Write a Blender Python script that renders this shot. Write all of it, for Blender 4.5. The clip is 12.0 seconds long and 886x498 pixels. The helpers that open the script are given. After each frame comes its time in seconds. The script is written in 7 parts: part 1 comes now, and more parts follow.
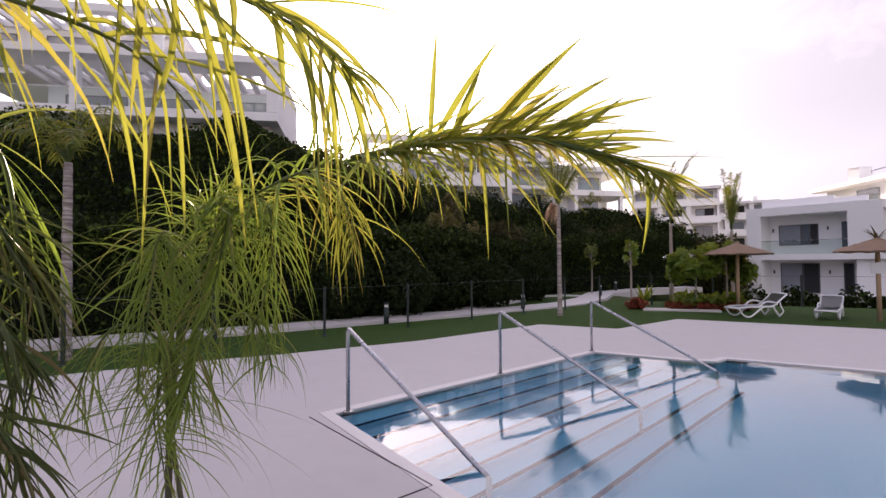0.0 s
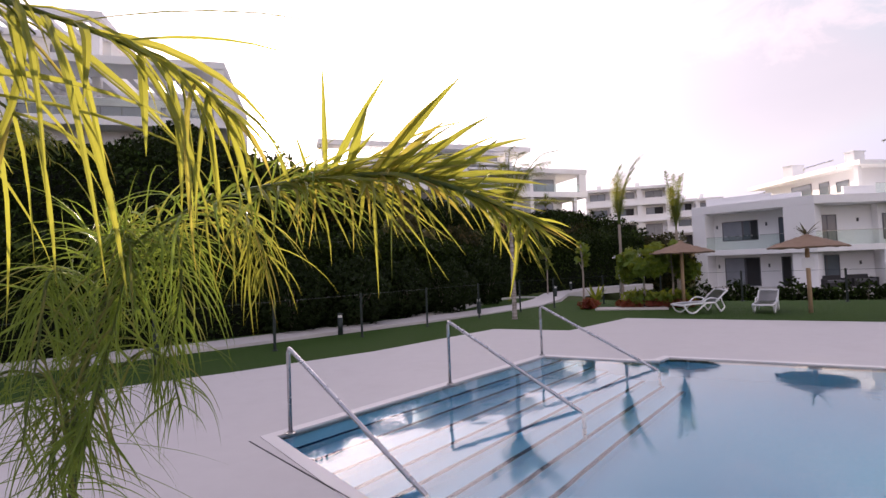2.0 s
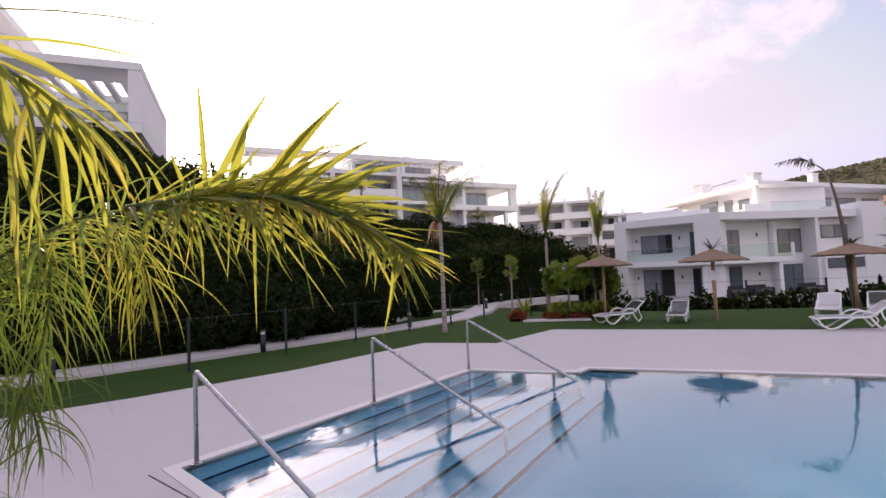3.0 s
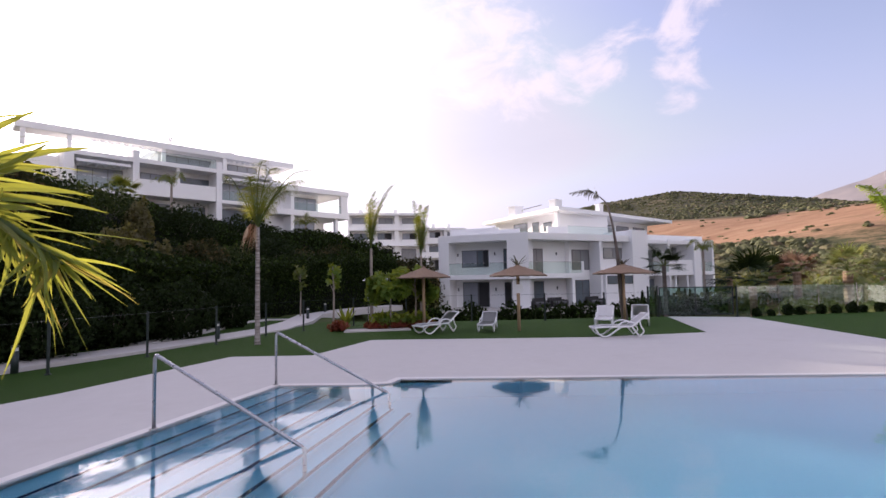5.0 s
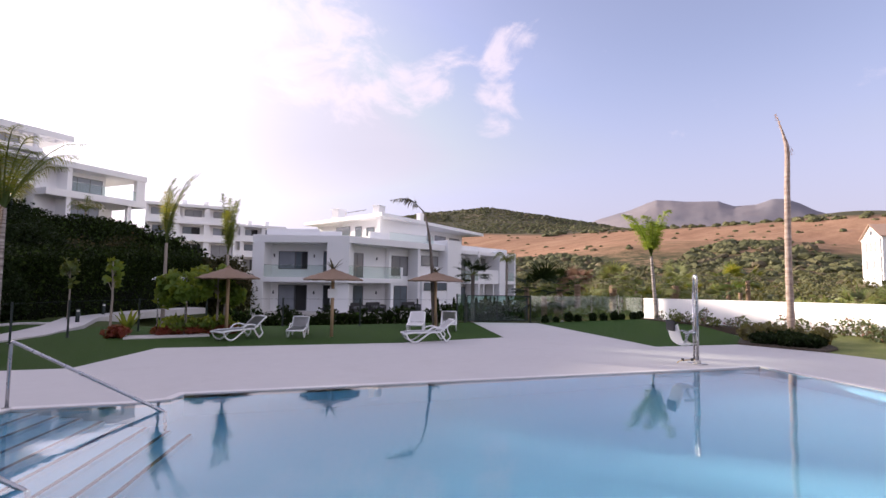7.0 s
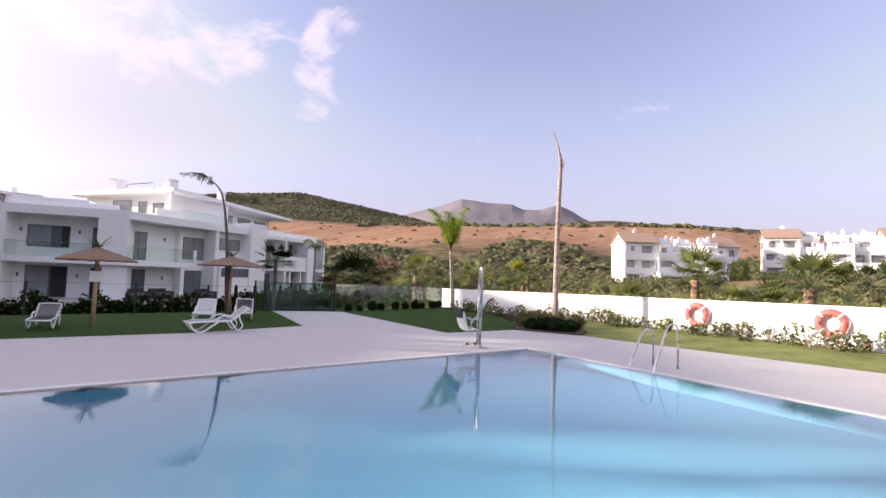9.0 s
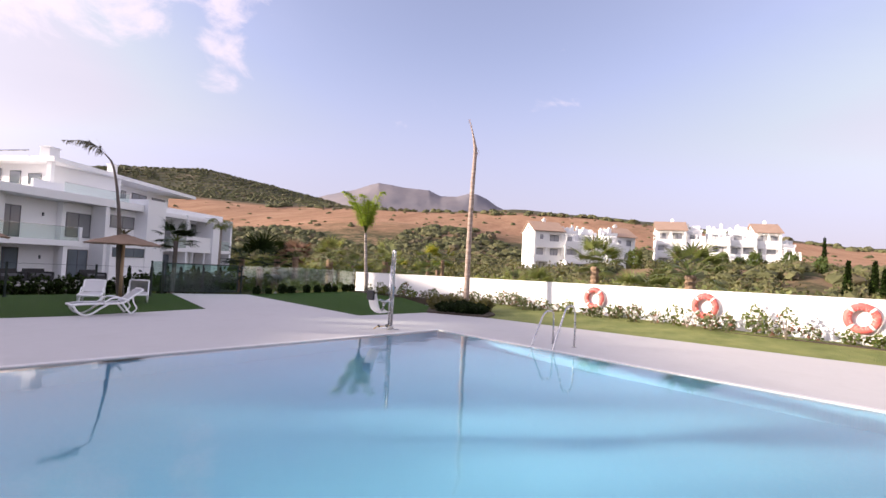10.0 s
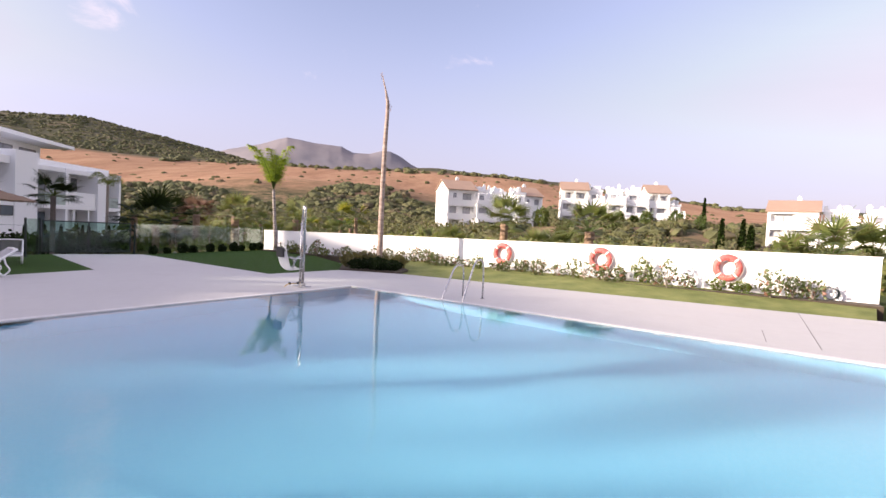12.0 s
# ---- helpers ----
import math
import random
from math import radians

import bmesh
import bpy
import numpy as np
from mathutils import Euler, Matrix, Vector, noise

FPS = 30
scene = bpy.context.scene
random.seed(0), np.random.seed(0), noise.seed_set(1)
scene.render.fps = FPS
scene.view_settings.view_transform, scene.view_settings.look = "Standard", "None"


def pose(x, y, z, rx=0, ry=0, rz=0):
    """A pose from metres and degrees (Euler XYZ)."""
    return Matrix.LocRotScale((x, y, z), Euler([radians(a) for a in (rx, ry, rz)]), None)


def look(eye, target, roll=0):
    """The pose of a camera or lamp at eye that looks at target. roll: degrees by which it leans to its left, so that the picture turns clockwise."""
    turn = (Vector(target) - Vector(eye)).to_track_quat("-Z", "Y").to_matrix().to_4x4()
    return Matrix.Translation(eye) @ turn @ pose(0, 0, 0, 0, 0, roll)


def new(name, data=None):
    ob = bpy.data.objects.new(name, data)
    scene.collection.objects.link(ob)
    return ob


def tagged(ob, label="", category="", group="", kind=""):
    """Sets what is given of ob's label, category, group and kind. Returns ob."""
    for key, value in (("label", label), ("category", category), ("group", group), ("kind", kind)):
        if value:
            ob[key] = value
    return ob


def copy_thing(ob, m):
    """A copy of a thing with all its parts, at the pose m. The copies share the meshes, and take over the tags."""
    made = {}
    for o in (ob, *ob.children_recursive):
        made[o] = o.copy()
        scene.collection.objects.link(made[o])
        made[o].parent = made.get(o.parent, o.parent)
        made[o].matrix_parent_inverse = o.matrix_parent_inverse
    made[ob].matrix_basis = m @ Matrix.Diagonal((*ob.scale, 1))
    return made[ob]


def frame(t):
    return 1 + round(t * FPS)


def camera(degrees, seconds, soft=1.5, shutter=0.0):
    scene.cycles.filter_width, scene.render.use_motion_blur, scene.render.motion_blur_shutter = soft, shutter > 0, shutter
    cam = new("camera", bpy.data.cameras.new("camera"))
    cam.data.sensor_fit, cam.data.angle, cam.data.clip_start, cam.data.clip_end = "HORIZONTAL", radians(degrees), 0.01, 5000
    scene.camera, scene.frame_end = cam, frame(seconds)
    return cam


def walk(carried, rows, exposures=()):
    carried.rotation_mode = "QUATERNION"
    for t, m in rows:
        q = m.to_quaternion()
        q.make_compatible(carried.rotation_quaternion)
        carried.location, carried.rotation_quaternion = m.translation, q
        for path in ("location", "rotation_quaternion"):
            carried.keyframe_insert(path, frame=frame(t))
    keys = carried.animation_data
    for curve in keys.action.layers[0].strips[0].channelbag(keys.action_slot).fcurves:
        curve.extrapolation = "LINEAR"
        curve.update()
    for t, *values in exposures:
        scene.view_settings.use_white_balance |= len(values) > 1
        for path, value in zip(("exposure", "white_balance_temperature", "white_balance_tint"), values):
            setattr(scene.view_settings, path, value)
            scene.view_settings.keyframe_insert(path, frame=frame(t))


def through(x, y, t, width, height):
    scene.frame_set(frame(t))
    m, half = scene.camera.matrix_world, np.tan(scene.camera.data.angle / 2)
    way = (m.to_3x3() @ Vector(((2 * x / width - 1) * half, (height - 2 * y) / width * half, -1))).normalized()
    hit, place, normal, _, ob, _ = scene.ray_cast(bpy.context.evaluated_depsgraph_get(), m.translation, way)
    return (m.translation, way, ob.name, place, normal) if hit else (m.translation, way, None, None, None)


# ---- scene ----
cam = camera(82.9, 12.0)
PATH = [
    (0, (-0.624, -0.658, 1.502), (-0.787, 1.334, 1.564), -0.5),
    (0.5, (-0.568, -0.67, 1.558), (-0.766, 1.32, 1.591), -0.6),
    (1, (-0.554, -0.644, 1.564), (-0.744, 1.347, 1.595), -0.9),
    (1.5, (-0.526, -0.603, 1.561), (-0.646, 1.393, 1.608), -1.6),
    (2, (-0.416, -0.629, 1.602), (-0.424, 1.37, 1.673), -2.3),
    (2.5, (-0.355, -0.61, 1.589), (-0.232, 1.384, 1.69), -2.8),
    (3, (-0.282, -0.576, 1.642), (-0.029, 1.405, 1.749), -2.5),
    (5, (-0.026, -0.498, 1.657), (0.863, 1.289, 1.779), -1.1),
    (5.5, (0.057, -0.553, 1.675), (1.094, 1.153, 1.798), -0.8),
    (6, (0.153, -0.498, 1.678), (1.337, 1.11, 1.803), -0.0),
    (6.5, (0.26, -0.422, 1.673), (1.57, 1.084, 1.803), 0.3),
    (7, (0.274, -0.412, 1.681), (1.72, 0.963, 1.817), 0.8),
    (8.8, (0.484, -0.539, 1.656), (2.303, 0.284, 1.77), 2.2),
    (9, (0.487, -0.565, 1.648), (2.334, 0.193, 1.762), 2.3),
    (9.5, (0.431, -0.636, 1.627), (2.336, -0.034, 1.725), 2.8),
    (10, (0.407, -0.668, 1.6), (2.357, -0.229, 1.67), 3.1),
    (10.5, (0.403, -0.684, 1.579), (2.381, -0.39, 1.617), 3.2),
    (11, (0.29, -0.725, 1.566), (2.284, -0.566, 1.568), 3.1),
    (11.5, (0.267, -0.727, 1.561), (2.264, -0.627, 1.519), 3.2),
    (12, (0.283, -0.73, 1.543), (2.28, -0.636, 1.466), 2.9),
]
walk(cam, [(t, look(eye, aim, lean)) for t, eye, aim, lean in PATH], [(0.0, 1.06, 6700, 13.0), (3.2, 1.06, 6650, 12.5), (5.2, 0.99, 6250, 10.2), (7.0, 0.98, 6250, 10.5), (9.5, 1.03, 6330, 10.0), (12.0, 1.06, 6380, 10.0)])

# ---- world, sun ----
SUN_AZ, SUN_EL = -19.2, 14.8


def away(az, el=0.0, r=1.0):
    """The vector r metres towards an azimuth (clockwise from +y) and an elevation."""
    a, e = radians(az), radians(el)
    return Vector((math.sin(a) * math.cos(e), math.cos(a) * math.cos(e), math.sin(e))) * r


sun = new("sun", bpy.data.lights.new("sun", "SUN"))
sun.data.energy, sun.data.angle, sun.data.color = 5.0, radians(1.0), (1.0, 0.83, 0.66)
sun.matrix_world = look(away(SUN_AZ, SUN_EL, 300), (0, 0, 0))


class Nodes:
    """Short hand for building node trees."""

    def __init__(self, tree):
        self.t = tree
        tree.nodes.clear()

    def n(self, kind, ins=None):
        node = self.t.nodes.new(kind)
        for k, v in (ins or {}).items():
            sock = node.inputs[k]
            if isinstance(v, bpy.types.NodeSocket):
                self.t.links.new(v, sock)
            else:
                sock.default_value = v
        return node

    def math(self, op, a, b=0.0, c=0.0, clamp=False):
        node = self.n("ShaderNodeMath", {0: a, 1: b, 2: c})
        node.operation, node.use_clamp = op, clamp
        return node.outputs[0]

    def dot(self, a, b):
        node = self.n("ShaderNodeVectorMath", {0: a, 1: b})
        node.operation = "DOT_PRODUCT"
        return node.outputs["Value"]

    def sheen(self, base, normal=None):
        """How much a clear surface mirrors: base head-on, rising to all at a grazing view, alike from both sides."""
        lw = self.n("ShaderNodeLayerWeight", {"Blend": 0.5})
        if normal:
            self.t.links.new(normal, lw.inputs["Normal"])
        return self.math("ADD", base, self.math("MULTIPLY", self.math("POWER", lw.outputs["Facing"], 5.0), 1.0 - base))

    def scaled(self, a, s):
        node = self.n("ShaderNodeVectorMath")
        node.operation = "SCALE"
        node.inputs[0].default_value = a
        self.t.links.new(s, node.inputs["Scale"])
        return node.outputs[0]

    def ramp(self, fac, stops, ease="LINEAR"):
        node = self.n("ShaderNodeValToRGB", {0: fac})
        r = node.color_ramp
        r.interpolation = ease
        while len(r.elements) < len(stops):
            r.elements.new(0.5)
        for e, (p, col) in zip(r.elements, stops):
            e.position = p
            e.color = (*col, 1) if len(col) == 3 else col
        return node.outputs[0]

    def mix(self, fac, a, b, kind="MIX"):
        node = self.n("ShaderNodeMix")
        node.data_type, node.blend_type, node.clamp_factor = "RGBA", kind, True
        for i, v in ((0, fac), (6, a), (7, b)):
            if isinstance(v, bpy.types.NodeSocket):
                self.t.links.new(v, node.inputs[i])
            elif i == 0:
                node.inputs[i].default_value = v
            else:
                node.inputs[i].default_value = (*v, 1)
        return node.outputs[2]

    def noise(self, vec, scale, detail=4.0, rough=0.55, distort=0.0):
        return self.n("ShaderNodeTexNoise", {"Vector": vec, "Scale": scale, "Detail": detail, "Roughness": rough, "Distortion": distort}).outputs[0]


def build_sky():
    world = bpy.data.worlds.new("sky")
    scene.world = world
    world.use_nodes = True
    k = Nodes(world.node_tree)
    sky = k.n("ShaderNodeTexSky")
    sky.sky_type, sky.sun_disc = "NISHITA", False
    sky.sun_elevation, sky.sun_rotation = radians(SUN_EL), radians(SUN_AZ)
    sky.altitude, sky.air_density, sky.dust_density, sky.ozone_density = 50.0, 1.0, 1.6, 1.2
    way = k.n("ShaderNodeTexCoord").outputs["Generated"]
    # brightness round the sun, as thin haze gives it
    toward = k.dot(way, away(SUN_AZ, SUN_EL))
    near = k.math("MAXIMUM", toward, 0.0)
    wide = k.math("MULTIPLY", k.math("POWER", near, 12.0), 0.95)
    tight = k.math("MULTIPLY", k.math("POWER", near, 120.0), 7.0)
    core = k.math("MULTIPLY", k.math("POWER", near, 9000.0), 400.0)
    # clouds on a flat layer overhead
    sep = k.n("ShaderNodeSeparateXYZ", {0: way})
    up = k.math("MAXIMUM", sep.outputs[2], 0.02)
    flat = k.n("ShaderNodeCombineXYZ", {0: k.math("DIVIDE", sep.outputs[0], k.math("ADD", up, 0.08)), 1: k.math("DIVIDE", sep.outputs[1], k.math("ADD", up, 0.08))}).outputs[0]
    round_ = k.n("ShaderNodeCombineXYZ", {0: sep.outputs[0], 1: sep.outputs[1], 2: k.math("MULTIPLY", sep.outputs[2], 1.5)}).outputs[0]
    puffs = k.math("ADD", k.math("MULTIPLY", k.noise(flat, 2.3, 10.0, 0.60, 0.5), 0.4), k.math("MULTIPLY", k.noise(round_, 9.0, 10.0, 0.62, 0.6), 0.6))
    veil = k.noise(flat, 0.75, 6.0, 0.6, 0.8)
    # where the cloud banks lie, by direction
    def bank(az, el, power):
        d = k.dot(way, away(az, el))
        return k.math("POWER", k.math("MAXIMUM", d, 0.0), power)
    env = k.math("MULTIPLY", bank(8, 45, 9.0), 0.30)
    for az, el, power, amp in ((52.2, 20.3, 900.0, 0.62), (52.6, 24.6, 900.0, 0.45), (46.2, 23.4, 800.0, 0.55), (41.5, 21.0, 500.0, 0.52), (37.5, 23.8, 500.0, 0.55), (34.0, 25.5, 700.0, 0.30), (31.5, 21.0, 200.0, 0.52), (27.5, 26.0, 400.0, 0.45), (56.0, 27.0, 500.0, 0.32), (30.6, 20.6, 900.0, 0.2), (20.0, 46.0, 60.0, 0.50), (48.0, 40.0, 120.0, 0.50), (70.0, 44.0, 120.0, 0.42)):
        env = k.math("ADD", env, k.math("MULTIPLY", bank(az, el, power), amp))
    cover = k.math("ADD", k.math("MULTIPLY", k.math("SUBTRACT", puffs, 0.5), 3.4), k.math("MINIMUM", k.math("MULTIPLY", env, 1.18), 0.82))
    cloud = k.ramp(cover, [(0.38, (0, 0, 0)), (0.98, (1, 1, 1))], "EASE")
    film_ = k.math("MULTIPLY", k.ramp(veil, [(0.42, (0, 0, 0)), (0.8, (1, 1, 1))]), k.math("MULTIPLY", k.math("POWER", near, 1.6), 0.36))
    # unseen bright cloud sheet opposite the sun, added to light the shaded fronts
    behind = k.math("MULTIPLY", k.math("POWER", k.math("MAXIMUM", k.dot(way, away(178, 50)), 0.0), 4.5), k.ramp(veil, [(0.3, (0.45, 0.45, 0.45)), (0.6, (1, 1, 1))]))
    cover2 = k.math("MULTIPLY", k.math("MAXIMUM", k.math("MULTIPLY", cloud, 0.85), film_), k.ramp(sep.outputs[2], [(0.02, (0, 0, 0)), (0.12, (1, 1, 1))]))
    haze = k.ramp(sep.outputs[2], [(0.0, (1, 1, 1)), (0.42, (0, 0, 0))], "EASE")
    pale = k.n("ShaderNodeHueSaturation", {"Saturation": 0.72, "Value": 1.0, "Color": sky.outputs[0]}).outputs[0]
    clear = k.mix(1.0, pale, (1.10, 0.96, 1.12), "MULTIPLY")
    lit = k.scaled((1.0, 0.77, 0.93), k.math("MULTIPLY", wide, 1.15))
    blush = k.scaled((1.0, 0.70, 0.92), k.math("MULTIPLY", k.math("POWER", near, 2.5), 0.9))
    total = k.mix(1.0, k.mix(1.0, clear, blush, "ADD"), lit, "ADD")
    total = k.mix(k.math("MULTIPLY", haze, 0.8), total, k.mix(1.0, (2.45, 2.15, 2.80), lit, "ADD"))
    # thick haze evens out the glare over the bright half of the sky
    veil_top = k.mix(1.0, k.mix(k.ramp(sep.outputs[2], [(0.04, (1, 1, 1)), (0.26, (0, 0, 0))], "EASE"), (3.0, 2.80, 3.30), (4.2, 3.9, 4.3)), k.scaled((1.0, 0.82, 0.90), k.math("MULTIPLY", k.math("POWER", near, 9.0), 8.5)), "ADD")
    total = k.mix(1.0, total, veil_top, "DARKEN")
    white = k.mix(1.0, (4.0, 3.40, 3.85), k.scaled((1.0, 0.80, 0.90), k.math("MULTIPLY", k.math("POWER", near, 8.0), 5.0)), "ADD")
    total = k.mix(cover2, total, white)
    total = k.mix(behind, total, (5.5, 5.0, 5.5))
    total = k.mix(1.0, total, k.scaled((1.0, 0.86, 0.80), k.math("ADD", k.math("ADD", tight, core), k.math("ADD", k.math("MULTIPLY", k.math("POWER", near, 30.0), 9.0), k.math("MULTIPLY", k.math("POWER", near, 6.0), 4.0)))), "ADD")
    bg = k.n("ShaderNodeBackground", {0: total, 1: 0.13})
    k.t.links.new(bg.outputs[0], k.n("ShaderNodeOutputWorld").inputs[0])


build_sky()

# ---- building helpers ----


def part(name, bm, material, parent=None, label="", smooth=False):
    """Links a bmesh as one mesh object, under a thing or a part."""
    me = bpy.data.meshes.new(name)
    bm.normal_update()
    bm.to_mesh(me)
    bm.free()
    me.materials.append(material)
    if smooth:
        me.shade_smooth()
    ob = new(name, me)
    if parent:
        ob.parent = parent
    if label:
        ob["label"] = label
    return ob


def raw(name, verts, faces, material, parent=None, smooth=False):
    """Links vertices and faces made in code as one mesh object."""
    me = bpy.data.meshes.new(name)
    me.from_pydata(verts, [], faces)
    me.materials.append(material)
    if smooth:
        me.shade_smooth()
    ob = new(name, me)
    if parent:
        ob.parent = parent
    return ob


def thing(name, m, label, category, group="", kind=""):
    ob = tagged(new(name), label, category, group, kind)
    ob.matrix_world = m
    return ob


def box(bm, x0, x1, y0, y1, z0, z1, bevel=0.0):
    """An axis-aligned block, with bevelled edges if asked."""
    vs = [bm.verts.new(v) for v in ((x0, y0, z0), (x1, y0, z0), (x1, y1, z0), (x0, y1, z0), (x0, y0, z1), (x1, y0, z1), (x1, y1, z1), (x0, y1, z1))]
    fs = [bm.faces.new([vs[i] for i in f]) for f in ((0, 3, 2, 1), (4, 5, 6, 7), (0, 1, 5, 4), (1, 2, 6, 5), (2, 3, 7, 6), (3, 0, 4, 7))]
    if bevel:
        es = {e for f in fs for e in f.edges}
        bmesh.ops.bevel(bm, geom=list(es), offset=bevel, segments=1, affect="EDGES", clamp_overlap=True)
    return bm


def blocks(*items, bevel=0.0):
    bm = bmesh.new()
    for it in items:
        box(bm, *it, bevel=bevel)
    return bm


def tube(bm, pts, radii, sides=8, caps=True):
    """A round tube along points, with a radius (or one a point)."""
    pts = [Vector(p) for p in pts]
    if not isinstance(radii, (list, tuple)):
        radii = [radii] * len(pts)
    rings, side = [], None
    for i, p in enumerate(pts):
        d = (pts[min(i + 1, len(pts) - 1)] - pts[max(i - 1, 0)]).normalized()
        if side is None:
            side = d.orthogonal().normalized()
        side = (side - d * side.dot(d)).normalized()
        up = d.cross(side)
        rings.append([bm.verts.new(p + (side * math.cos(a) + up * math.sin(a)) * radii[i]) for a in (2 * math.pi * j / sides for j in range(sides))])
    for a, b in zip(rings, rings[1:]):
        for j in range(sides):
            bm.faces.new((a[j], a[(j + 1) % sides], b[(j + 1) % sides], b[j]))
    if caps:
        bm.faces.new(rings[0][::-1])
        bm.faces.new(rings[-1])
    return bm


def bent(pts, r=0.08, steps=5):
    """A polyline with its inner corners rounded."""
    pts = [Vector(p) for p in pts]
    out = [pts[0]]
    for a, b, c in zip(pts, pts[1:], pts[2:]):
        k = min(r, (a - b).length * 0.45, (c - b).length * 0.45)
        p, q = b + (a - b).normalized() * k, b + (c - b).normalized() * k
        for i in range(steps + 1):
            t = i / steps
            out.append((1 - t) ** 2 * p + 2 * t * (1 - t) * b + t * t * q)
    return out + [pts[-1]]


def prism(bm, outline, z0, z1):
    """A slab of a flat outline (any simple polygon, counterclockwise) between two heights."""
    lo = [bm.verts.new((x, y, z0)) for x, y in outline]
    hi = [bm.verts.new((x, y, z1)) for x, y in outline]
    n = len(outline)
    for i in range(n):
        bm.faces.new((lo[i], lo[(i + 1) % n], hi[(i + 1) % n], hi[i]))
    bm.faces.new(hi)
    bm.faces.new(lo[::-1])
    return bm


def holed(outer, inner, z0, z1):
    """A slab of an outline with a hole through it."""
    bm = bmesh.new()
    loops = {}
    for z in (z0, z1):
        for tag, line in (("o", outer), ("i", inner)):
            loops[tag, z] = [bm.verts.new((x, y, z)) for x, y in line]
        edges = [bm.edges.new((vs[i], vs[(i + 1) % len(vs)])) for vs in (loops["o", z], loops["i", z]) for i in range(len(vs))]
        bmesh.ops.triangle_fill(bm, edges=edges, use_beauty=True)
    for tag in "oi":
        a, b = loops[tag, z0], loops[tag, z1]
        for i in range(len(a)):
            bm.faces.new((a[i], a[(i + 1) % len(a)], b[(i + 1) % len(a)], b[i]))
    bmesh.ops.recalc_face_normals(bm, faces=bm.faces)
    return bm


def inside(x, y, poly):
    hit = False
    for (x0, y0), (x1, y1) in zip(poly, poly[1:] + poly[:1]):
        if (y0 > y) != (y1 > y) and x < (x1 - x0) * (y - y0) / (y1 - y0) + x0:
            hit = not hit
    return hit


def grown(poly, d):
    """A polygon moved outwards by d (counterclockwise)."""
    out = []
    n = len(poly)
    for i in range(n):
        a, b, c = (Vector(poly[(i + j) % n]) for j in (-1, 0, 1))
        u, v = (b - a).normalized(), (c - b).normalized()
        nu, nv = Vector((u.y, -u.x)), Vector((v.y, -v.x))
        m = (nu + nv).normalized()
        out.append(tuple(b + m * d / max(0.35, m.dot(nu))))
    return out


def smooth01(a, b, x):
    t = min(1.0, max(0.0, (x - a) / (b - a)))
    return t * t * (3 - 2 * t)


# ---- materials ----


def mat(name):
    m = bpy.data.materials.new(name)
    m.use_nodes = True
    return m, Nodes(m.node_tree)


def finish(m, k, shader):
    out = k.n("ShaderNodeOutputMaterial")
    k.t.links.new(shader, out.inputs[0])
    return m


def plain(name, col, rough=0.5, metal=0.0, grain=40.0, spread=0.12, bump=0.1, blotch=3.0, coat=0.0, spec=0.5, dirt=0.0, dirt_col=(0.2, 0.17, 0.13)):
    """A surface of one colour with variation at two scales, fine relief and some dirt."""
    m, k = mat(name)
    at = k.n("ShaderNodeTexCoord").outputs["Object"]
    fine, wide = k.noise(at, grain, 6.0), k.noise(at, blotch, 5.0, 0.6)
    dark, light = tuple(c * (1 - spread) for c in col), tuple(min(1.0, c * (1 + spread)) for c in col)
    base = k.mix(k.math("ADD", k.math("MULTIPLY", fine, 0.4), k.math("MULTIPLY", wide, 0.6)), dark, light)
    if dirt:
        base = k.mix(k.math("MULTIPLY", k.ramp(k.noise(at, blotch * 0.6, 8.0, 0.7), [(0.5, (0, 0, 0)), (0.75, (1, 1, 1))]), dirt), base, dirt_col)
    r = k.math("ADD", rough - 0.08, k.math("MULTIPLY", wide, 0.16), clamp=True)
    rel = k.n("ShaderNodeBump", {"Strength": bump, "Distance": 0.01, "Height": fine}).outputs[0]
    b = k.n("ShaderNodeBsdfPrincipled", {"Base Color": base, "Roughness": r, "Metallic": metal, "Normal": rel, "Coat Weight": coat, "Specular IOR Level": spec})
    return finish(m, k, b.outputs[0])


def leafy(name, dark, light, through=0.35, rough=0.5, scale=1.5, warm=None, glow=(0.62, 0.55, 0.05), spec=0.35):
    """Leaves: colour varied from leaf to leaf, some light passing through."""
    m, k = mat(name)
    isl = k.n("ShaderNodeNewGeometry").outputs["Random Per Island"]
    at = k.n("ShaderNodeTexCoord").outputs["Object"]
    mixv = k.math("ADD", k.math("MULTIPLY", isl, 0.6), k.math("MULTIPLY", k.noise(at, scale, 4.0), 0.4))
    base = k.mix(mixv, dark, light)
    if warm:
        base = k.mix(k.ramp(k.math("FRACT", k.math("MULTIPLY", isl, 7.3)), [(0.8, (0, 0, 0)), (0.9, (1, 1, 1))]), base, warm)
    b = k.n("ShaderNodeBsdfPrincipled", {"Base Color": base, "Roughness": rough, "Specular IOR Level": spec})
    tcol = k.mix(0.5, base, glow, "MIX")
    tr = k.n("ShaderNodeBsdfTranslucent", {"Color": tcol})
    mixed = k.n("ShaderNodeMixShader", {0: through, 1: b.outputs[0], 2: tr.outputs[0]})
    return finish(m, k, mixed.outputs[0])


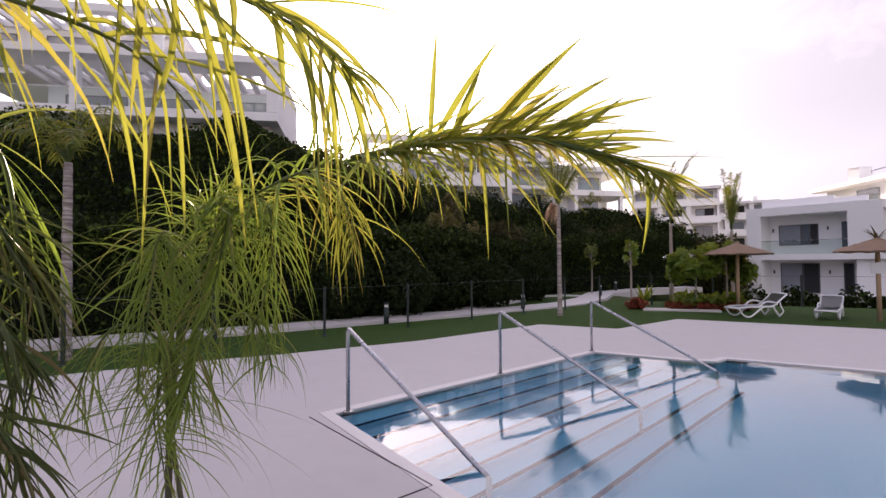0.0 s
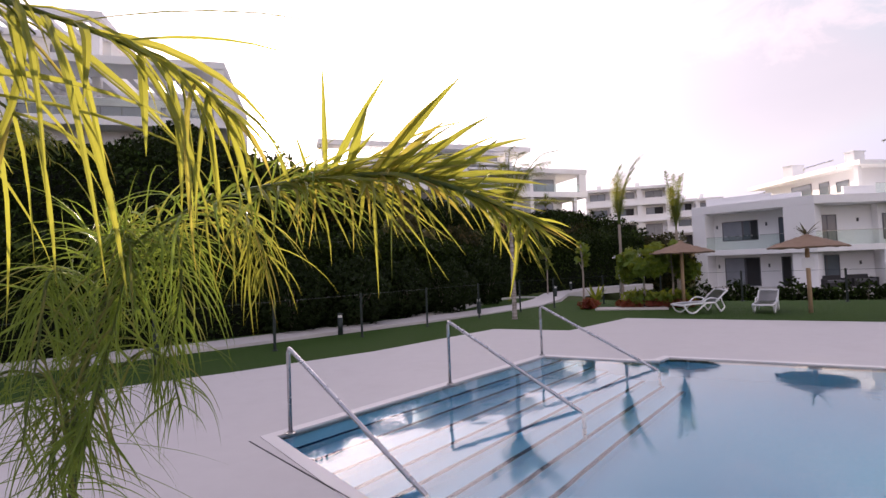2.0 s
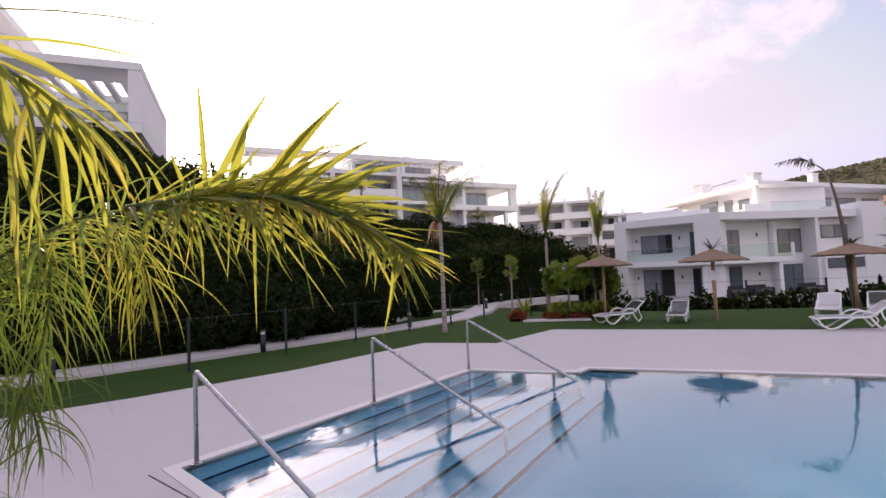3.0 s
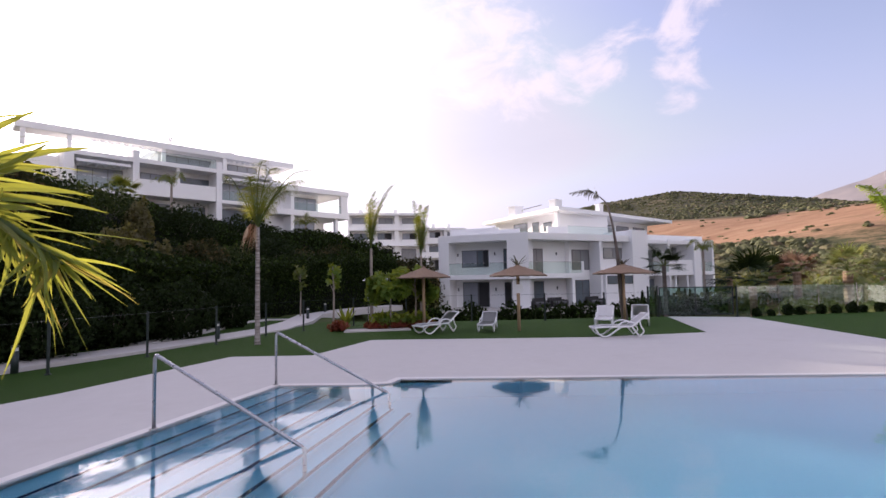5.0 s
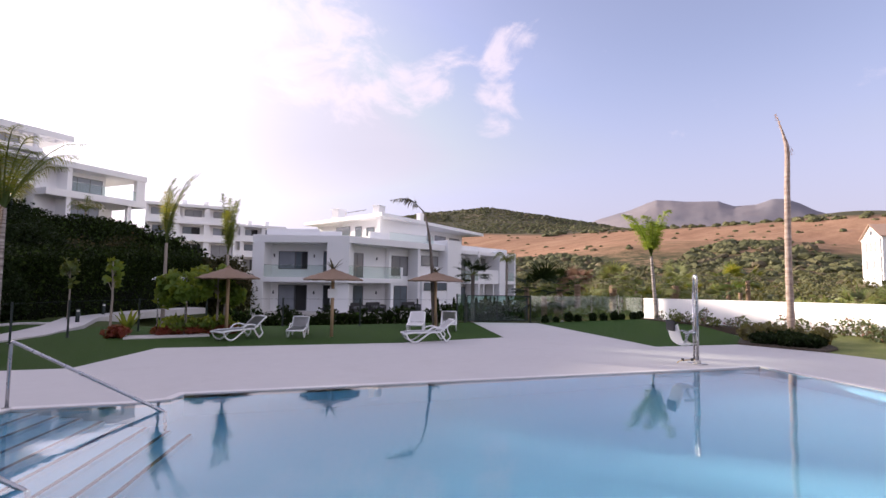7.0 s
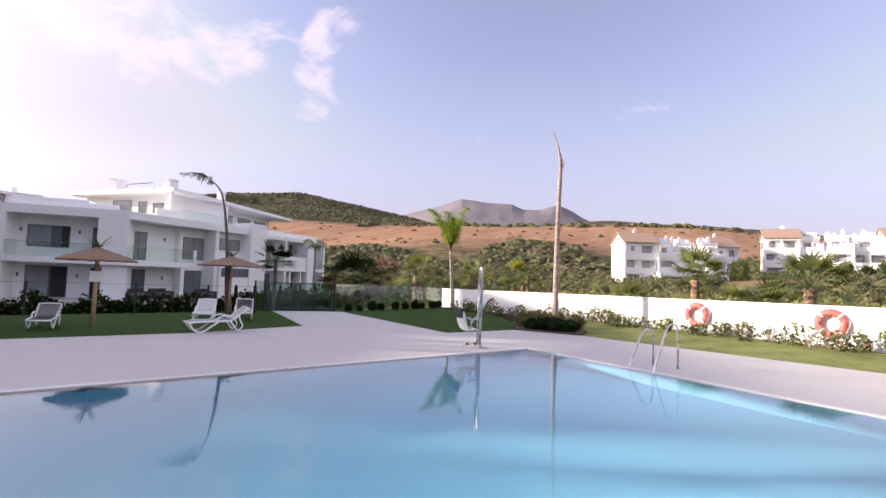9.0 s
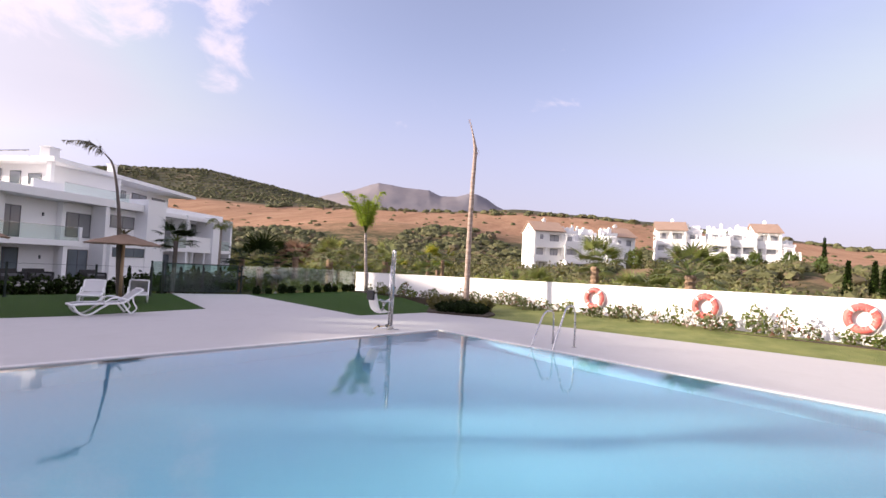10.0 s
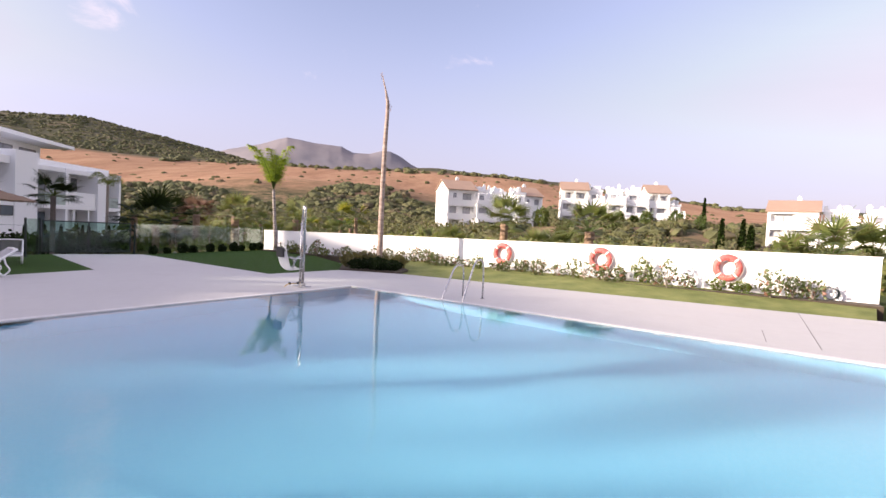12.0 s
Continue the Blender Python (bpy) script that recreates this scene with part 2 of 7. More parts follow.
WHITE = plain("white_render", (0.86, 0.85, 0.85), 0.75, grain=60, spread=0.04, bump=0.12, blotch=0.35, dirt=0.06)
WHITE_FAR = plain("white_facade", (0.88, 0.87, 0.85), 0.8, grain=3, spread=0.04, bump=0.0, blotch=0.12)
CONCRETE = plain("pale_stone", (0.52, 0.49, 0.47), 0.8, grain=90, spread=0.10, bump=0.2, blotch=0.7, dirt=0.15)
STEEL = plain("brushed_steel", (0.52, 0.51, 0.51), 0.27, 1.0, grain=150, spread=0.08, bump=0.03)
DARKMETAL = plain("dark_green_steel", (0.02, 0.03, 0.028), 0.45, 0.3, grain=80, bump=0.05)
PLASTIC = plain("white_plastic", (0.80, 0.80, 0.80), 0.38, grain=70, spread=0.03, bump=0.03)
MESHCLOTH = plain("grey_mesh_fabric", (0.60, 0.59, 0.60), 0.85, grain=260, spread=0.2, bump=0.5)
SOIL = plain("bark_mulch", (0.06, 0.045, 0.03), 0.95, grain=35, spread=0.5, bump=1.0, blotch=5)
BLACKGAP = plain("dark_slot", (0.02, 0.02, 0.022), 0.7, grain=60)


def deck_material():
    m, k = mat("pale_deck_stone")
    at = k.n("ShaderNodeTexCoord").outputs["Object"]
    fine, mid, wide = k.noise(at, 130.0, 5.0), k.noise(at, 4.0, 6.0, 0.6), k.noise(at, 0.28, 5.0, 0.6)
    base = k.mix(k.math("ADD", k.math("MULTIPLY", mid, 0.5), k.math("MULTIPLY", wide, 0.5)), (0.465, 0.445, 0.44), (0.59, 0.565, 0.56))
    base = k.mix(k.math("MULTIPLY", fine, 0.35), base, (0.36, 0.33, 0.31))
    base = k.mix(k.math("MULTIPLY", k.ramp(k.noise(at, 0.9, 9.0, 0.7), [(0.52, (0, 0, 0)), (0.72, (1, 1, 1))]), 0.25), base, (0.40, 0.37, 0.35))
    rel = k.n("ShaderNodeBump", {"Strength": 0.25, "Distance": 0.004, "Height": fine}).outputs[0]
    b = k.n("ShaderNodeBsdfPrincipled", {"Base Color": base, "Roughness": 0.72, "Specular IOR Level": 0.35, "Normal": rel})
    return finish(m, k, b.outputs[0])


def pool_material():
    """Small square mosaic of pale blue."""
    m, k = mat("pale_blue_mosaic")
    at = k.n("ShaderNodeTexCoord").outputs["Object"]
    wide = k.noise(at, 0.5, 4.0)
    tile = k.n("ShaderNodeTexBrick", {"Vector": at, "Color1": (0.195, 0.455, 0.63, 1), "Color2": (0.22, 0.48, 0.65, 1), "Mortar": (0.27, 0.52, 0.67, 1), "Scale": 20.0, "Mortar Size": 0.02, "Brick Width": 0.5, "Row Height": 0.5})
    tile.offset = 0.0
    base = k.mix(k.math("MULTIPLY", wide, 0.3), tile.outputs[0], (0.15, 0.41, 0.61))
    b = k.n("ShaderNodeBsdfPrincipled", {"Base Color": base, "Roughness": 0.5, "Specular IOR Level": 0.04})
    return finish(m, k, b.outputs[0])


def water_material():
    m, k = mat("pool_water")
    at = k.n("ShaderNodeTexCoord").outputs["Object"]
    swell = k.math("ADD", k.noise(at, 0.9, 3.0, 0.5), k.math("MULTIPLY", k.noise(at, 3.5, 2.0, 0.5), 0.25))
    rel = k.n("ShaderNodeBump", {"Strength": 0.09, "Distance": 0.05, "Height": swell}).outputs[0]
    clear = k.n("ShaderNodeBsdfRefraction", {"Color": (0.88, 0.98, 0.99, 1), "Roughness": 0.0, "IOR": 1.33, "Normal": rel})
    gloss = k.n("ShaderNodeBsdfGlossy", {"Color": (1, 1, 1, 1), "Roughness": 0.04, "Normal": rel})
    mixed = k.n("ShaderNodeMixShader", {0: k.math("MULTIPLY", k.sheen(0.045, rel), 1.0), 1: clear.outputs[0], 2: gloss.outputs[0]})
    return finish(m, k, mixed.outputs[0])


def glass_material(name, tint, mirror=0.04):
    m, k = mat(name)
    clear = k.n("ShaderNodeBsdfTransparent", {"Color": (*tint, 1)})
    gloss = k.n("ShaderNodeBsdfGlossy", {"Color": (1, 1, 1, 1), "Roughness": 0.02})
    mixed = k.n("ShaderNodeMixShader", {0: k.sheen(mirror), 1: clear.outputs[0], 2: gloss.outputs[0]})
    return finish(m, k, mixed.outputs[0])


def window_material(name, col):
    """A pane before a dim room: dark, glossy."""
    m, k = mat(name)
    at = k.n("ShaderNodeTexCoord").outputs["Object"]
    base = k.mix(k.noise(at, 0.8, 3.0), tuple(c * 0.6 for c in col), col)
    b = k.n("ShaderNodeBsdfPrincipled", {"Base Color": base, "Roughness": 0.06, "Specular IOR Level": 0.6, "IOR": 1.5})
    return finish(m, k, b.outputs[0])


def lawn_material(name="mown_lawn", dry=(0.060, 0.095, 0.020), share=0.45):
    m, k = mat(name)
    at = k.n("ShaderNodeTexCoord").outputs["Object"]
    fine, mid = k.noise(at, 90.0, 6.0, 0.7), k.noise(at, 1.2, 6.0, 0.65)
    base = k.mix(fine, (0.016, 0.044, 0.008), (0.055, 0.115, 0.018))
    base = k.mix(k.math("MULTIPLY", mid, share), base, dry)
    rel = k.n("ShaderNodeBump", {"Strength": 1.0, "Distance": 0.03, "Height": fine}).outputs[0]
    b = k.n("ShaderNodeBsdfPrincipled", {"Base Color": base, "Roughness": 0.9, "Specular IOR Level": 0.12, "Normal": rel})
    return finish(m, k, b.outputs[0])


def bark_material(name, dark, light, rings=9.0):
    """A palm trunk's bark: uneven rings of leaf scars, stains and fine cracks."""
    m, k = mat(name)
    at = k.n("ShaderNodeTexCoord").outputs["Object"]
    flat = k.n("ShaderNodeMapping", {"Vector": at, "Scale": (0.8, 0.8, rings)}).outputs[0]
    band, stain, fine = k.noise(flat, 1.6, 5.0, 0.6), k.noise(at, 2.2, 6.0, 0.65), k.noise(at, 50.0, 5.0)
    c = k.mix(k.ramp(band, [(0.40, (0, 0, 0)), (0.60, (1, 1, 1))]), dark, light)
    c = k.mix(k.math("MULTIPLY", k.ramp(stain, [(0.5, (0, 0, 0)), (0.68, (1, 1, 1))]), 0.6), c, tuple(x * 0.45 for x in dark))
    rel = k.n("ShaderNodeBump", {"Strength": 0.8, "Distance": 0.02, "Height": k.math("ADD", band, k.math("MULTIPLY", fine, 0.4))}).outputs[0]
    b = k.n("ShaderNodeBsdfPrincipled", {"Base Color": c, "Roughness": 0.9, "Normal": rel})
    return finish(m, k, b.outputs[0])


DRYTRUNK = bark_material("dry_palm_trunk", (0.26, 0.19, 0.16), (0.42, 0.33, 0.28), 5.0)
MOTTLED = bark_material("mottled_palm_bark", (0.16, 0.13, 0.115), (0.44, 0.39, 0.36))
DECK, MOSAIC, WATER, LAWN = deck_material(), pool_material(), water_material(), lawn_material()
# dry yellow grass, paled further to carry the sunlight on this strip
DRYSUNLAWN = lawn_material("dry_sunlit_lawn", (0.31, 0.32, 0.12), 1.35)
COPING = plain("white_coping", (0.62, 0.59, 0.58), 0.55, grain=90, spread=0.05, bump=0.1, blotch=2)
NOSING = plain("dark_blue_nosing", (0.008, 0.028, 0.075), 0.5, grain=90, spec=0.04)
GLASS = glass_material("clear_glass", (0.90, 0.95, 0.93))
FENCE_GLASS = glass_material("green_tinted_glass", (0.84, 0.94, 0.91), 0.08)
GATE_GLASS = glass_material("dark_green_glass", (0.70, 0.86, 0.81), 0.03)
PANE = window_material("dark_window_pane", (0.17, 0.20, 0.23))
PANE_LIGHT = window_material("curtained_pane", (0.30, 0.30, 0.31))
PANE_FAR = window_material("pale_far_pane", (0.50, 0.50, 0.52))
# pale blue base colour stands for the sky reflected in these panes
PANE_SKY = window_material("sky_tinted_pane", (0.36, 0.38, 0.43))
FRAME = plain("grey_aluminium", (0.12, 0.12, 0.13), 0.4, 0.6, grain=60)
BARK = plain("palm_bark", (0.30, 0.25, 0.21), 0.9, grain=45, spread=0.35, bump=0.9, blotch=6, dirt=0.3)
THATCH = plain("brown_thatch", (0.24, 0.16, 0.11), 0.95, grain=55, spread=0.4, bump=1.0, blotch=4)
POLEWOOD = plain("pale_timber", (0.40, 0.27, 0.16), 0.8, grain=30, spread=0.25, bump=0.5, blotch=5)
ROOFTILE = plain("terracotta_tile", (0.34, 0.23, 0.17), 0.85, grain=4, spread=0.3, bump=0.2, blotch=0.6)
PALMLEAF = leafy("palm_leaf", (0.035, 0.075, 0.012), (0.10, 0.16, 0.025), 0.4, 0.42, 3.0, (0.26, 0.20, 0.06))
FRONDLEAF = leafy("young_frond", (0.04, 0.08, 0.010), (0.15, 0.20, 0.025), 0.50, 0.42, 6.0, (0.26, 0.18, 0.05), (0.62, 0.55, 0.08))
# backlit fronds: their shade is painted as a darker, duller leaf colour
SHADEFROND = leafy("shaded_frond", (0.022, 0.035, 0.008), (0.075, 0.095, 0.022), 0.2, 0.45, 6.0, (0.12, 0.09, 0.03), (0.16, 0.18, 0.03))
# greener, weaker glow than FRONDLEAF: missing sunlight put into these fronds' colour
DIMGLOWFROND = leafy("dim_glow_frond", (0.062, 0.115, 0.018), (0.18, 0.245, 0.046), 0.45, 0.42, 6.0, (0.16, 0.14, 0.05), (0.34, 0.42, 0.05))
DARKSTEM = plain("dark_stem", (0.07, 0.06, 0.035), 0.8, grain=60, spread=0.35, bump=0.5)
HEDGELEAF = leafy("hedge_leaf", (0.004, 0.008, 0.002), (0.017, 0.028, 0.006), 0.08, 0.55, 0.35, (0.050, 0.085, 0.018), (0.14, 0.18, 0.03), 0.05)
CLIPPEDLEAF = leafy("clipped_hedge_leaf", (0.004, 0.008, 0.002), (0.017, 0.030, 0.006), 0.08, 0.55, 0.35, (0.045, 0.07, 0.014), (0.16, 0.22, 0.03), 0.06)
SHRUBLEAF = leafy("shrub_leaf", (0.03, 0.06, 0.015), (0.09, 0.13, 0.035), 0.25, 0.5, 2.0)
LIMELEAF = leafy("lime_leaf", (0.045, 0.10, 0.012), (0.13, 0.21, 0.028), 0.40, 0.5, 2.0)
REDLEAF = leafy("red_leaf", (0.10, 0.012, 0.010), (0.22, 0.035, 0.02), 0.2, 0.6, 2.0)
DRYLEAF = leafy("dry_leaf", (0.14, 0.08, 0.05), (0.28, 0.16, 0.10), 0.25, 0.8, 2.0, None, (0.32, 0.16, 0.09))
SCRUB = leafy("scrub_leaf", (0.045, 0.055, 0.022), (0.135, 0.130, 0.055), 0.1, 0.8, 0.05, (0.11, 0.09, 0.05))
# paler, yellower than SHRUBLEAF: evening sun put into the leaf colour
BELTLEAF = leafy("sun_tinted_leaf", (0.10, 0.13, 0.04), (0.27, 0.28, 0.10), 0.35, 0.5, 2.0, (0.18, 0.13, 0.07), (0.36, 0.38, 0.08))
ROSELEAF = leafy("rose_leaf", (0.05, 0.075, 0.03), (0.15, 0.17, 0.07), 0.25, 0.5, 2.0, (0.24, 0.10, 0.08), (0.30, 0.34, 0.08))
FLOWER = plain("pale_petals", (0.75, 0.62, 0.45), 0.6, grain=30, spread=0.3)
ORANGE = plain("orange_ring", (0.55, 0.095, 0.085), 0.5, grain=40, spread=0.15, bump=0.1, blotch=9, dirt=0.45, dirt_col=(0.7, 0.4, 0.3))
BANDWHITE = plain("reflective_band", (0.72, 0.70, 0.68), 0.4, grain=60)

# ---- the ground ----
POOL = [(-2.15, 4.37), (-0.645, 2.48), (1.35, 0.15), (2.1, -1.7), (1.2, -9.5), (4.0, -11.7), (8.73, -4.25), (12.80, 2.14), (3.12, 7.52), (2.87, 7.30), (2.45, 7.38), (1.22, 8.07)]
DECK_EDGE = [(-5.13, 7.06), (-11.0, 2.6), (-9.0, -15.0), (8.5, -17.6), (11.87, -9.95), (14.69, -3.54), (16.9, 1.45), (17.1, 3.55), (14.6, 4.98), (19.1, 11.75), (17.15, 13.75), (13.25, 9.2), (9.75, 10.2), (4.48, 13.2), (2.4, 11.15), (0.74, 11.98), (-1.9, 9.27), (-4.07, 7.68)]
WALL_A, WALL_B = Vector((26.99, 10.26)), Vector((13.63, -11.37))
HEDGE_LINE = [(-13.0, 6.5), (-6.4, 11.9), (-2.9, 14.9), (0.2, 18.9), (2.2, 24.6), (7.5, 28.6), (14.0, 35.5), (22.0, 50.0)]


def beyond_hedge(x, y):
    """Metres by which a place lies up the bank behind the hedge line (negative in front of it)."""
    best, sign = 1e9, -1.0
    for (x0, y0), (x1, y1) in zip(HEDGE_LINE, HEDGE_LINE[1:]):
        dx, dy = x1 - x0, y1 - y0
        t = ((x - x0) * dx + (y - y0) * dy) / (dx * dx + dy * dy)
        tc = min(1.0, max(0.0, t))
        d = math.hypot(x - x0 - tc * dx, y - y0 - tc * dy)
        if d < best:
            best, sign = d, (1.0 if (dx * (y - y0) - dy * (x - x0)) > 0 else -1.0)
    return best * sign


def lerp_table(x, table):
    for (x0, v0), (x1, v1) in zip(table, table[1:]):
        if x <= x1:
            t = max(0.0, (x - x0) / (x1 - x0))
            return v0 + (v1 - v0) * t
    return table[-1][1]


# elevations, in degrees by azimuth, of the near scrub's top, of the dry field's top and of the ridge behind
SCRUB_TOP = [(-180, 0.5), (0, 1.0), (30, 1.0), (45, 1.6), (54, 2.6), (67, 4.0), (80, 4.2), (86, 3.4), (100, 2.4), (125, 1.6), (180, 0.5)]
FIELD_TOP = [(-180, 1.0), (0, 3.0), (30, 4.2), (51, 5.4), (67, 5.9), (86, 6.6), (94, 6.3), (101, 5.6), (117, 3.4), (126, 3.2), (150, 2.0), (180, 1.0)]
RIDGE_TOP = [(-180, 1.5), (-60, 2.0), (0, 4.0), (18, 5.2), (25, 6.0), (30, 5.3), (36, 6.4), (44, 8.0), (51, 8.5), (58, 7.75), (63, 6.8), (67, 6.0), (74, 6.0), (86, 6.7), (94, 6.4), (101, 5.7), (117, 3.5), (126, 3.3), (150, 2.0), (180, 1.5)]


# elevation, in degrees by azimuth, of the shelf that carries the village blocks
SHELF = [(-180, -1.0), (60, -1.2), (84, -0.6), (90, 0.0), (98, 0.7), (104, 1.15), (114, 1.3), (119, 0.0), (126, -0.9), (135, -0.9), (180, -1.0)]


def ground_z(x, y):
    """The height of the land."""
    r = math.hypot(x, y)
    az = math.degrees(math.atan2(x, y))
    d = beyond_hedge(x, y)
    near = -0.10
    # the garden before the white house lies lower
    near -= 1.25 * smooth01(17.5, 30.0, r) * smooth01(12, 22, az) * (1 - smooth01(70, 85, az))
    # the bank with the terraces
    if d > 0:
        near = max(near, -0.1) + 0.0
        near += min(13.0 - 8.5 * smooth01(-2, 16, az), 0.30 * max(0.0, d - 0.4)) * (1 - smooth01(22, 32, az))
    # a raised bed along the white wall, and the drop behind it
    n = (WALL_B - WALL_A).normalized()
    s = (x - WALL_A.x) * n.y * -1 + (y - WALL_A.y) * n.x
    s = -s
    wall_zone = smooth01(52, 66, az)
    if s > 0.1:
        near -= wall_zone * (0.35 + 3.2 * smooth01(0.1, 22.0, s))
    elif r > 10:
        near += wall_zone * 0.30 * smooth01(-3.2, -0.6, s)
    # open land: scrub slope, dry field, wooded ridge
    if r < 45:
        return near
    far_el = [(45.0, math.degrees(math.atan2(near - 1.6, 45.0))), (68.0, -1.5), (100.0, lerp_table(az, SHELF)), (135.0, max(lerp_table(az, SHELF) + 0.05, -0.6)), (300.0, lerp_table(az, SCRUB_TOP)), (560.0, lerp_table(az, FIELD_TOP)), (900.0, lerp_table(az, RIDGE_TOP)), (1150.0, lerp_table(az, RIDGE_TOP) - 0.6), (1600.0, 1.0), (4200.0, 0.0)]
    e = lerp_table(r, far_el)
    far = 1.6 + r * math.tan(radians(e))
    if r > 90:
        far += noise.noise(Vector((x * 0.008, y * 0.008, 0))) * min(9.0, 0.012 * r) * (0.6 if r > 500 else 1.0)
    if d > 0 and az < 32 and r < 200:
        keep = 1 - smooth01(110, 200, r)
        return near * keep + far * (1 - keep)
    k = smooth01(45, 75, r)
    return near * (1 - k) + far * k


def land_material():
    m, k = mat("open_land")
    at = k.n("ShaderNodeTexCoord").outputs["Object"]
    r = k.n("ShaderNodeVectorMath", {0: at})
    r.operation = "LENGTH"
    dist = r.outputs["Value"]
    wob = k.math("MULTIPLY", k.math("SUBTRACT", k.noise(at, 0.012, 6.0, 0.6), 0.5), 260.0)
    d2 = k.math("ADD", dist, wob)
    fine, mid = k.noise(at, 0.5, 8.0, 0.7), k.noise(at, 0.03, 8.0, 0.62)
    scrub = k.mix(k.ramp(mid, [(0.42, (0, 0, 0)), (0.60, (1, 1, 1))]), (0.070, 0.070, 0.032), (0.24, 0.16, 0.095))
    scrub = k.mix(k.ramp(k.noise(at, 0.16, 8.0, 0.7), [(0.44, (0, 0, 0)), (0.56, (1, 1, 1))]), scrub, (0.045, 0.050, 0.022))
    long = k.n("ShaderNodeMapping", {"Vector": at, "Rotation": (0, 0, -1.1), "Scale": (0.25, 1.3, 1.0)}).outputs[0]
    field = k.mix(k.ramp(k.noise(long, 0.05, 8.0, 0.7), [(0.36, (0, 0, 0)), (0.64, (1, 1, 1))]), (0.25, 0.135, 0.080), (0.39, 0.235, 0.145))
    field = k.mix(k.math("MULTIPLY", k.ramp(fine, [(0.5, (0, 0, 0)), (0.7, (1, 1, 1))]), 0.5), field, (0.20, 0.13, 0.08))
    field = k.mix(k.ramp(k.noise(at, 0.02, 9.0, 0.7), [(0.56, (0, 0, 0)), (0.64, (1, 1, 1))]), field, (0.24, 0.15, 0.085))
    wood = k.mix(fine, (0.040, 0.043, 0.025), (0.10, 0.092, 0.052))
    wood = k.mix(k.ramp(mid, [(0.5, (0, 0, 0)), (0.7, (1, 1, 1))]), wood, (0.17, 0.135, 0.085))
    garden = k.mix(fine, (0.03, 0.05, 0.015), (0.08, 0.09, 0.03))
    c = k.mix(k.ramp(k.math("DIVIDE", dist, 100.0), [(0.40, (0, 0, 0)), (0.7, (1, 1, 1))]), garden, scrub)
    c = k.mix(k.ramp(k.math("DIVIDE", d2, 1000.0), [(0.27, (0, 0, 0)), (0.33, (1, 1, 1))]), c, field)
    c = k.mix(k.ramp(k.math("DIVIDE", k.math("ADD", dist, k.math("MULTIPLY", wob, 0.35)), 1000.0), [(0.55, (0, 0, 0)), (0.59, (1, 1, 1))]), c, wood)
    b = k.n("ShaderNodeBsdfPrincipled", {"Base Color": c, "Roughness": 0.95, "Specular IOR Level": 0.1})
    return finish(m, k, b.outputs[0])


def build_ground():
    verts, faces = [], []
    radii = [0.0, 3, 6, 9, 11, 12.5, 14, 15, 16, 17, 18, 19, 20, 21, 22, 23, 24, 25, 26.5, 28, 30, 32, 35, 38, 42, 46, 50, 55, 60, 68, 76, 86, 98, 112, 130, 150, 175, 200, 230, 260, 290, 320, 360, 400, 450, 500, 540, 580, 630, 700, 780, 860, 900, 940, 1000, 1150, 1400, 1600, 2200, 4200]
    n = 300
    for r in radii[1:]:
        for j in range(n):
            a = 2 * math.pi * j / n
            x, y = r * math.sin(a), r * math.cos(a)
            z = ground_z(x, y)
            if inside(x, y, DECK_EDGE):
                z = -2.6
            verts.append((x, y, z))
    verts.append((0, 0, -2.6))
    for i in range(len(radii) - 2):
        for j in range(n):
            a, b = i * n + j, i * n + (j + 1) % n
            faces.append((a, b, b + n, a + n))
    faces += [(len(verts) - 1, (j + 1) % n, j) for j in range(n)]
    ob = raw("ground", verts, [f[::-1] for f in faces], land_material(), smooth=True)
    tagged(ob, "open hilly land with scrub, dry brown field and wooded ridge", "ground", kind="structure")


build_ground()


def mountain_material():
    m, k = mat("haze_tinted_rock")
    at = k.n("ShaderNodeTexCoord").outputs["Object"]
    # distance haze is mixed into the rock colour as blue-grey
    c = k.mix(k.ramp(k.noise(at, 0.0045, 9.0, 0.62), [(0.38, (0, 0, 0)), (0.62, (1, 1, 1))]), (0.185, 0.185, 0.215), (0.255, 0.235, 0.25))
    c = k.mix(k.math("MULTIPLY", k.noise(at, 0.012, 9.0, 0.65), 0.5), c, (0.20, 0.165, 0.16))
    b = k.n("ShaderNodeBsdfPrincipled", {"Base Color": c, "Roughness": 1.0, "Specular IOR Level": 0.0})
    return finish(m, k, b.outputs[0])


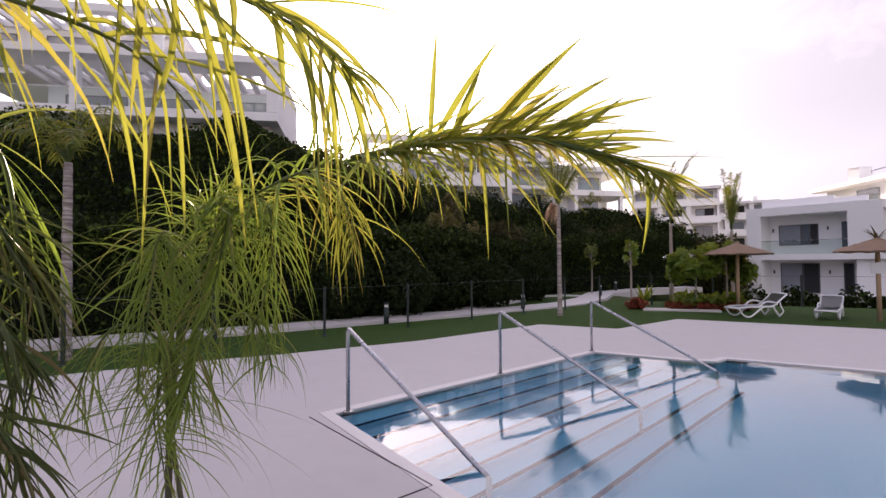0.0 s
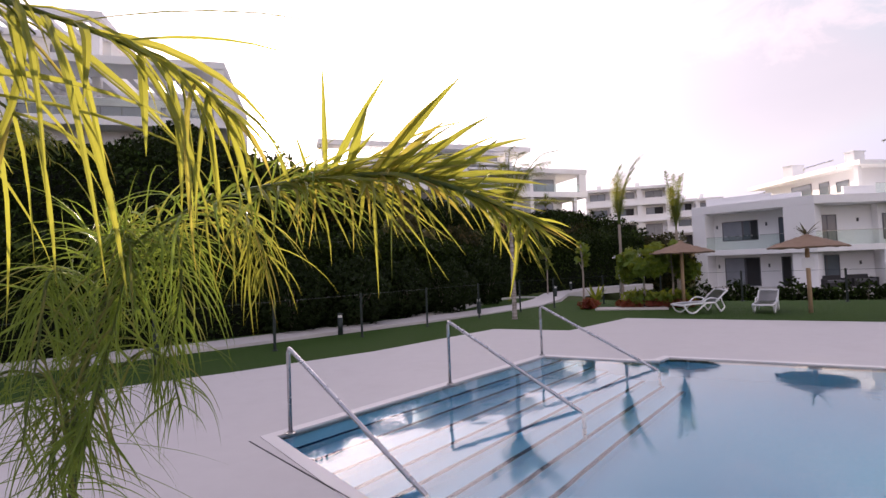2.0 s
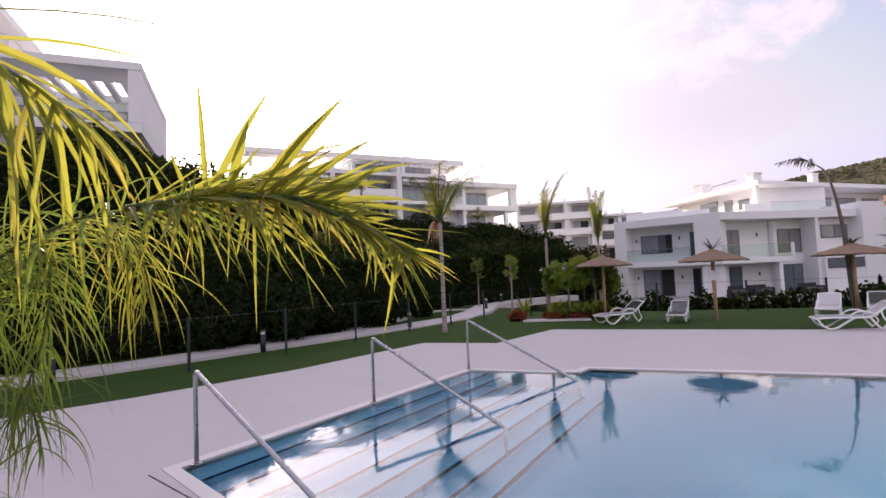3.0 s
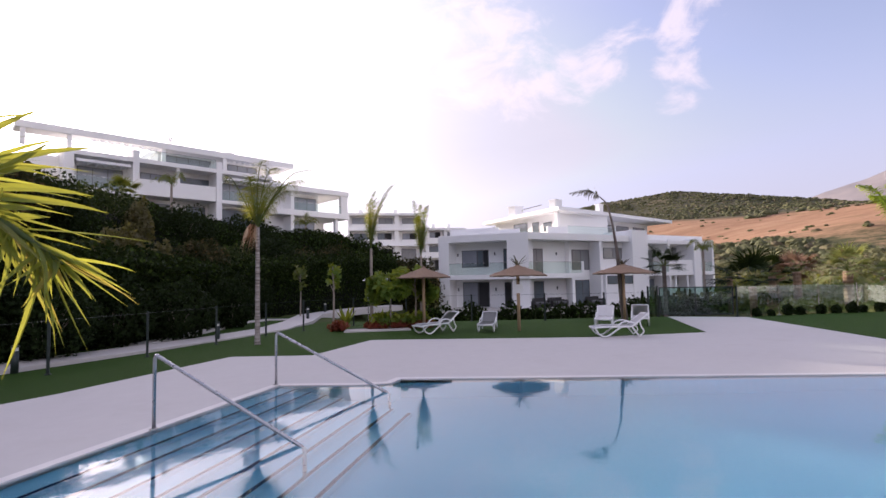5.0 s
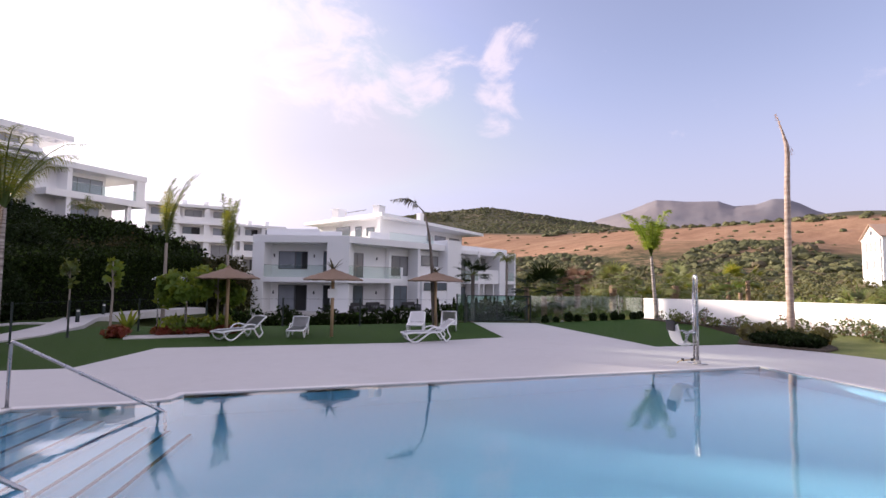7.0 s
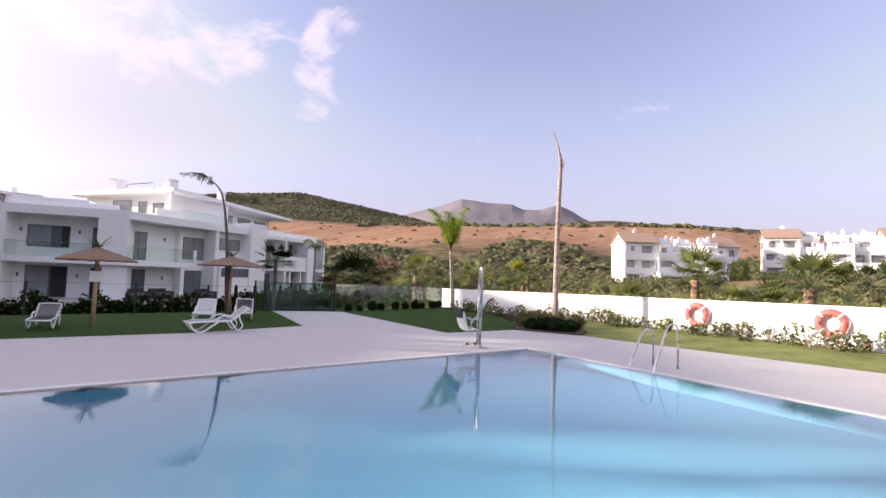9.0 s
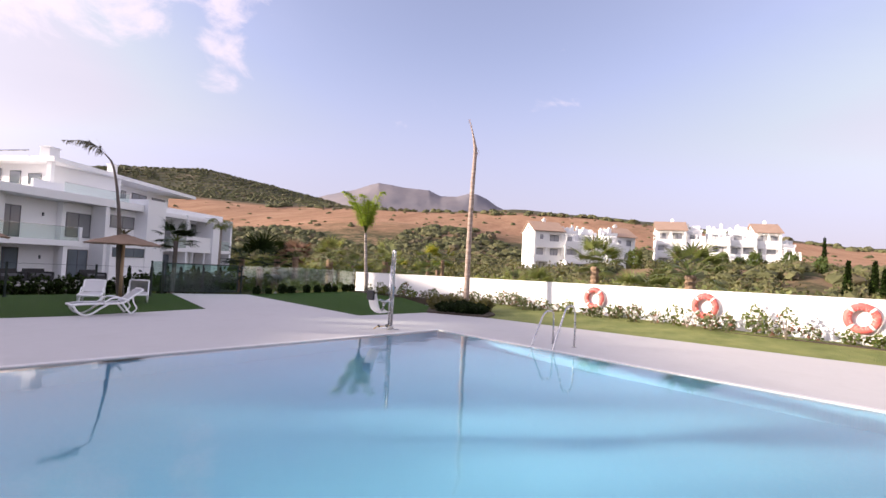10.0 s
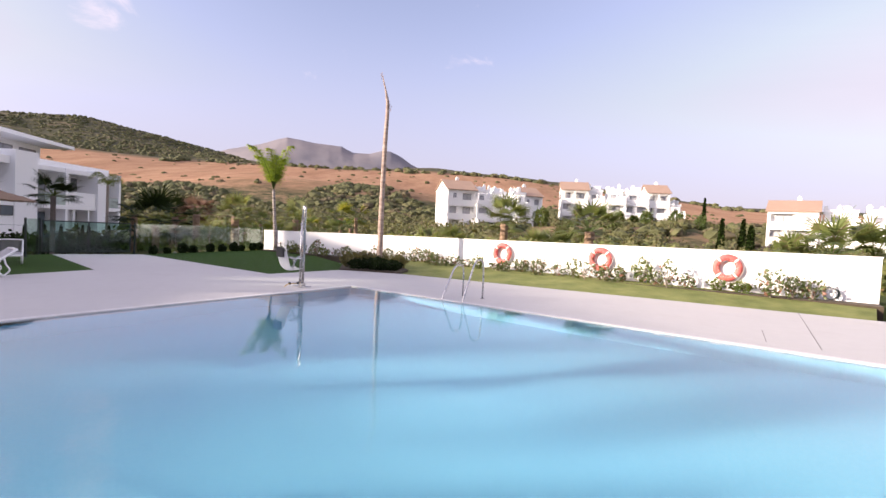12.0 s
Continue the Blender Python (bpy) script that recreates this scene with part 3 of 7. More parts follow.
def build_mountain():
    crest = [(54, 2.0), (60, 5.8), (64, 7.3), (67, 8.1), (68.6, 8.75), (69.6, 9.05), (71.3, 8.9), (72.3, 8.75), (75.4, 8.6), (76.7, 8.02), (78.6, 8.06), (80.0, 8.5), (80.9, 8.45), (82.1, 7.9), (83.2, 7.2), (88, 5.0), (94, 2.0)]
    verts, faces = [], []
    na, nr = 240, 80
    for i in range(na):
        az = 54 + 40 * i / (na - 1)
        top = lerp_table(az, crest) + 0.03 * noise.fractal(Vector((az * 0.8, 2.0, 0)), 0.9, 2.0, 5)
        broad = sum(lerp_table(min(94, max(54, az + 0.7 * q)), crest) for q in range(-6, 7)) / 13
        for j in range(nr):
            t = j / (nr - 1)
            r = 1900 + 900 * t
            h = (r * math.tan(radians(broad + (top - broad) * smooth01(0.35, 0.66, t)))) * (math.sin(min(1.0, t * 1.5) * math.pi / 2) ** 0.8)
            p = away(az, 0, r)
            h += noise.fractal(Vector((p.x * 0.0035, p.y * 0.0035, 3.0)), 0.9, 2.1, 6) * 10 * math.sin(min(1, t * 1.5) * math.pi)
            verts.append((p.x, p.y, max(-5.0, h)))
    for i in range(na - 1):
        for j in range(nr - 1):
            a = i * nr + j
            faces.append((a, a + 1, a + nr + 1, a + nr))
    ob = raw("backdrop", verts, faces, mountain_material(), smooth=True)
    tagged(ob, "distant bare grey-brown mountain, haze tinted into its colour", "mountain", kind="structure")


build_mountain()

# ---- pool and deck ----
COPE = grown(POOL, 0.13)


def build_pool():
    deck = part("pavement", holed(DECK_EDGE, COPE, -0.25, 0.0), DECK)
    tagged(deck, "pale stone pool deck in large smooth slabs", "paving", kind="structure")
    pool = thing("swimming_pool", pose(0, 0, 0), "large pale blue swimming pool with broad entry steps", "pool")
    part("coping", holed(grown(POOL, 0.126), POOL, -0.25, 0.004), COPING, pool, "white rounded pool coping")
    bm = bmesh.new()
    floor_z = -1.25
    lo = [bm.verts.new((x, y, floor_z)) for x, y in POOL]
    hi = [bm.verts.new((x, y, -0.02)) for x, y in POOL]
    n = len(POOL)
    for i in range(n):
        bm.faces.new((lo[i], hi[i], hi[(i + 1) % n], lo[(i + 1) % n]))
    bmesh.ops.triangle_fill(bm, edges=[e for e in bm.edges if e.verts[0].co.z < -1.2 and e.verts[1].co.z < -1.2])
    part("basin", bm, MOSAIC, pool, "pale blue mosaic basin")
    # entry steps along the short side, each tread lower and further in
    a, b = Vector((-2.15, 4.37)), Vector((1.22, 8.07))
    u = (b - a).normalized()
    v = Vector((u.y, -u.x))
    for i in range(8):
        z = -0.15 - 0.135 * i
        w0, w1 = 0.0, 0.36 + 0.275 * i
        if i == 0:
            out = [a + u * 0.02, a + u * 0.02 + v * w1, b - u * 0.02 + v * w1, b - u * 0.02]
        else:
            w0 = 0.36 + 0.275 * (i - 1)
            out = [a + u * 0.02 + v * w0, a + u * 0.02 + v * w1, b - u * 0.02 + v * w1, b - u * 0.02 + v * w0]
        part("step", prism(bmesh.new(), [tuple(p) for p in out], floor_z - 0.02, z), MOSAIC, pool)
        e0, e1 = a + v * (w1 - 0.060) + u * 0.03, b + v * (w1 - 0.060) - u * 0.03
        part("nosing", prism(bmesh.new(), [tuple(p) for p in (e0, e0 + v * 0.052, e1 + v * 0.052, e1)], z + 0.001, z + 0.008), NOSING, pool, "dark blue step edge")
    bm = bmesh.new()
    f = bm.faces.new([bm.verts.new((x, y, -0.014)) for x, y in POOL])
    bmesh.ops.triangulate(bm, faces=[f])
    water = part("water", bm, WATER)
    water.visible_shadow = False
    tagged(water, "still clear pool water mirroring sky and palms", "water", kind="structure")


build_pool()


def build_lawns():
    left = [(-5.13, 7.06), (-4.07, 7.68), (-1.9, 9.27), (0.74, 11.98), (2.4, 11.15), (4.48, 13.2), (9.75, 10.2), (13.25, 9.2), (17.15, 13.75), (15.6, 14.6), (9.6, 17.3), (4.8, 20.6), (1.8, 16.9), (-1.0, 14.0), (-5.6, 10.2), (-11.6, 5.6), (-11.0, 2.6)]
    right = [(14.6, 4.98), (17.1, 3.55), (19.9, 4.1), (24.0, 6.6), (26.2, 10.0), (19.3, 12.0), (19.1, 11.75)]
    strip = [(11.87, -9.95), (13.5, -11.2), (19.6, -1.6), (23.2, 4.8), (19.9, 4.1), (18.0, 1.30), (16.9, 1.45), (14.69, -3.54)]
    for name, line, z in (("ground", left, -0.012), ("ground", right, -0.012)):
        bm = bmesh.new()
        prism(bm, line, -0.3, z)
        ob = part(name, bm, LAWN)
        tagged(ob, "short mown green lawn beside the pool deck", "lawn", kind="structure")
    island = [(-14.0, 5.2), (-9.0, 8.9), (-5.7, 11.1), (-3.4, 13.3), (-1.5, 14.7), (0.4, 16.2), (2.5, 18.4), (3.9, 21.2), (5.2, 25.2), (2.2, 24.8), (0.1, 19.2), (-2.9, 15.3), (-6.4, 12.3), (-13.0, 6.9)]
    tagged(part("ground", prism(bmesh.new(), island, -0.3, -0.02), LAWN), "dark shaded lawn between path and hedge", "lawn", kind="structure")
    # the strip along the wall rises gently to the planting
    bm = bmesh.new()
    prism(bm, strip, -0.3, -0.012)
    for v in bm.verts:
        if v.co.z > -0.1 and (v.co.x, v.co.y) != (16.9, 1.45):
            near_wall = min((Vector((v.co.x, v.co.y)) - Vector(p)).length for p in ((13.5, -11.2), (19.6, -1.6), (23.2, 4.8)))
            v.co.z = 0.19 if near_wall < 0.01 else v.co.z
    bmesh.ops.triangulate(bm, faces=bm.faces[:])
    tagged(part("ground", bm, DRYSUNLAWN), "sunlit lawn strip between deck and wall", "lawn", kind="structure")


build_lawns()


def ribbon(line, half, z0, z1):
    """A path of even width along a line, as a flat slab."""
    pts = [Vector(p) for p in line]
    left, right = [], []
    for i, p in enumerate(pts):
        d = (pts[min(i + 1, len(pts) - 1)] - pts[max(i - 1, 0)]).normalized()
        nrm = Vector((-d.y, d.x))
        left.append(tuple(p + nrm * half))
        right.append(tuple(p - nrm * half))
    return prism(bmesh.new(), right + left[::-1], z0, z1)


def build_path():
    line = [(-14.0, 5.2), (-9.0, 8.9), (-5.7, 11.1), (-3.4, 13.3), (-1.5, 14.7), (0.4, 16.2), (2.5, 18.4), (3.9, 21.2), (5.2, 25.2), (8.0, 28.5), (12.0, 31.0)]
    tagged(part("pavement", ribbon(line, 0.62, -0.3, 0.03), CONCRETE), "narrow pale concrete garden path", "path", kind="structure")
    spur = [(4.2, 22.6), (3.0, 23.4), (1.9, 22.6), (1.0, 20.6), (0.2, 18.9), (-0.4, 17.6), (-1.6, 15.9)]
    tagged(part("pavement", ribbon(spur, 0.3, -0.3, 0.026), CONCRETE), "pale concrete kerb round a small lawn", "path", kind="structure")


build_path()


def build_wall():
    """The garden wall, whose top rises gently along its length."""
    d = WALL_B - WALL_A
    m = Matrix.Translation((WALL_A.x, WALL_A.y, 0)) @ Matrix.Rotation(math.atan2(d.y, d.x), 4, "Z")

    def risen(bm):
        for v in bm.verts:
            if v.co.z > 0.5:
                v.co.z += 0.0145 * v.co.x - 0.16
        return bm

    w = part("wall_east", risen(blocks((0, d.length, 0.0, 0.24, -0.6, 1.16), bevel=0.01)), WHITE)
    w.matrix_world = m
    tagged(w, "low white rendered garden wall in evening sun", "wall", kind="structure")
    part("coping", risen(blocks((-0.01, d.length + 0.01, -0.02, 0.26, 1.16, 1.20), bevel=0.006)), WHITE, w)


build_wall()

# ---- buildings ----


def placed(origin, along):
    """A frame at origin with x along the given direction and z up; y points away to the left of it."""
    u = Vector(along).normalized()
    return Matrix(((u.x, -u.y, 0, origin[0]), (u.y, u.x, 0, origin[1]), (0, 0, 1, origin[2] if len(origin) > 2 else 0), (0, 0, 0, 1)))


def fixed(ob, m):
    ob.matrix_basis = ob.parent.matrix_basis.inverted() @ m if ob.parent else m
    return ob


def lattice(xs, zs, filled, y0, y1):
    """One connected frame: the filled cells of a grid in x and z, between two depths."""
    bm = bmesh.new()
    vs = {}

    def at(i, k, y):
        if (i, k, y) not in vs:
            vs[i, k, y] = bm.verts.new((xs[i], y, zs[k]))
        return vs[i, k, y]

    for i, k in filled:
        bm.faces.new([at(*c, y0) for c in ((i, k), (i + 1, k), (i + 1, k + 1), (i, k + 1))])
        bm.faces.new([at(*c, y1) for c in ((i, k), (i, k + 1), (i + 1, k + 1), (i + 1, k))])
        for (di, dk), a, b in (((-1, 0), (i, k), (i, k + 1)), ((1, 0), (i + 1, k + 1), (i + 1, k)), ((0, -1), (i + 1, k), (i, k)), ((0, 1), (i, k + 1), (i + 1, k + 1))):
            if (i + di, k + dk) not in filled:
                bm.faces.new((at(*a, y0), at(*b, y0), at(*b, y1), at(*a, y1)))
    bmesh.ops.recalc_face_normals(bm, faces=bm.faces)
    return bm


def window_unit(parent, m, x0, x1, z0, z1, y, panes=2, pane_mat=None, open_at=-1):
    """A window: an aluminium frame with its panes, set in a wall's face at depth y."""
    f = 0.06
    step = (x1 - x0) / panes
    xs = [x0] + [x for i in range(panes) for x in (x0 + i * step + (f if i == 0 else f / 2), x0 + (i + 1) * step - (f if i == panes - 1 else f / 2))] + [x1]
    cells = {(i, k) for i in range(2 * panes + 1) for k in range(3) if k != 1 or i % 2 == 0}
    bm = lattice(xs, [z0, z0 + f, z1 - f, z1], cells, y - 0.05, y + 0.02)
    win = fixed(part("window", bm, FRAME, parent), m)
    for i in range(panes):
        a = x0 + i * step + f / 2
        # an open leaf is a black panel, painted for the dark room behind
        part("pane", blocks((a, a + step - f, y - 0.028, y - 0.018, z0 + f, z1 - f)), BLACKGAP if i == open_at else (pane_mat or PANE), win)
    return win


def balustrade(parent, m, x0, x1, y, z, side=0.0, high=0.95):
    bm = blocks((x0, x1, y, y + 0.016, z, z + high))
    if side:
        box(bm, x0, x0 + 0.016, y + 0.02, y + side, z, z + high)
    b = fixed(part("balcony_rail", bm, GLASS, parent, "clear glass balustrade"), m)
    part("handrail", blocks((x0, x1, y - 0.01, y + 0.026, z + high, z + high + 0.03)), STEEL, b)


def terrace(parent, m, length, depth, levels, top, bays, seed):
    """A wing of stacked terraces: set-back walls with windows, slabs, piers between the bays, roof and parapets."""
    rnd = random.Random(seed)
    over, recess, slab_t, roof_t = 0.3, 1.4, 0.40, 0.50
    z0 = levels[0]
    fixed(part("wall", blocks((0, length, recess, depth, z0 - 1.2, top - 0.1)), WHITE, parent), m)
    fixed(part("roof", blocks((-over, length + over, -over, depth, top - roof_t, top), bevel=0.02), WHITE, parent), m)
    for z in levels[1:]:
        fixed(part("slab", blocks((-0.02, length + 0.02, -over * 0.8, recess + 0.05, z - slab_t, z), bevel=0.015), WHITE, parent), m)
    edges = [0.0] + [x for bay in bays for x in bay] + [length]
    bounds = list(levels) + [top - roof_t + slab_t]
    for a, b in zip(edges[::2], edges[1::2]):
        for z, zz in zip(bounds, bounds[1:]):
            fixed(part("pier", blocks((a, b, 0.0, recess + 0.01, z - (1.2 if z == z0 else 0.0), zz - slab_t)), WHITE, parent), m)
    for a, b in bays:
        for lv, (z, zz) in enumerate(zip(bounds, bounds[1:])):
            w = b - a
            ww = min(w * 0.72, 3.4)
            off = rnd.uniform(0.08, 0.2) * w
            window_unit(parent, m, a + off, a + off + ww, z + 0.08, z + min(2.25, zz - slab_t - z - 0.2), recess, 2, rnd.choice((PANE, PANE_SKY, PANE_LIGHT)), 1 if rnd.random() < 0.25 else -1)
            if lv > 0:
                fixed(part("parapet", blocks((a, b, 0.0, 0.15, z, z + 0.9)), WHITE, parent), m)


def build_house():
    h = thing("house", pose(24.09, 32.56, -0.8), "white modern house with deep balconies and set-back penthouse", "house")
    left = placed((19.13, 37.96), (4.96, -5.40))
    right = placed((24.09, 32.56), (24.1, 1.1))
    G, F, R, T = -0.8, 2.0, 4.78, 5.38

    def solid(name, m, *items, label="", mat_=None, bevel=0.012):
        return fixed(part(name, blocks(*items, bevel=bevel), mat_ or WHITE, h, label), m)

    def lamp(m, x, y, z):
        solid("wall_lamp", m, (x - 0.05, x + 0.05, y - 0.10, y, z - 0.13, z + 0.13), mat_=FRAME)

    # wing towards the lawn: end wall, corner block, set-back rooms
    solid("wall", left, (0.5, 7.2, 1.8, 9.0, -2.0, R), bevel=0)
    solid("wall", left, (-0.45, 0.5, 0.0, 9.0, -2.0, R))
    solid("wall", left, (5.55, 7.33, 0.0, 1.79, F, R))
    solid("wall", left, (5.9, 7.30, 0.25, 1.79, -2.0, F - 0.4))
    solid("roof", left, (-0.45, 7.33, 0.0, 9.0, R, T))
    solid("parapet", left, (0.2, 4.6, 1.2, 1.4, T, 6.0))
    solid("parapet", left, (4.61, 6.4, 1.2, 1.4, T, 5.82))
    solid("slab", left, (0.5, 7.36, -0.06, 1.79, F - 0.4, F))
    window_unit(h, left, 1.08, 2.49, 2.68, 4.16, 1.8, 1, PANE_SKY)
    window_unit(h, left, 2.50, 3.51, 2.68, 4.16, 1.8, 2, PANE, 1)
    window_unit(h, left, 4.83, 5.35, 2.1, 4.2, 1.8, 1, PANE)
    window_unit(h, left, 1.13, 2.53, G + 0.05, 1.38, 1.8, 1, PANE_SKY)
    # the open door's unlit room, painted as a black panel
    window_unit(h, left, 2.54, 3.52, G + 0.05, 1.38, 1.8, 1, BLACKGAP)
    window_unit(h, left, 4.87, 5.45, G + 0.05, 1.36, 1.8, 1, BLACKGAP)
    for x, z in ((0.72, 3.8), (4.06, 3.8), (0.72, 0.75), (4.1, 0.75)):
        lamp(left, x, 1.8, z)
    balustrade(h, left, 0.52, 5.53, 0.03, F)
    # long wing: roof, set-back wall
    solid("wall", right, (0.6, 24.0, 1.8, 10.0, -2.0, R), bevel=0)
    solid("roof", right, (0.02, 11.7, 0.0, 10.0, R + 0.03, T - 0.004))
    solid("roof", right, (13.86, 24.28, 0.1, 10.0, 4.72, 5.10))
    # balcony with glass rail over the terrace, ended by a pier
    solid("slab", right, (0.0, 5.92, -0.06, 1.79, F - 0.40, F + 0.003))
    solid("pier", right, (5.76, 5.96, -0.08, 0.10, F + 0.004, F + 1.02))
    solid("pier", right, (4.62, 4.95, 0.0, 0.34, -2.0, F - 0.4))
    balustrade(h, right, 0.04, 5.74, 0.03, F + 0.003)
    window_unit(h, right, 1.60, 2.96, F + 0.06, 4.16, 1.8, 2, PANE_LIGHT)
    window_unit(h, right, 1.12, 3.00, G + 0.05, 1.36, 1.8, 2, PANE)
    lamp(right, 4.5, 1.8, 3.75)
    lamp(right, 4.5, 1.8, 0.75)
    # panel with a window beside the balcony
    solid("wall", right, (5.55, 8.15, 1.3, 1.79, -2.0, R))
    window_unit(h, right, 5.85, 7.90, F + 0.3, 4.10, 1.3, 2, PANE_LIGHT)
    window_unit(h, right, 6.18, 7.85, G + 0.05, 1.40, 1.3, 2, PANE)
    # plain bay with two broad windows, then the tall block
    solid("wall", right, (7.95, 8.25, 0.0, 1.29, -2.0, R))
    solid("wall", right, (8.26, 11.73, 0.8, 1.79, F, R))
    solid("wall", right, (8.26, 11.73, -0.3, 1.79, -2.0, F - 0.01))
    window_unit(h, right, 9.2, 11.6, 3.28, 4.28, 0.8, 2, PANE_LIGHT)
    window_unit(h, right, 8.45, 11.65, 0.98, 1.72, -0.3, 3, PANE)
    solid("wall", right, (11.74, 13.84, -0.35, 3.0, -2.0, 5.88))
    # far bays
    solid("slab", right, (13.86, 24.28, -0.02, 1.79, F - 0.35, F + 0.003))
    for a, b, y, z in ((17.2, 17.5, 0.02, 5.14), (20.83, 21.94, -0.2, 5.28), (24.0, 24.3, -0.05, 5.2)):
        solid("pier", right, (a, b, y, 1.79, -2.0, z))
    for x in (18.15, 19.95):
        solid("column", right, (x, x + 0.16, 0.05, 0.21, -2.0, F - 0.35))
    solid("parapet", right, (17.51, 20.82, 0.0, 0.15, F + 0.004, 3.16))
    balustrade(h, right, 13.88, 17.18, 0.03, F + 0.003)
    balustrade(h, right, 21.96, 23.98, 0.03, F + 0.003)
    for a, b, z0, z1, pm in ((16.05, 17.6, F + 0.06, 4.2, PANE_LIGHT), (16.05, 17.4, G + 0.05, 1.35, PANE), (20.1, 21.8, 3.3, 4.5, PANE_LIGHT), (20.8, 21.9, G + 0.05, 1.5, BLACKGAP), (22.6, 23.8, F + 0.06, 4.2, PANE), (22.6, 23.7, G + 0.05, 1.4, PANE)):
        window_unit(h, right, a, b, z0, z1, 1.8, 1, pm)
    # penthouse: two wings of wall under one oversailing roof
    west = placed((30.4, 47.7), (0.0, -11.4))
    south = placed((30.4, 36.3), (21.6, 5.1))
    solid("wall", west, (-1.6, 9.4, 1.3, 8.0, T - 0.1, 7.96), bevel=0)
    solid("wall", south, (2.6, 21.0, 2.6, 4.0, T - 0.1, 7.95), bevel=0)
    outline = [(30.4, 36.3), (52.0, 41.4), (50.2, 50.5), (30.4, 50.0)]
    part("roof", prism(bmesh.new(), outline, 7.96, 8.30), WHITE, h).matrix_basis = h.matrix_basis.inverted()
    solid("pier", south, (0.4, 0.75, 0.45, 0.8, T - 0.1, 7.95))
    for a, b, z in ((2.2, 4.7, 7.55), (5.6, 6.7, 7.4), (7.45, 8.75, 7.2)):
        window_unit(h, west, a, b, 6.3, z, 1.3, 1, PANE)
    for a, b, z0 in ((8.45, 11.0, 5.5), (12.2, 13.0, 6.2), (14.0, 16.6, 5.5), (17.6, 20.2, 5.5)):
        window_unit(h, south, a, b, z0, 7.45, 2.6, 2, PANE_SKY)
    lamp(south, 5.5, 2.6, 7.2)
    # roof terrace edge: a solid corner, then a glass rail
    solid("parapet", right, (3.4, 5.7, 1.5, 1.7, T, 6.1))
    balustrade(h, right, 5.75, 11.7, 1.5, T, high=0.85)
    solid("parapet", right, (13.9, 23.9, 0.9, 1.1, 5.1, 5.65))
    # chimneys and a flue on the roof
    for x, y, w, z in ((2.2, 7.4, 1.3, 9.35), (0.35, 0.6, 1.0, 9.0), (8.6, 1.2, 0.7, 9.3), (17.5, 4.0, 1.6, 8.75)):
        solid("chimney", south, (x, x + w, y, y + w * 0.75, 8.3, z), (x - 0.06, x + w + 0.06, y - 0.06, y + w * 0.75 + 0.06, z, z + 0.10))
    fixed(part("flue", tube(bmesh.new(), bent([(0.2, 4.6, 8.3), (0.2, 4.6, 8.5), (0.6, 2.4, 8.75)], 0.06, 4), 0.06, 8), STEEL, h, smooth=True), south)
    # paved terrace before the ground floor
    solid("terrace_floor", right, (-0.6, 24.0, -1.6, 1.79, -1.6, G), mat_=CONCRETE, bevel=0)
    solid("terrace_floor", left, (0.5, 7.3, -1.2, 1.79, -1.6, G - 0.004), mat_=CONCRETE, bevel=0)


build_house()


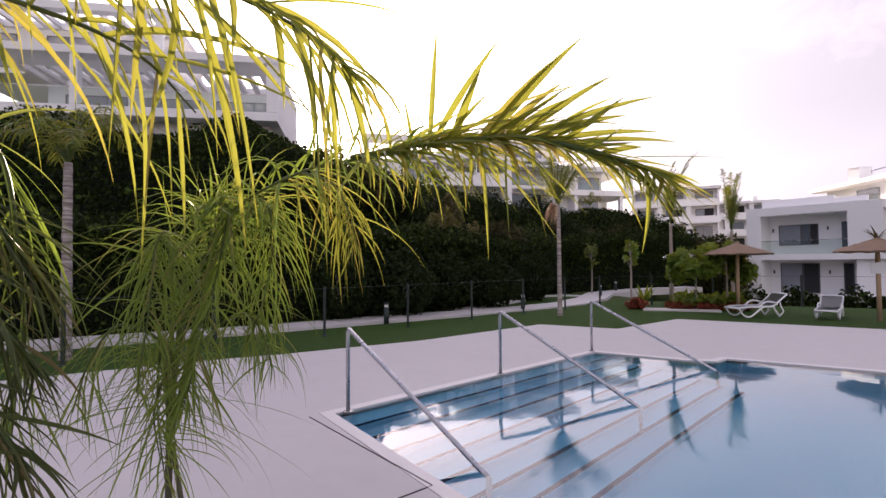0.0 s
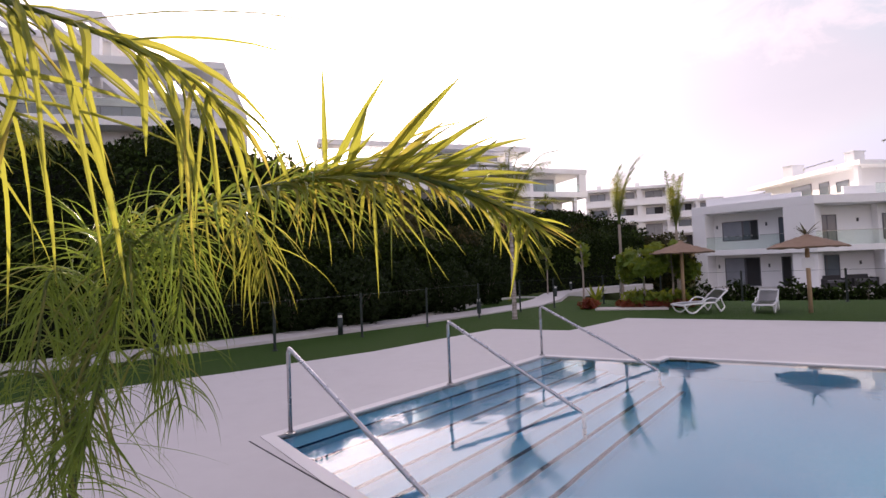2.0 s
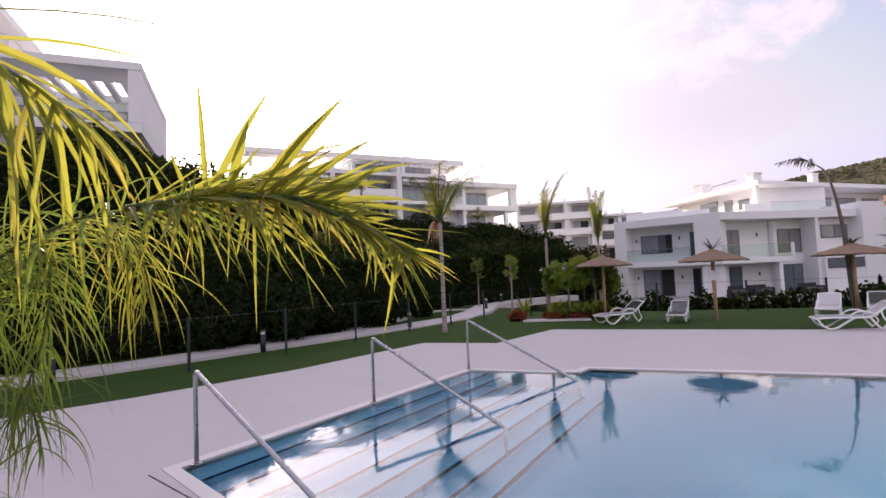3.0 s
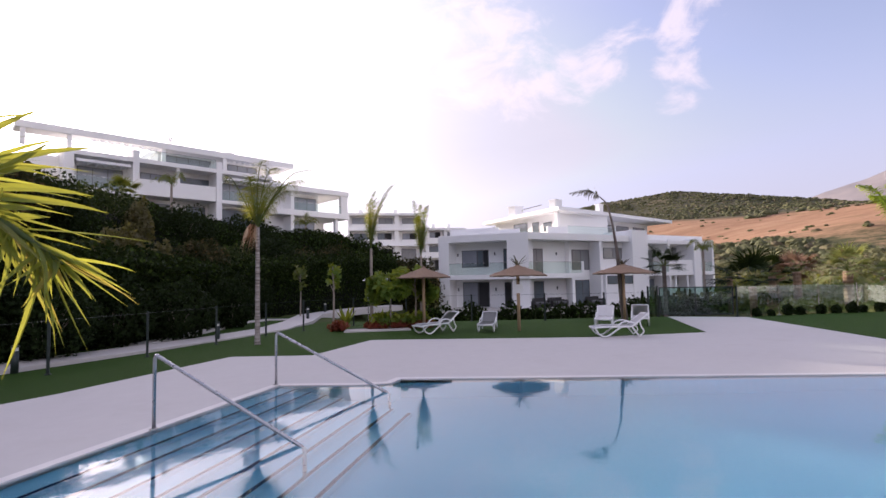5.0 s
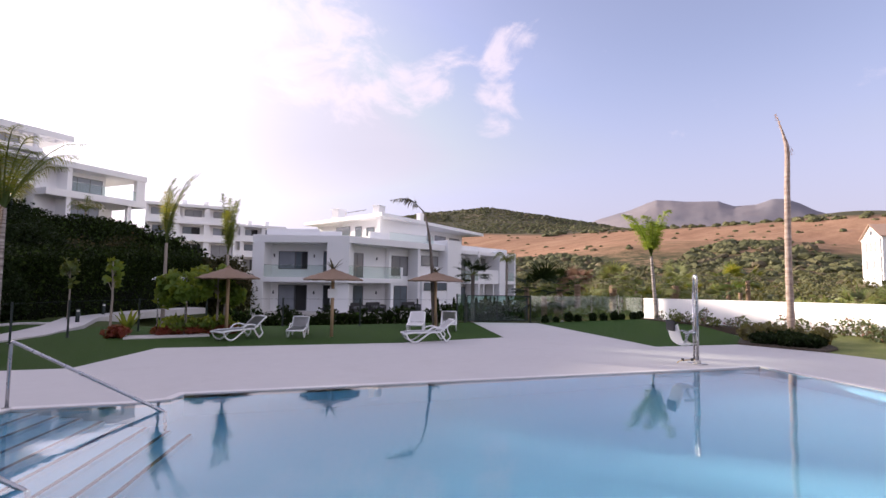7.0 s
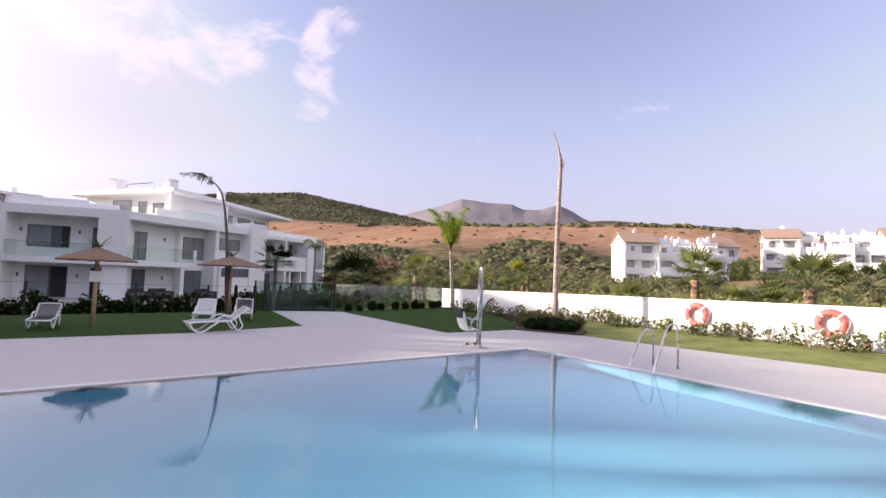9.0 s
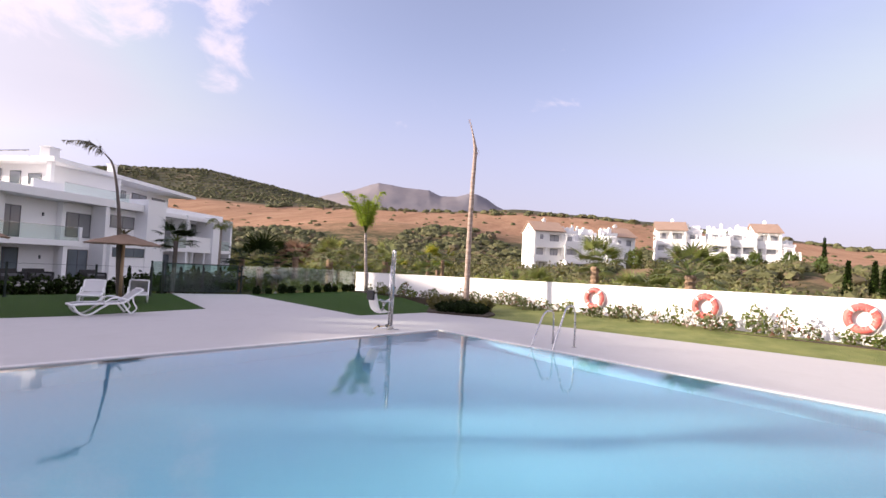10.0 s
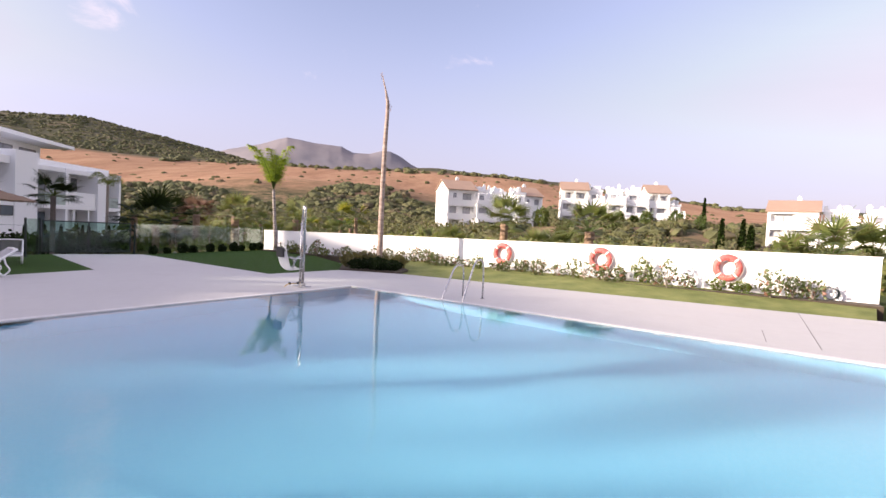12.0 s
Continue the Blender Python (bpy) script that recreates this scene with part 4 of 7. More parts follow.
def build_terraces():
    b = thing("apartment_block", pose(-9.2, 49.2, 4.0), "long white terraced apartment block above the planted bank", "apartment building", "apartment blocks")
    m = placed((-9.2, 49.2), (18.9, 6.5))

    def solid(parent, name, mm, *items, mat_=None, bevel=0.012):
        return fixed(part(name, blocks(*items, bevel=bevel), mat_ or WHITE, parent), mm)

    # body, floors and the white balcony fronts
    solid(b, "wall", m, (-2.6, 17.6, 2.0, 12.0, 3.5, 12.6), bevel=0)
    solid(b, "wall", m, (7.2, 17.4, 2.6, 10.0, 12.9, 14.27), bevel=0)
    solid(b, "slab", m, (-0.4, 17.6, 0.0, 4.2, 12.57, 12.96))
    for a, c in ((0.32, 4.52), (12.29, 17.6)):
        solid(b, "slab", m, (a, c, 0.0, 1.99, 9.6, 9.95))
    solid(b, "parapet", m, (5.06, 11.70, 0.06, 0.24, 9.72, 11.15))
    solid(b, "slab", m, (5.06, 11.70, 0.25, 1.99, 9.72, 10.0))
    solid(b, "slab", m, (0.32, 17.6, 0.05, 1.99, 6.75, 7.15))
    for a, c, z0, z1 in ((-0.42, 0.30, 3.5, 12.56), (4.53, 5.04, 3.5, 13.65), (11.72, 12.27, 3.5, 13.62), (17.3, 17.8, 3.5, 12.56)):
        solid(b, "pier", m, (a, c, -0.06, 1.99, z0, z1))
    solid(b, "pier", m, (8.2, 8.5, 0.3, 0.6, 10.0, 12.57))
    # oversailing roof with an open slatted edge
    solid(b, "roof", m, (7.0, 20.3, 2.6, 10.0, 14.27, 14.80))
    solid(b, "roof", m, (-3.4, 6.99, 2.6, 2.8, 14.50, 14.72))
    solid(b, "roof", m, (-3.4, 20.3, 0.5, 1.0, 14.27, 14.83))
    for a, c in ((-3.4, 1.7), (7.2, 13.7), (19.8, 20.3)):
        solid(b, "roof", m, (a, c, 1.01, 2.59, 14.30, 14.79))
    for a, c, n in ((1.7, 7.2, 9), (13.7, 19.8, 11)):
        for i in range(1, n):
            x = a + (c - a) * i / n
            solid(b, "beam", m, (x - 0.09, x + 0.09, 1.01, 2.59, 14.44, 14.76), bevel=0)
    for x in (-3.1, -0.1, 7.0, 12.6, 17.2):
        solid(b, "pier", m, (x, x + 0.33, 0.6, 0.93, 12.96, 14.27))
    # low pergolas over the first-floor terraces
    for a, c, n in ((0.45, 4.4, 6), (12.4, 17.2, 8)):
        solid(b, "beam", m, (a, c, 0.1, 0.26, 12.05, 12.3))
        for i in range(n):
            x = a + (c - a) * (i + 0.5) / n
            solid(b, "beam", m, (x - 0.07, x + 0.07, 0.27, 1.98, 12.08, 12.28), bevel=0)
    for a, c, z0, z1, y, n, pm in ((5.6, 8.1, 10.1, 12.1, 2.0, 3, PANE_SKY), (8.8, 12.0, 10.1, 12.1, 2.0, 3, PANE), (0.8, 4.2, 10.1, 12.0, 2.0, 3, PANE_SKY), (12.8, 16.9, 10.1, 12.0, 2.0, 4, PANE_SKY), (7.8, 12.1, 13.05, 14.2, 2.6, 4, PANE_SKY), (13.8, 17.0, 13.05, 14.2, 2.6, 3, PANE_SKY), (5.8, 8.2, 7.2, 9.3, 2.0, 2, PANE_LIGHT), (9.6, 11.4, 7.2, 9.3, 2.0, 2, PANE), (12.8, 16.6, 7.2, 9.3, 2.0, 3, PANE)):
        window_unit(b, m, a, c, z0, z1, y, n, pm)
    balustrade(b, m, 5.06, 11.7, 0.08, 12.96, high=0.85)
    balustrade(b, m, 0.34, 4.5, 0.08, 9.95)
    balustrade(b, m, 12.3, 17.25, 0.08, 9.95)
    for x, y, w, z in ((8.3, 3.0, 0.3, 16.0), (14.0, 3.4, 0.9, 15.25), (12.7, 3.6, 0.5, 15.1)):
        solid(b, "chimney", m, (x, x + w, y, y + w, 15.7, z), (x - 0.05, x + w + 0.05, y - 0.05, y + w + 0.05, z, z + 0.1))
    # lower wing at the end, with an open corner terrace
    m2 = placed((10.9, 54.2), (5.1, 1.8))
    solid(b, "wall", m2, (-3.6, 2.3, 1.6, 9.0, 3.5, 11.4), bevel=0)
    solid(b, "roof", m2, (-3.6, 5.34, -0.1, 9.0, 11.39, 11.95))
    solid(b, "slab", m2, (-3.6, 5.36, -0.1, 6.0, 8.77, 9.37))
    solid(b, "pier", m2, (4.35, 5.25, 0.0, 0.5, 9.37, 11.39))
    solid(b, "pier", m2, (3.6, 4.0, 0.1, 0.5, 3.5, 8.77))
    solid(b, "pier", m2, (-1.95, -1.55, 0.0, 1.59, 3.5, 11.38))
    solid(b, "wall", m2, (2.31, 5.2, 5.0, 5.99, 3.5, 8.77))
    for a, c, z0, z1, n in ((-1.4, 2.0, 9.45, 11.0, 3), (-1.0, 1.8, 6.3, 8.4, 3)):
        window_unit(b, m2, a, c, z0, z1, 1.6, n, PANE_SKY)
    balustrade(b, m2, -1.5, 4.3, 0.0, 9.37, high=0.85)
    # the near block on the bank: a framed loggia under a slatted roof
    a = thing("apartment_block", pose(-12.4, 26.85, 4.0), "tall white apartment block with slatted terrace roof", "apartment building", "apartment blocks")
    m = placed((-12.4, 26.85), (14.7, 3.85))
    solid(a, "wall", m, (-14.6, -0.5, 1.2, 9.7, 3.0, 9.75), bevel=0)
    solid(a, "slab", m, (-14.6, 0.1, 0.0, 9.7, 9.76, 10.26))
    solid(a, "wall", m, (-0.5, 0.1, 0.0, 9.7, 10.27, 13.04))
    solid(a, "wall", m, (-14.6, -0.51, 5.6, 9.7, 10.27, 13.04), bevel=0)
    solid(a, "pier", m, (-10.6, -10.2, 0.0, 0.5, 10.27, 13.04))
    solid(a, "roof", m, (-14.8, 0.12, -0.03, 2.2, 13.05, 13.47))
    solid(a, "roof", m, (-14.8, 0.12, 5.5, 9.7, 13.05, 13.47))
    for x0, x1 in ((-0.5, 0.12), (-14.8, -14.3)):
        solid(a, "roof", m, (x0, x1, 2.21, 5.49, 13.06, 13.46))
    for i in range(16):
        x = -1.1 - 0.84 * i
        solid(a, "beam", m, (x - 0.17, x + 0.17, 2.21, 5.49, 13.08, 13.36), bevel=0)
    for x in (-13.6, -9.2, -4.6):
        window_unit(a, m, x, x + 3.6, 10.3, 12.5, 5.6, 3, PANE_SKY)
        window_unit(a, m, x + 0.3, x + 3.0, 6.6, 9.0, 1.2, 3, PANE_SKY)
    balustrade(a, m, -14.2, -0.55, 0.06, 10.26)
    up = placed((-31.7, 24.25), (14.7, 3.85))
    solid(a, "wall", up, (0, 12.2, 2.5, 9.0, 13.47, 16.29), bevel=0)
    for piece in ((-0.5, 12.8, -0.5, 0.1, 16.3, 16.75), (-0.5, 12.8, 2.4, 9.2, 16.3, 16.75), (-0.5, 0.3, 0.11, 2.39, 16.3, 16.75), (11.9, 12.8, 0.11, 2.39, 16.3, 16.75)):
        solid(a, "roof", up, piece)
    for i in range(14):
        solid(a, "beam", up, (0.9 + 0.8 * i, 1.1 + 0.8 * i, 0.11, 2.39, 16.38, 16.66), bevel=0)
    for x in (0.0, 12.2):
        solid(a, "pier", up, (x, x + 0.4, -0.3, 0.1, 12.0, 16.3))
    for x in (1.0, 5.0, 9.0):
        window_unit(a, up, x, x + 2.4, 13.8, 15.9, 2.5, 2, PANE_SKY)
    # the far terraces further along the slope
    for i, (x, y, z, L, ang) in enumerate(((26.0, 92.0, 14.6, 14.0, -0.3), (40.0, 96.0, 12.6, 12.0, -0.25), (54.0, 104.0, 10.0, 10.0, -0.3))):
        c = thing("apartment_block", pose(x, y, 0), "white terraced apartments further along the slope", "apartment building", "far terraces")
        m = placed((x, y), (math.cos(ang), math.sin(ang)))
        terrace(c, m, L, 9.0, [z - 9.0, z - 6.0, z - 3.0], z, [(0.4, L * 0.3), (L * 0.36, L * 0.63), (L * 0.69, L - 0.4)], 30 + i)
        for k in range(3):
            fixed(part("chimney", blocks((2 + 3.4 * k, 2.8 + 3.4 * k, 3.0, 3.8, z - 0.1, z + 1.1)), WHITE, c), m)


build_terraces()


def gable(parent, m, x0, x1, y0, y1, z, rise):
    """A tiled roof with its ridge along x: two sloping slabs with eaves, a ridge row, and white gable walls."""
    ym, ov, th = (y0 + y1) / 2, 0.35, 0.16
    for s in (-1, 1):
        ye = (y0 - ov) if s < 0 else (y1 + ov)
        ze = z - rise * ov / (ym - y0)
        bm = bmesh.new()
        v = [bm.verts.new(p) for x in (x0 - ov, x1 + ov) for p in ((x, ye, ze), (x, ym, z + rise), (x, ym, z + rise + th), (x, ye, ze + th))]
        for q in ((0, 1, 2, 3), (7, 6, 5, 4), (0, 4, 5, 1), (1, 5, 6, 2), (2, 6, 7, 3), (3, 7, 4, 0)):
            bm.faces.new([v[i] for i in q])
        bmesh.ops.recalc_face_normals(bm, faces=bm.faces)
        slope = fixed(part("roof", bm, ROOFTILE, parent, "terracotta tile roof"), m)
        # rows of cover tiles down the slope
        n = int((x1 - x0) / 0.45)
        bm = bmesh.new()
        for i in range(n):
            x = x0 + (i + 0.5) * (x1 - x0) / n
            tube(bm, [(x, ye, ze + th), (x, ym, z + rise + th)], 0.085, 5, False)
        fixed(part("tile_rows", bm, ROOFTILE, slope), m)["kind"] = "stuff"
    bm = bmesh.new()
    v = [bm.verts.new(p) for x in (x0, x1) for p in ((x, y0, z - 0.02), (x, y1, z - 0.02), (x, ym, z + rise - 0.01))]
    for q in ((0, 2, 1), (3, 4, 5), (0, 1, 4, 3), (1, 2, 5, 4), (2, 0, 3, 5)):
        bm.faces.new([v[i] for i in q])
    bmesh.ops.recalc_face_normals(bm, faces=bm.faces)
    fixed(part("wall", bm, WHITE_FAR, parent), m)


def village_block(origin, along, units, seed, base, floor=2.8):
    """Andalusian apartments: gabled and flat-topped units side by side, with loggias, set-back top floors and chimneys."""
    rnd = random.Random(seed)
    t = thing("apartment_block", pose(origin[0], origin[1], base), "stepped white village-style apartments with terracotta roofs and chimneys", "apartment building", "village blocks")
    m = placed(origin, along)
    x0 = 0.0

    def storey(a, b, y, z, opens, deep=1.0):
        """One storey's front: balcony parapet, uneven bays between piers, a set-back wall with windows."""
        fixed(part("slab", blocks((a, b, y, y + deep, z - 0.28, z)), WHITE_FAR, t), m)
        fixed(part("parapet", blocks((a, b, y, y + 0.16, z, z + rnd.choice((0.75, 0.9, 1.0)))), WHITE_FAR, t), m)
        edges = [a + (b - a) * (i / opens + (rnd.uniform(-0.12, 0.12) if 0 < i < opens else 0)) for i in range(opens + 1)]
        for i, e in enumerate(edges):
            lo, hi = (e, e + 0.4) if i == 0 else ((e - 0.4, e) if i == opens else (e - 0.2, e + 0.2))
            fixed(part("pier", blocks((lo, hi, y + 0.004, y + 0.42, z + 0.7, z + floor - 0.55)), WHITE_FAR, t), m)
        drop = rnd.choice((0.55, 0.7, 0.5))
        fixed(part("wall", blocks((a, b, y, y + 0.42, z + floor - drop, z + floor - 0.28)), WHITE_FAR, t), m)
        for e0, e1 in zip(edges, edges[1:]):
            w = e1 - e0
            if rnd.random() < 0.2:
                fixed(part("wall", blocks((e0 + 0.2, e1 - 0.2, y + 0.008, y + 0.4, z + 0.6, z + floor - drop)), WHITE_FAR, t), m)
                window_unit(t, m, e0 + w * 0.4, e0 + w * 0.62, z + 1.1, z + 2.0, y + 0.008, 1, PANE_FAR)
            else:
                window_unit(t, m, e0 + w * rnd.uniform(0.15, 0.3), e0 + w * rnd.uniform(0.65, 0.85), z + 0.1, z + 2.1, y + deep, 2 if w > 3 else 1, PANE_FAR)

    def chimney(cx, cy, z, h, w=0.6):
        fixed(part("chimney", blocks((cx, cx + w, cy, cy + w, z - 0.2, z + h), (cx - 0.08, cx + w + 0.08, cy - 0.08, cy + w + 0.08, z + h, z + h + 0.12), (cx + 0.12, cx + w - 0.12, cy + 0.12, cy + w - 0.12, z + h + 0.12, z + h + 0.45)), WHITE_FAR, t), m)

    for kind, w, floors, dy in units:
        a, b = x0, x0 + w
        h = base + floor * floors
        if kind == "gable":
            fixed(part("wall", blocks((a, b - 0.02, dy + 1.0, dy + 9.0, base - 4, h)), WHITE_FAR, t), m)
            for f in range(int(floors)):
                storey(a, b - 0.02, dy, base + floor * f, 2)
            fixed(part("wall", blocks((a, b - 0.02, dy, dy + 1.0, h - 0.28, h)), WHITE_FAR, t), m)
            # end wall under the gable: a columned loggia at the top, slots below, an open triangle in the peak
            end = m @ Matrix.Translation((a, dy, 0)) @ Matrix.Rotation(-math.pi / 2, 4, "Z")
            for f in range(int(floors)):
                for k in range(3 if f == int(floors) - 1 else 2):
                    x = -7.4 + (2.0 if f == int(floors) - 1 else 3.0) * k
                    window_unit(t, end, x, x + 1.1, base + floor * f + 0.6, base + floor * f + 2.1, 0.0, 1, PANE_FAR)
            window_unit(t, end, -5.0, -4.0, h + 0.45, h + 1.15, 0.0, 1, PANE)
            fixed(part("cornice", blocks((-9.2, 0.2, -0.14, 0.0, h - 0.2, h - 0.02)), WHITE_FAR, t), end)
            gable(t, m, a, b - 0.02, dy, dy + 9.0, h, 2.1)
            chimney(a + w * 0.55, dy + 5.6, h + 1.0, 1.7)
        else:
            fixed(part("wall", blocks((a, b - 0.02, dy + 1.0, dy + 10.0, base - 4, base + floor * (floors - 1))), WHITE_FAR, t), m)
            for f in range(int(floors) - 1):
                # each lower floor steps further out, with a white side wall
                out = 0.9 * (int(floors) - 2 - f)
                storey(a, b - 0.02, dy - out, base + floor * f, 2 if w > 5 else 1, 1.0 + out)
                if out:
                    fixed(part("wall", blocks((a + 0.01, a + 0.25, dy - out + 0.43, dy + 0.99, base + floor * f, base + floor * (f + 1) - 0.29)), WHITE_FAR, t), m)
            z = base + floor * (floors - 1)
            fixed(part("slab", blocks((a, b - 0.02, dy, dy + 3.2, z - 0.28, z + 0.004)), WHITE_FAR, t), m)
            fixed(part("parapet", blocks((a, b - 0.02, dy, dy + 0.16, z + 0.004, z + 0.9)), WHITE_FAR, t), m)
            inset = rnd.uniform(0.3, 1.0)
            fixed(part("wall", blocks((a + inset, b - 0.3, dy + 3.0, dy + 9.6, z, h)), WHITE_FAR, t), m)
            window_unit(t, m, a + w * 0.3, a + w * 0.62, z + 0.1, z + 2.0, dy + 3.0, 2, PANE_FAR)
            fixed(part("parapet", blocks((a + inset - 0.1, b - 0.2, dy + 2.9, dy + 3.1, h, h + 0.5)), WHITE_FAR, t), m)
            fixed(part("stair_turret", blocks((a + w * 0.5, a + w * 0.5 + 1.6, dy + 6.0, dy + 8.0, h, h + rnd.uniform(0.9, 1.7))), WHITE_FAR, t), m)
            for k in range(3):
                chimney(a + w * (0.12 + 0.3 * k) + rnd.uniform(-0.2, 0.2), dy + rnd.uniform(3.4, 5.6), h, rnd.uniform(0.5, 1.5), rnd.uniform(0.45, 0.75))
            # low walls and a small pergola on the roof terrace
            fixed(part("wall", blocks((a + w * 0.68, b - 0.05, dy + 0.17, dy + 2.99, z + 0.005, z + rnd.uniform(1.0, 1.9))), WHITE_FAR, t), m)
            for k in range(5):
                x = a + 0.3 + w * 0.12 * k
                fixed(part("beam", blocks((x, x + 0.12, dy + 0.3, dy + 2.99, z + 2.25, z + 2.4)), WHITE_FAR, t), m)
            for x in (a + 0.3, a + w * 0.5):
                fixed(part("pier", blocks((x, x + 0.25, dy + 0.3, dy + 0.55, z + 0.005, z + 2.25)), WHITE_FAR, t), m)
        x0 = b


def village(az0, az1, r, base_el, shares, seed, r1):
    p, q = away(az0, 0, r), away(az1, 0, r1)
    d = q - p
    whole = sum(u[1] for u in shares)
    village_block((p.x, p.y), (d.x, d.y), [(k, w * d.length / whole, f, dy) for k, w, f, dy in shares], seed, 1.5 + r * math.tan(radians(base_el)))


village(88.0, 99.4, 102, 0.0, [("gable", 7.5, 3, 0.0), ("flat", 5.0, 3, -0.8), ("flat", 5.5, 3, 0.4), ("flat", 4.5, 3, -1.5), ("gable", 6.0, 3, 3.5)], 71, 111)
village(100.6, 113.0, 122, 1.2, [("gable", 7.0, 3, 0.0), ("flat", 4.5, 3, 0.5), ("flat", 5.0, 3, -1.6), ("flat", 6.0, 3, -0.4), ("gable", 5.5, 3, 0.6), ("flat", 3.6, 2, -1.0)], 72, 127)
village(120.2, 133.0, 112, -0.9, [("gable", 8.0, 3, 0.0), ("flat", 6.0, 3, 0.6), ("flat", 6.0, 3, -1.0), ("flat", 6.0, 3, 0.4)], 73, 113)

# ---- planting ----


def cards(centres, sizes, rnd, tilt=1.0, aspect=1.6):
    """Leaves as small folded quads at the given places, turned at random. Returns vertices and faces."""
    n = len(centres)
    c = np.asarray(centres, float)
    s = np.asarray(sizes, float).reshape(-1, 1)
    a = rnd.normal(size=(n, 3))
    a[:, 2] *= tilt
    a /= np.linalg.norm(a, axis=1, keepdims=True)
    b = rnd.normal(size=(n, 3))
    b -= a * (a * b).sum(1, keepdims=True)
    b /= np.linalg.norm(b, axis=1, keepdims=True)
    nrm = np.cross(a, b)
    p = np.stack([c - a * s * aspect, c + b * s - nrm * s * 0.25, c + a * s * aspect, c - b * s - nrm * s * 0.25], 1).reshape(-1, 3)
    return p.tolist(), (np.arange(n * 4).reshape(-1, 4)).tolist()


def clump_points(rnd, centre, radii, n, shell=0.55):
    """Points in an uneven ellipsoid, denser towards its skin."""
    v = rnd.normal(size=(n, 3))
    v /= np.linalg.norm(v, axis=1, keepdims=True)
    r = shell + (1 - shell) * rnd.random((n, 1)) ** 0.7
    wob = 1 + 0.25 * np.sin(v[:, :1] * 5 + centre[0] * 3) * np.cos(v[:, 1:2] * 6 + centre[1] * 2)
    return np.asarray(centre) + v * r * wob * np.asarray(radii)


def foliage(name, pts, size, mat_, parent=None, seed=1, aspect=1.6, tilt=1.0):
    rnd = np.random.default_rng(seed)
    sizes = size * (0.6 + 0.8 * rnd.random(len(pts)))
    v, f = cards(pts, sizes, rnd, tilt, aspect)
    return raw(name, v, f, mat_, parent)


def along_hedge(s):
    """The place s metres along the hedge line and the way up the bank there."""
    for (x0, y0), (x1, y1) in zip(HEDGE_LINE, HEDGE_LINE[1:]):
        L = math.hypot(x1 - x0, y1 - y0)
        if s <= L:
            u = Vector(((x1 - x0) / L, (y1 - y0) / L))
            return Vector((x0, y0)) + u * s, Vector((-u.y, u.x))
        s -= L
    return Vector(HEDGE_LINE[-1]), Vector((-1, 0))


HEDGE_LENGTH = sum(math.hypot(b[0] - a[0], b[1] - a[1]) for a, b in zip(HEDGE_LINE, HEDGE_LINE[1:]))


# extra height of the shrubs up the bank, in metres by azimuth
BANK_LIFT = [(-180, 0.5), (-33, 0.5), (-26, 0.3), (-20, -0.4), (-14, 0.0), (-8, 0.4), (-3, 0.55), (4, 0.5), (9, 0.3), (10.5, 0.5), (12.5, 1.5), (16, 1.9), (19, 1.5), (22, 0.9), (27, 0.3), (32, 0.0), (180, 0.0)]


def bank_cover(x, y):
    """How high the shrubs stand over the ground at a place on the bank."""
    d = beyond_hedge(x, y)
    az = math.degrees(math.atan2(x, y))
    w = noise.noise(Vector((x * 0.35, y * 0.35, 7.0)))
    w2 = noise.noise(Vector((x * 0.11, y * 0.11, 2.0)))
    if d < 0.25:
        return 0.0
    front = 2.45 + 0.10 * w + 0.75 * smooth01(0.0, 12.0, x)
    if d < 2.4:
        return front * smooth01(0.1, 0.5, d)
    tall = 1.2 + 1.0 * w + 1.0 * w2
    # tall trees stand before the left-hand block
    trees = 1.6 * smooth01(-7, -14, az) + 1.3 * smooth01(-17, -23, az) - 1.4 * smooth01(-27, -36, az)
    trees += 1.15 * smooth01(24, 14, az) * (1 - smooth01(7, 2, az)) + 0.55 * smooth01(7, 2, az) + 0.75 * smooth01(1, -6, az) * (1 - smooth01(-18, -22, az))
    tall += trees * smooth01(2.4, 6.0, d) * (1 - smooth01(14, 20, d))
    tall += lerp_table(az, BANK_LIFT) * smooth01(4.5, 8.0, d) * (1 - smooth01(19, 24, d))
    return max(0.25, front * (1 - smooth01(2.2, 3.4, d)) + tall * smooth01(2.2, 4.5, d))


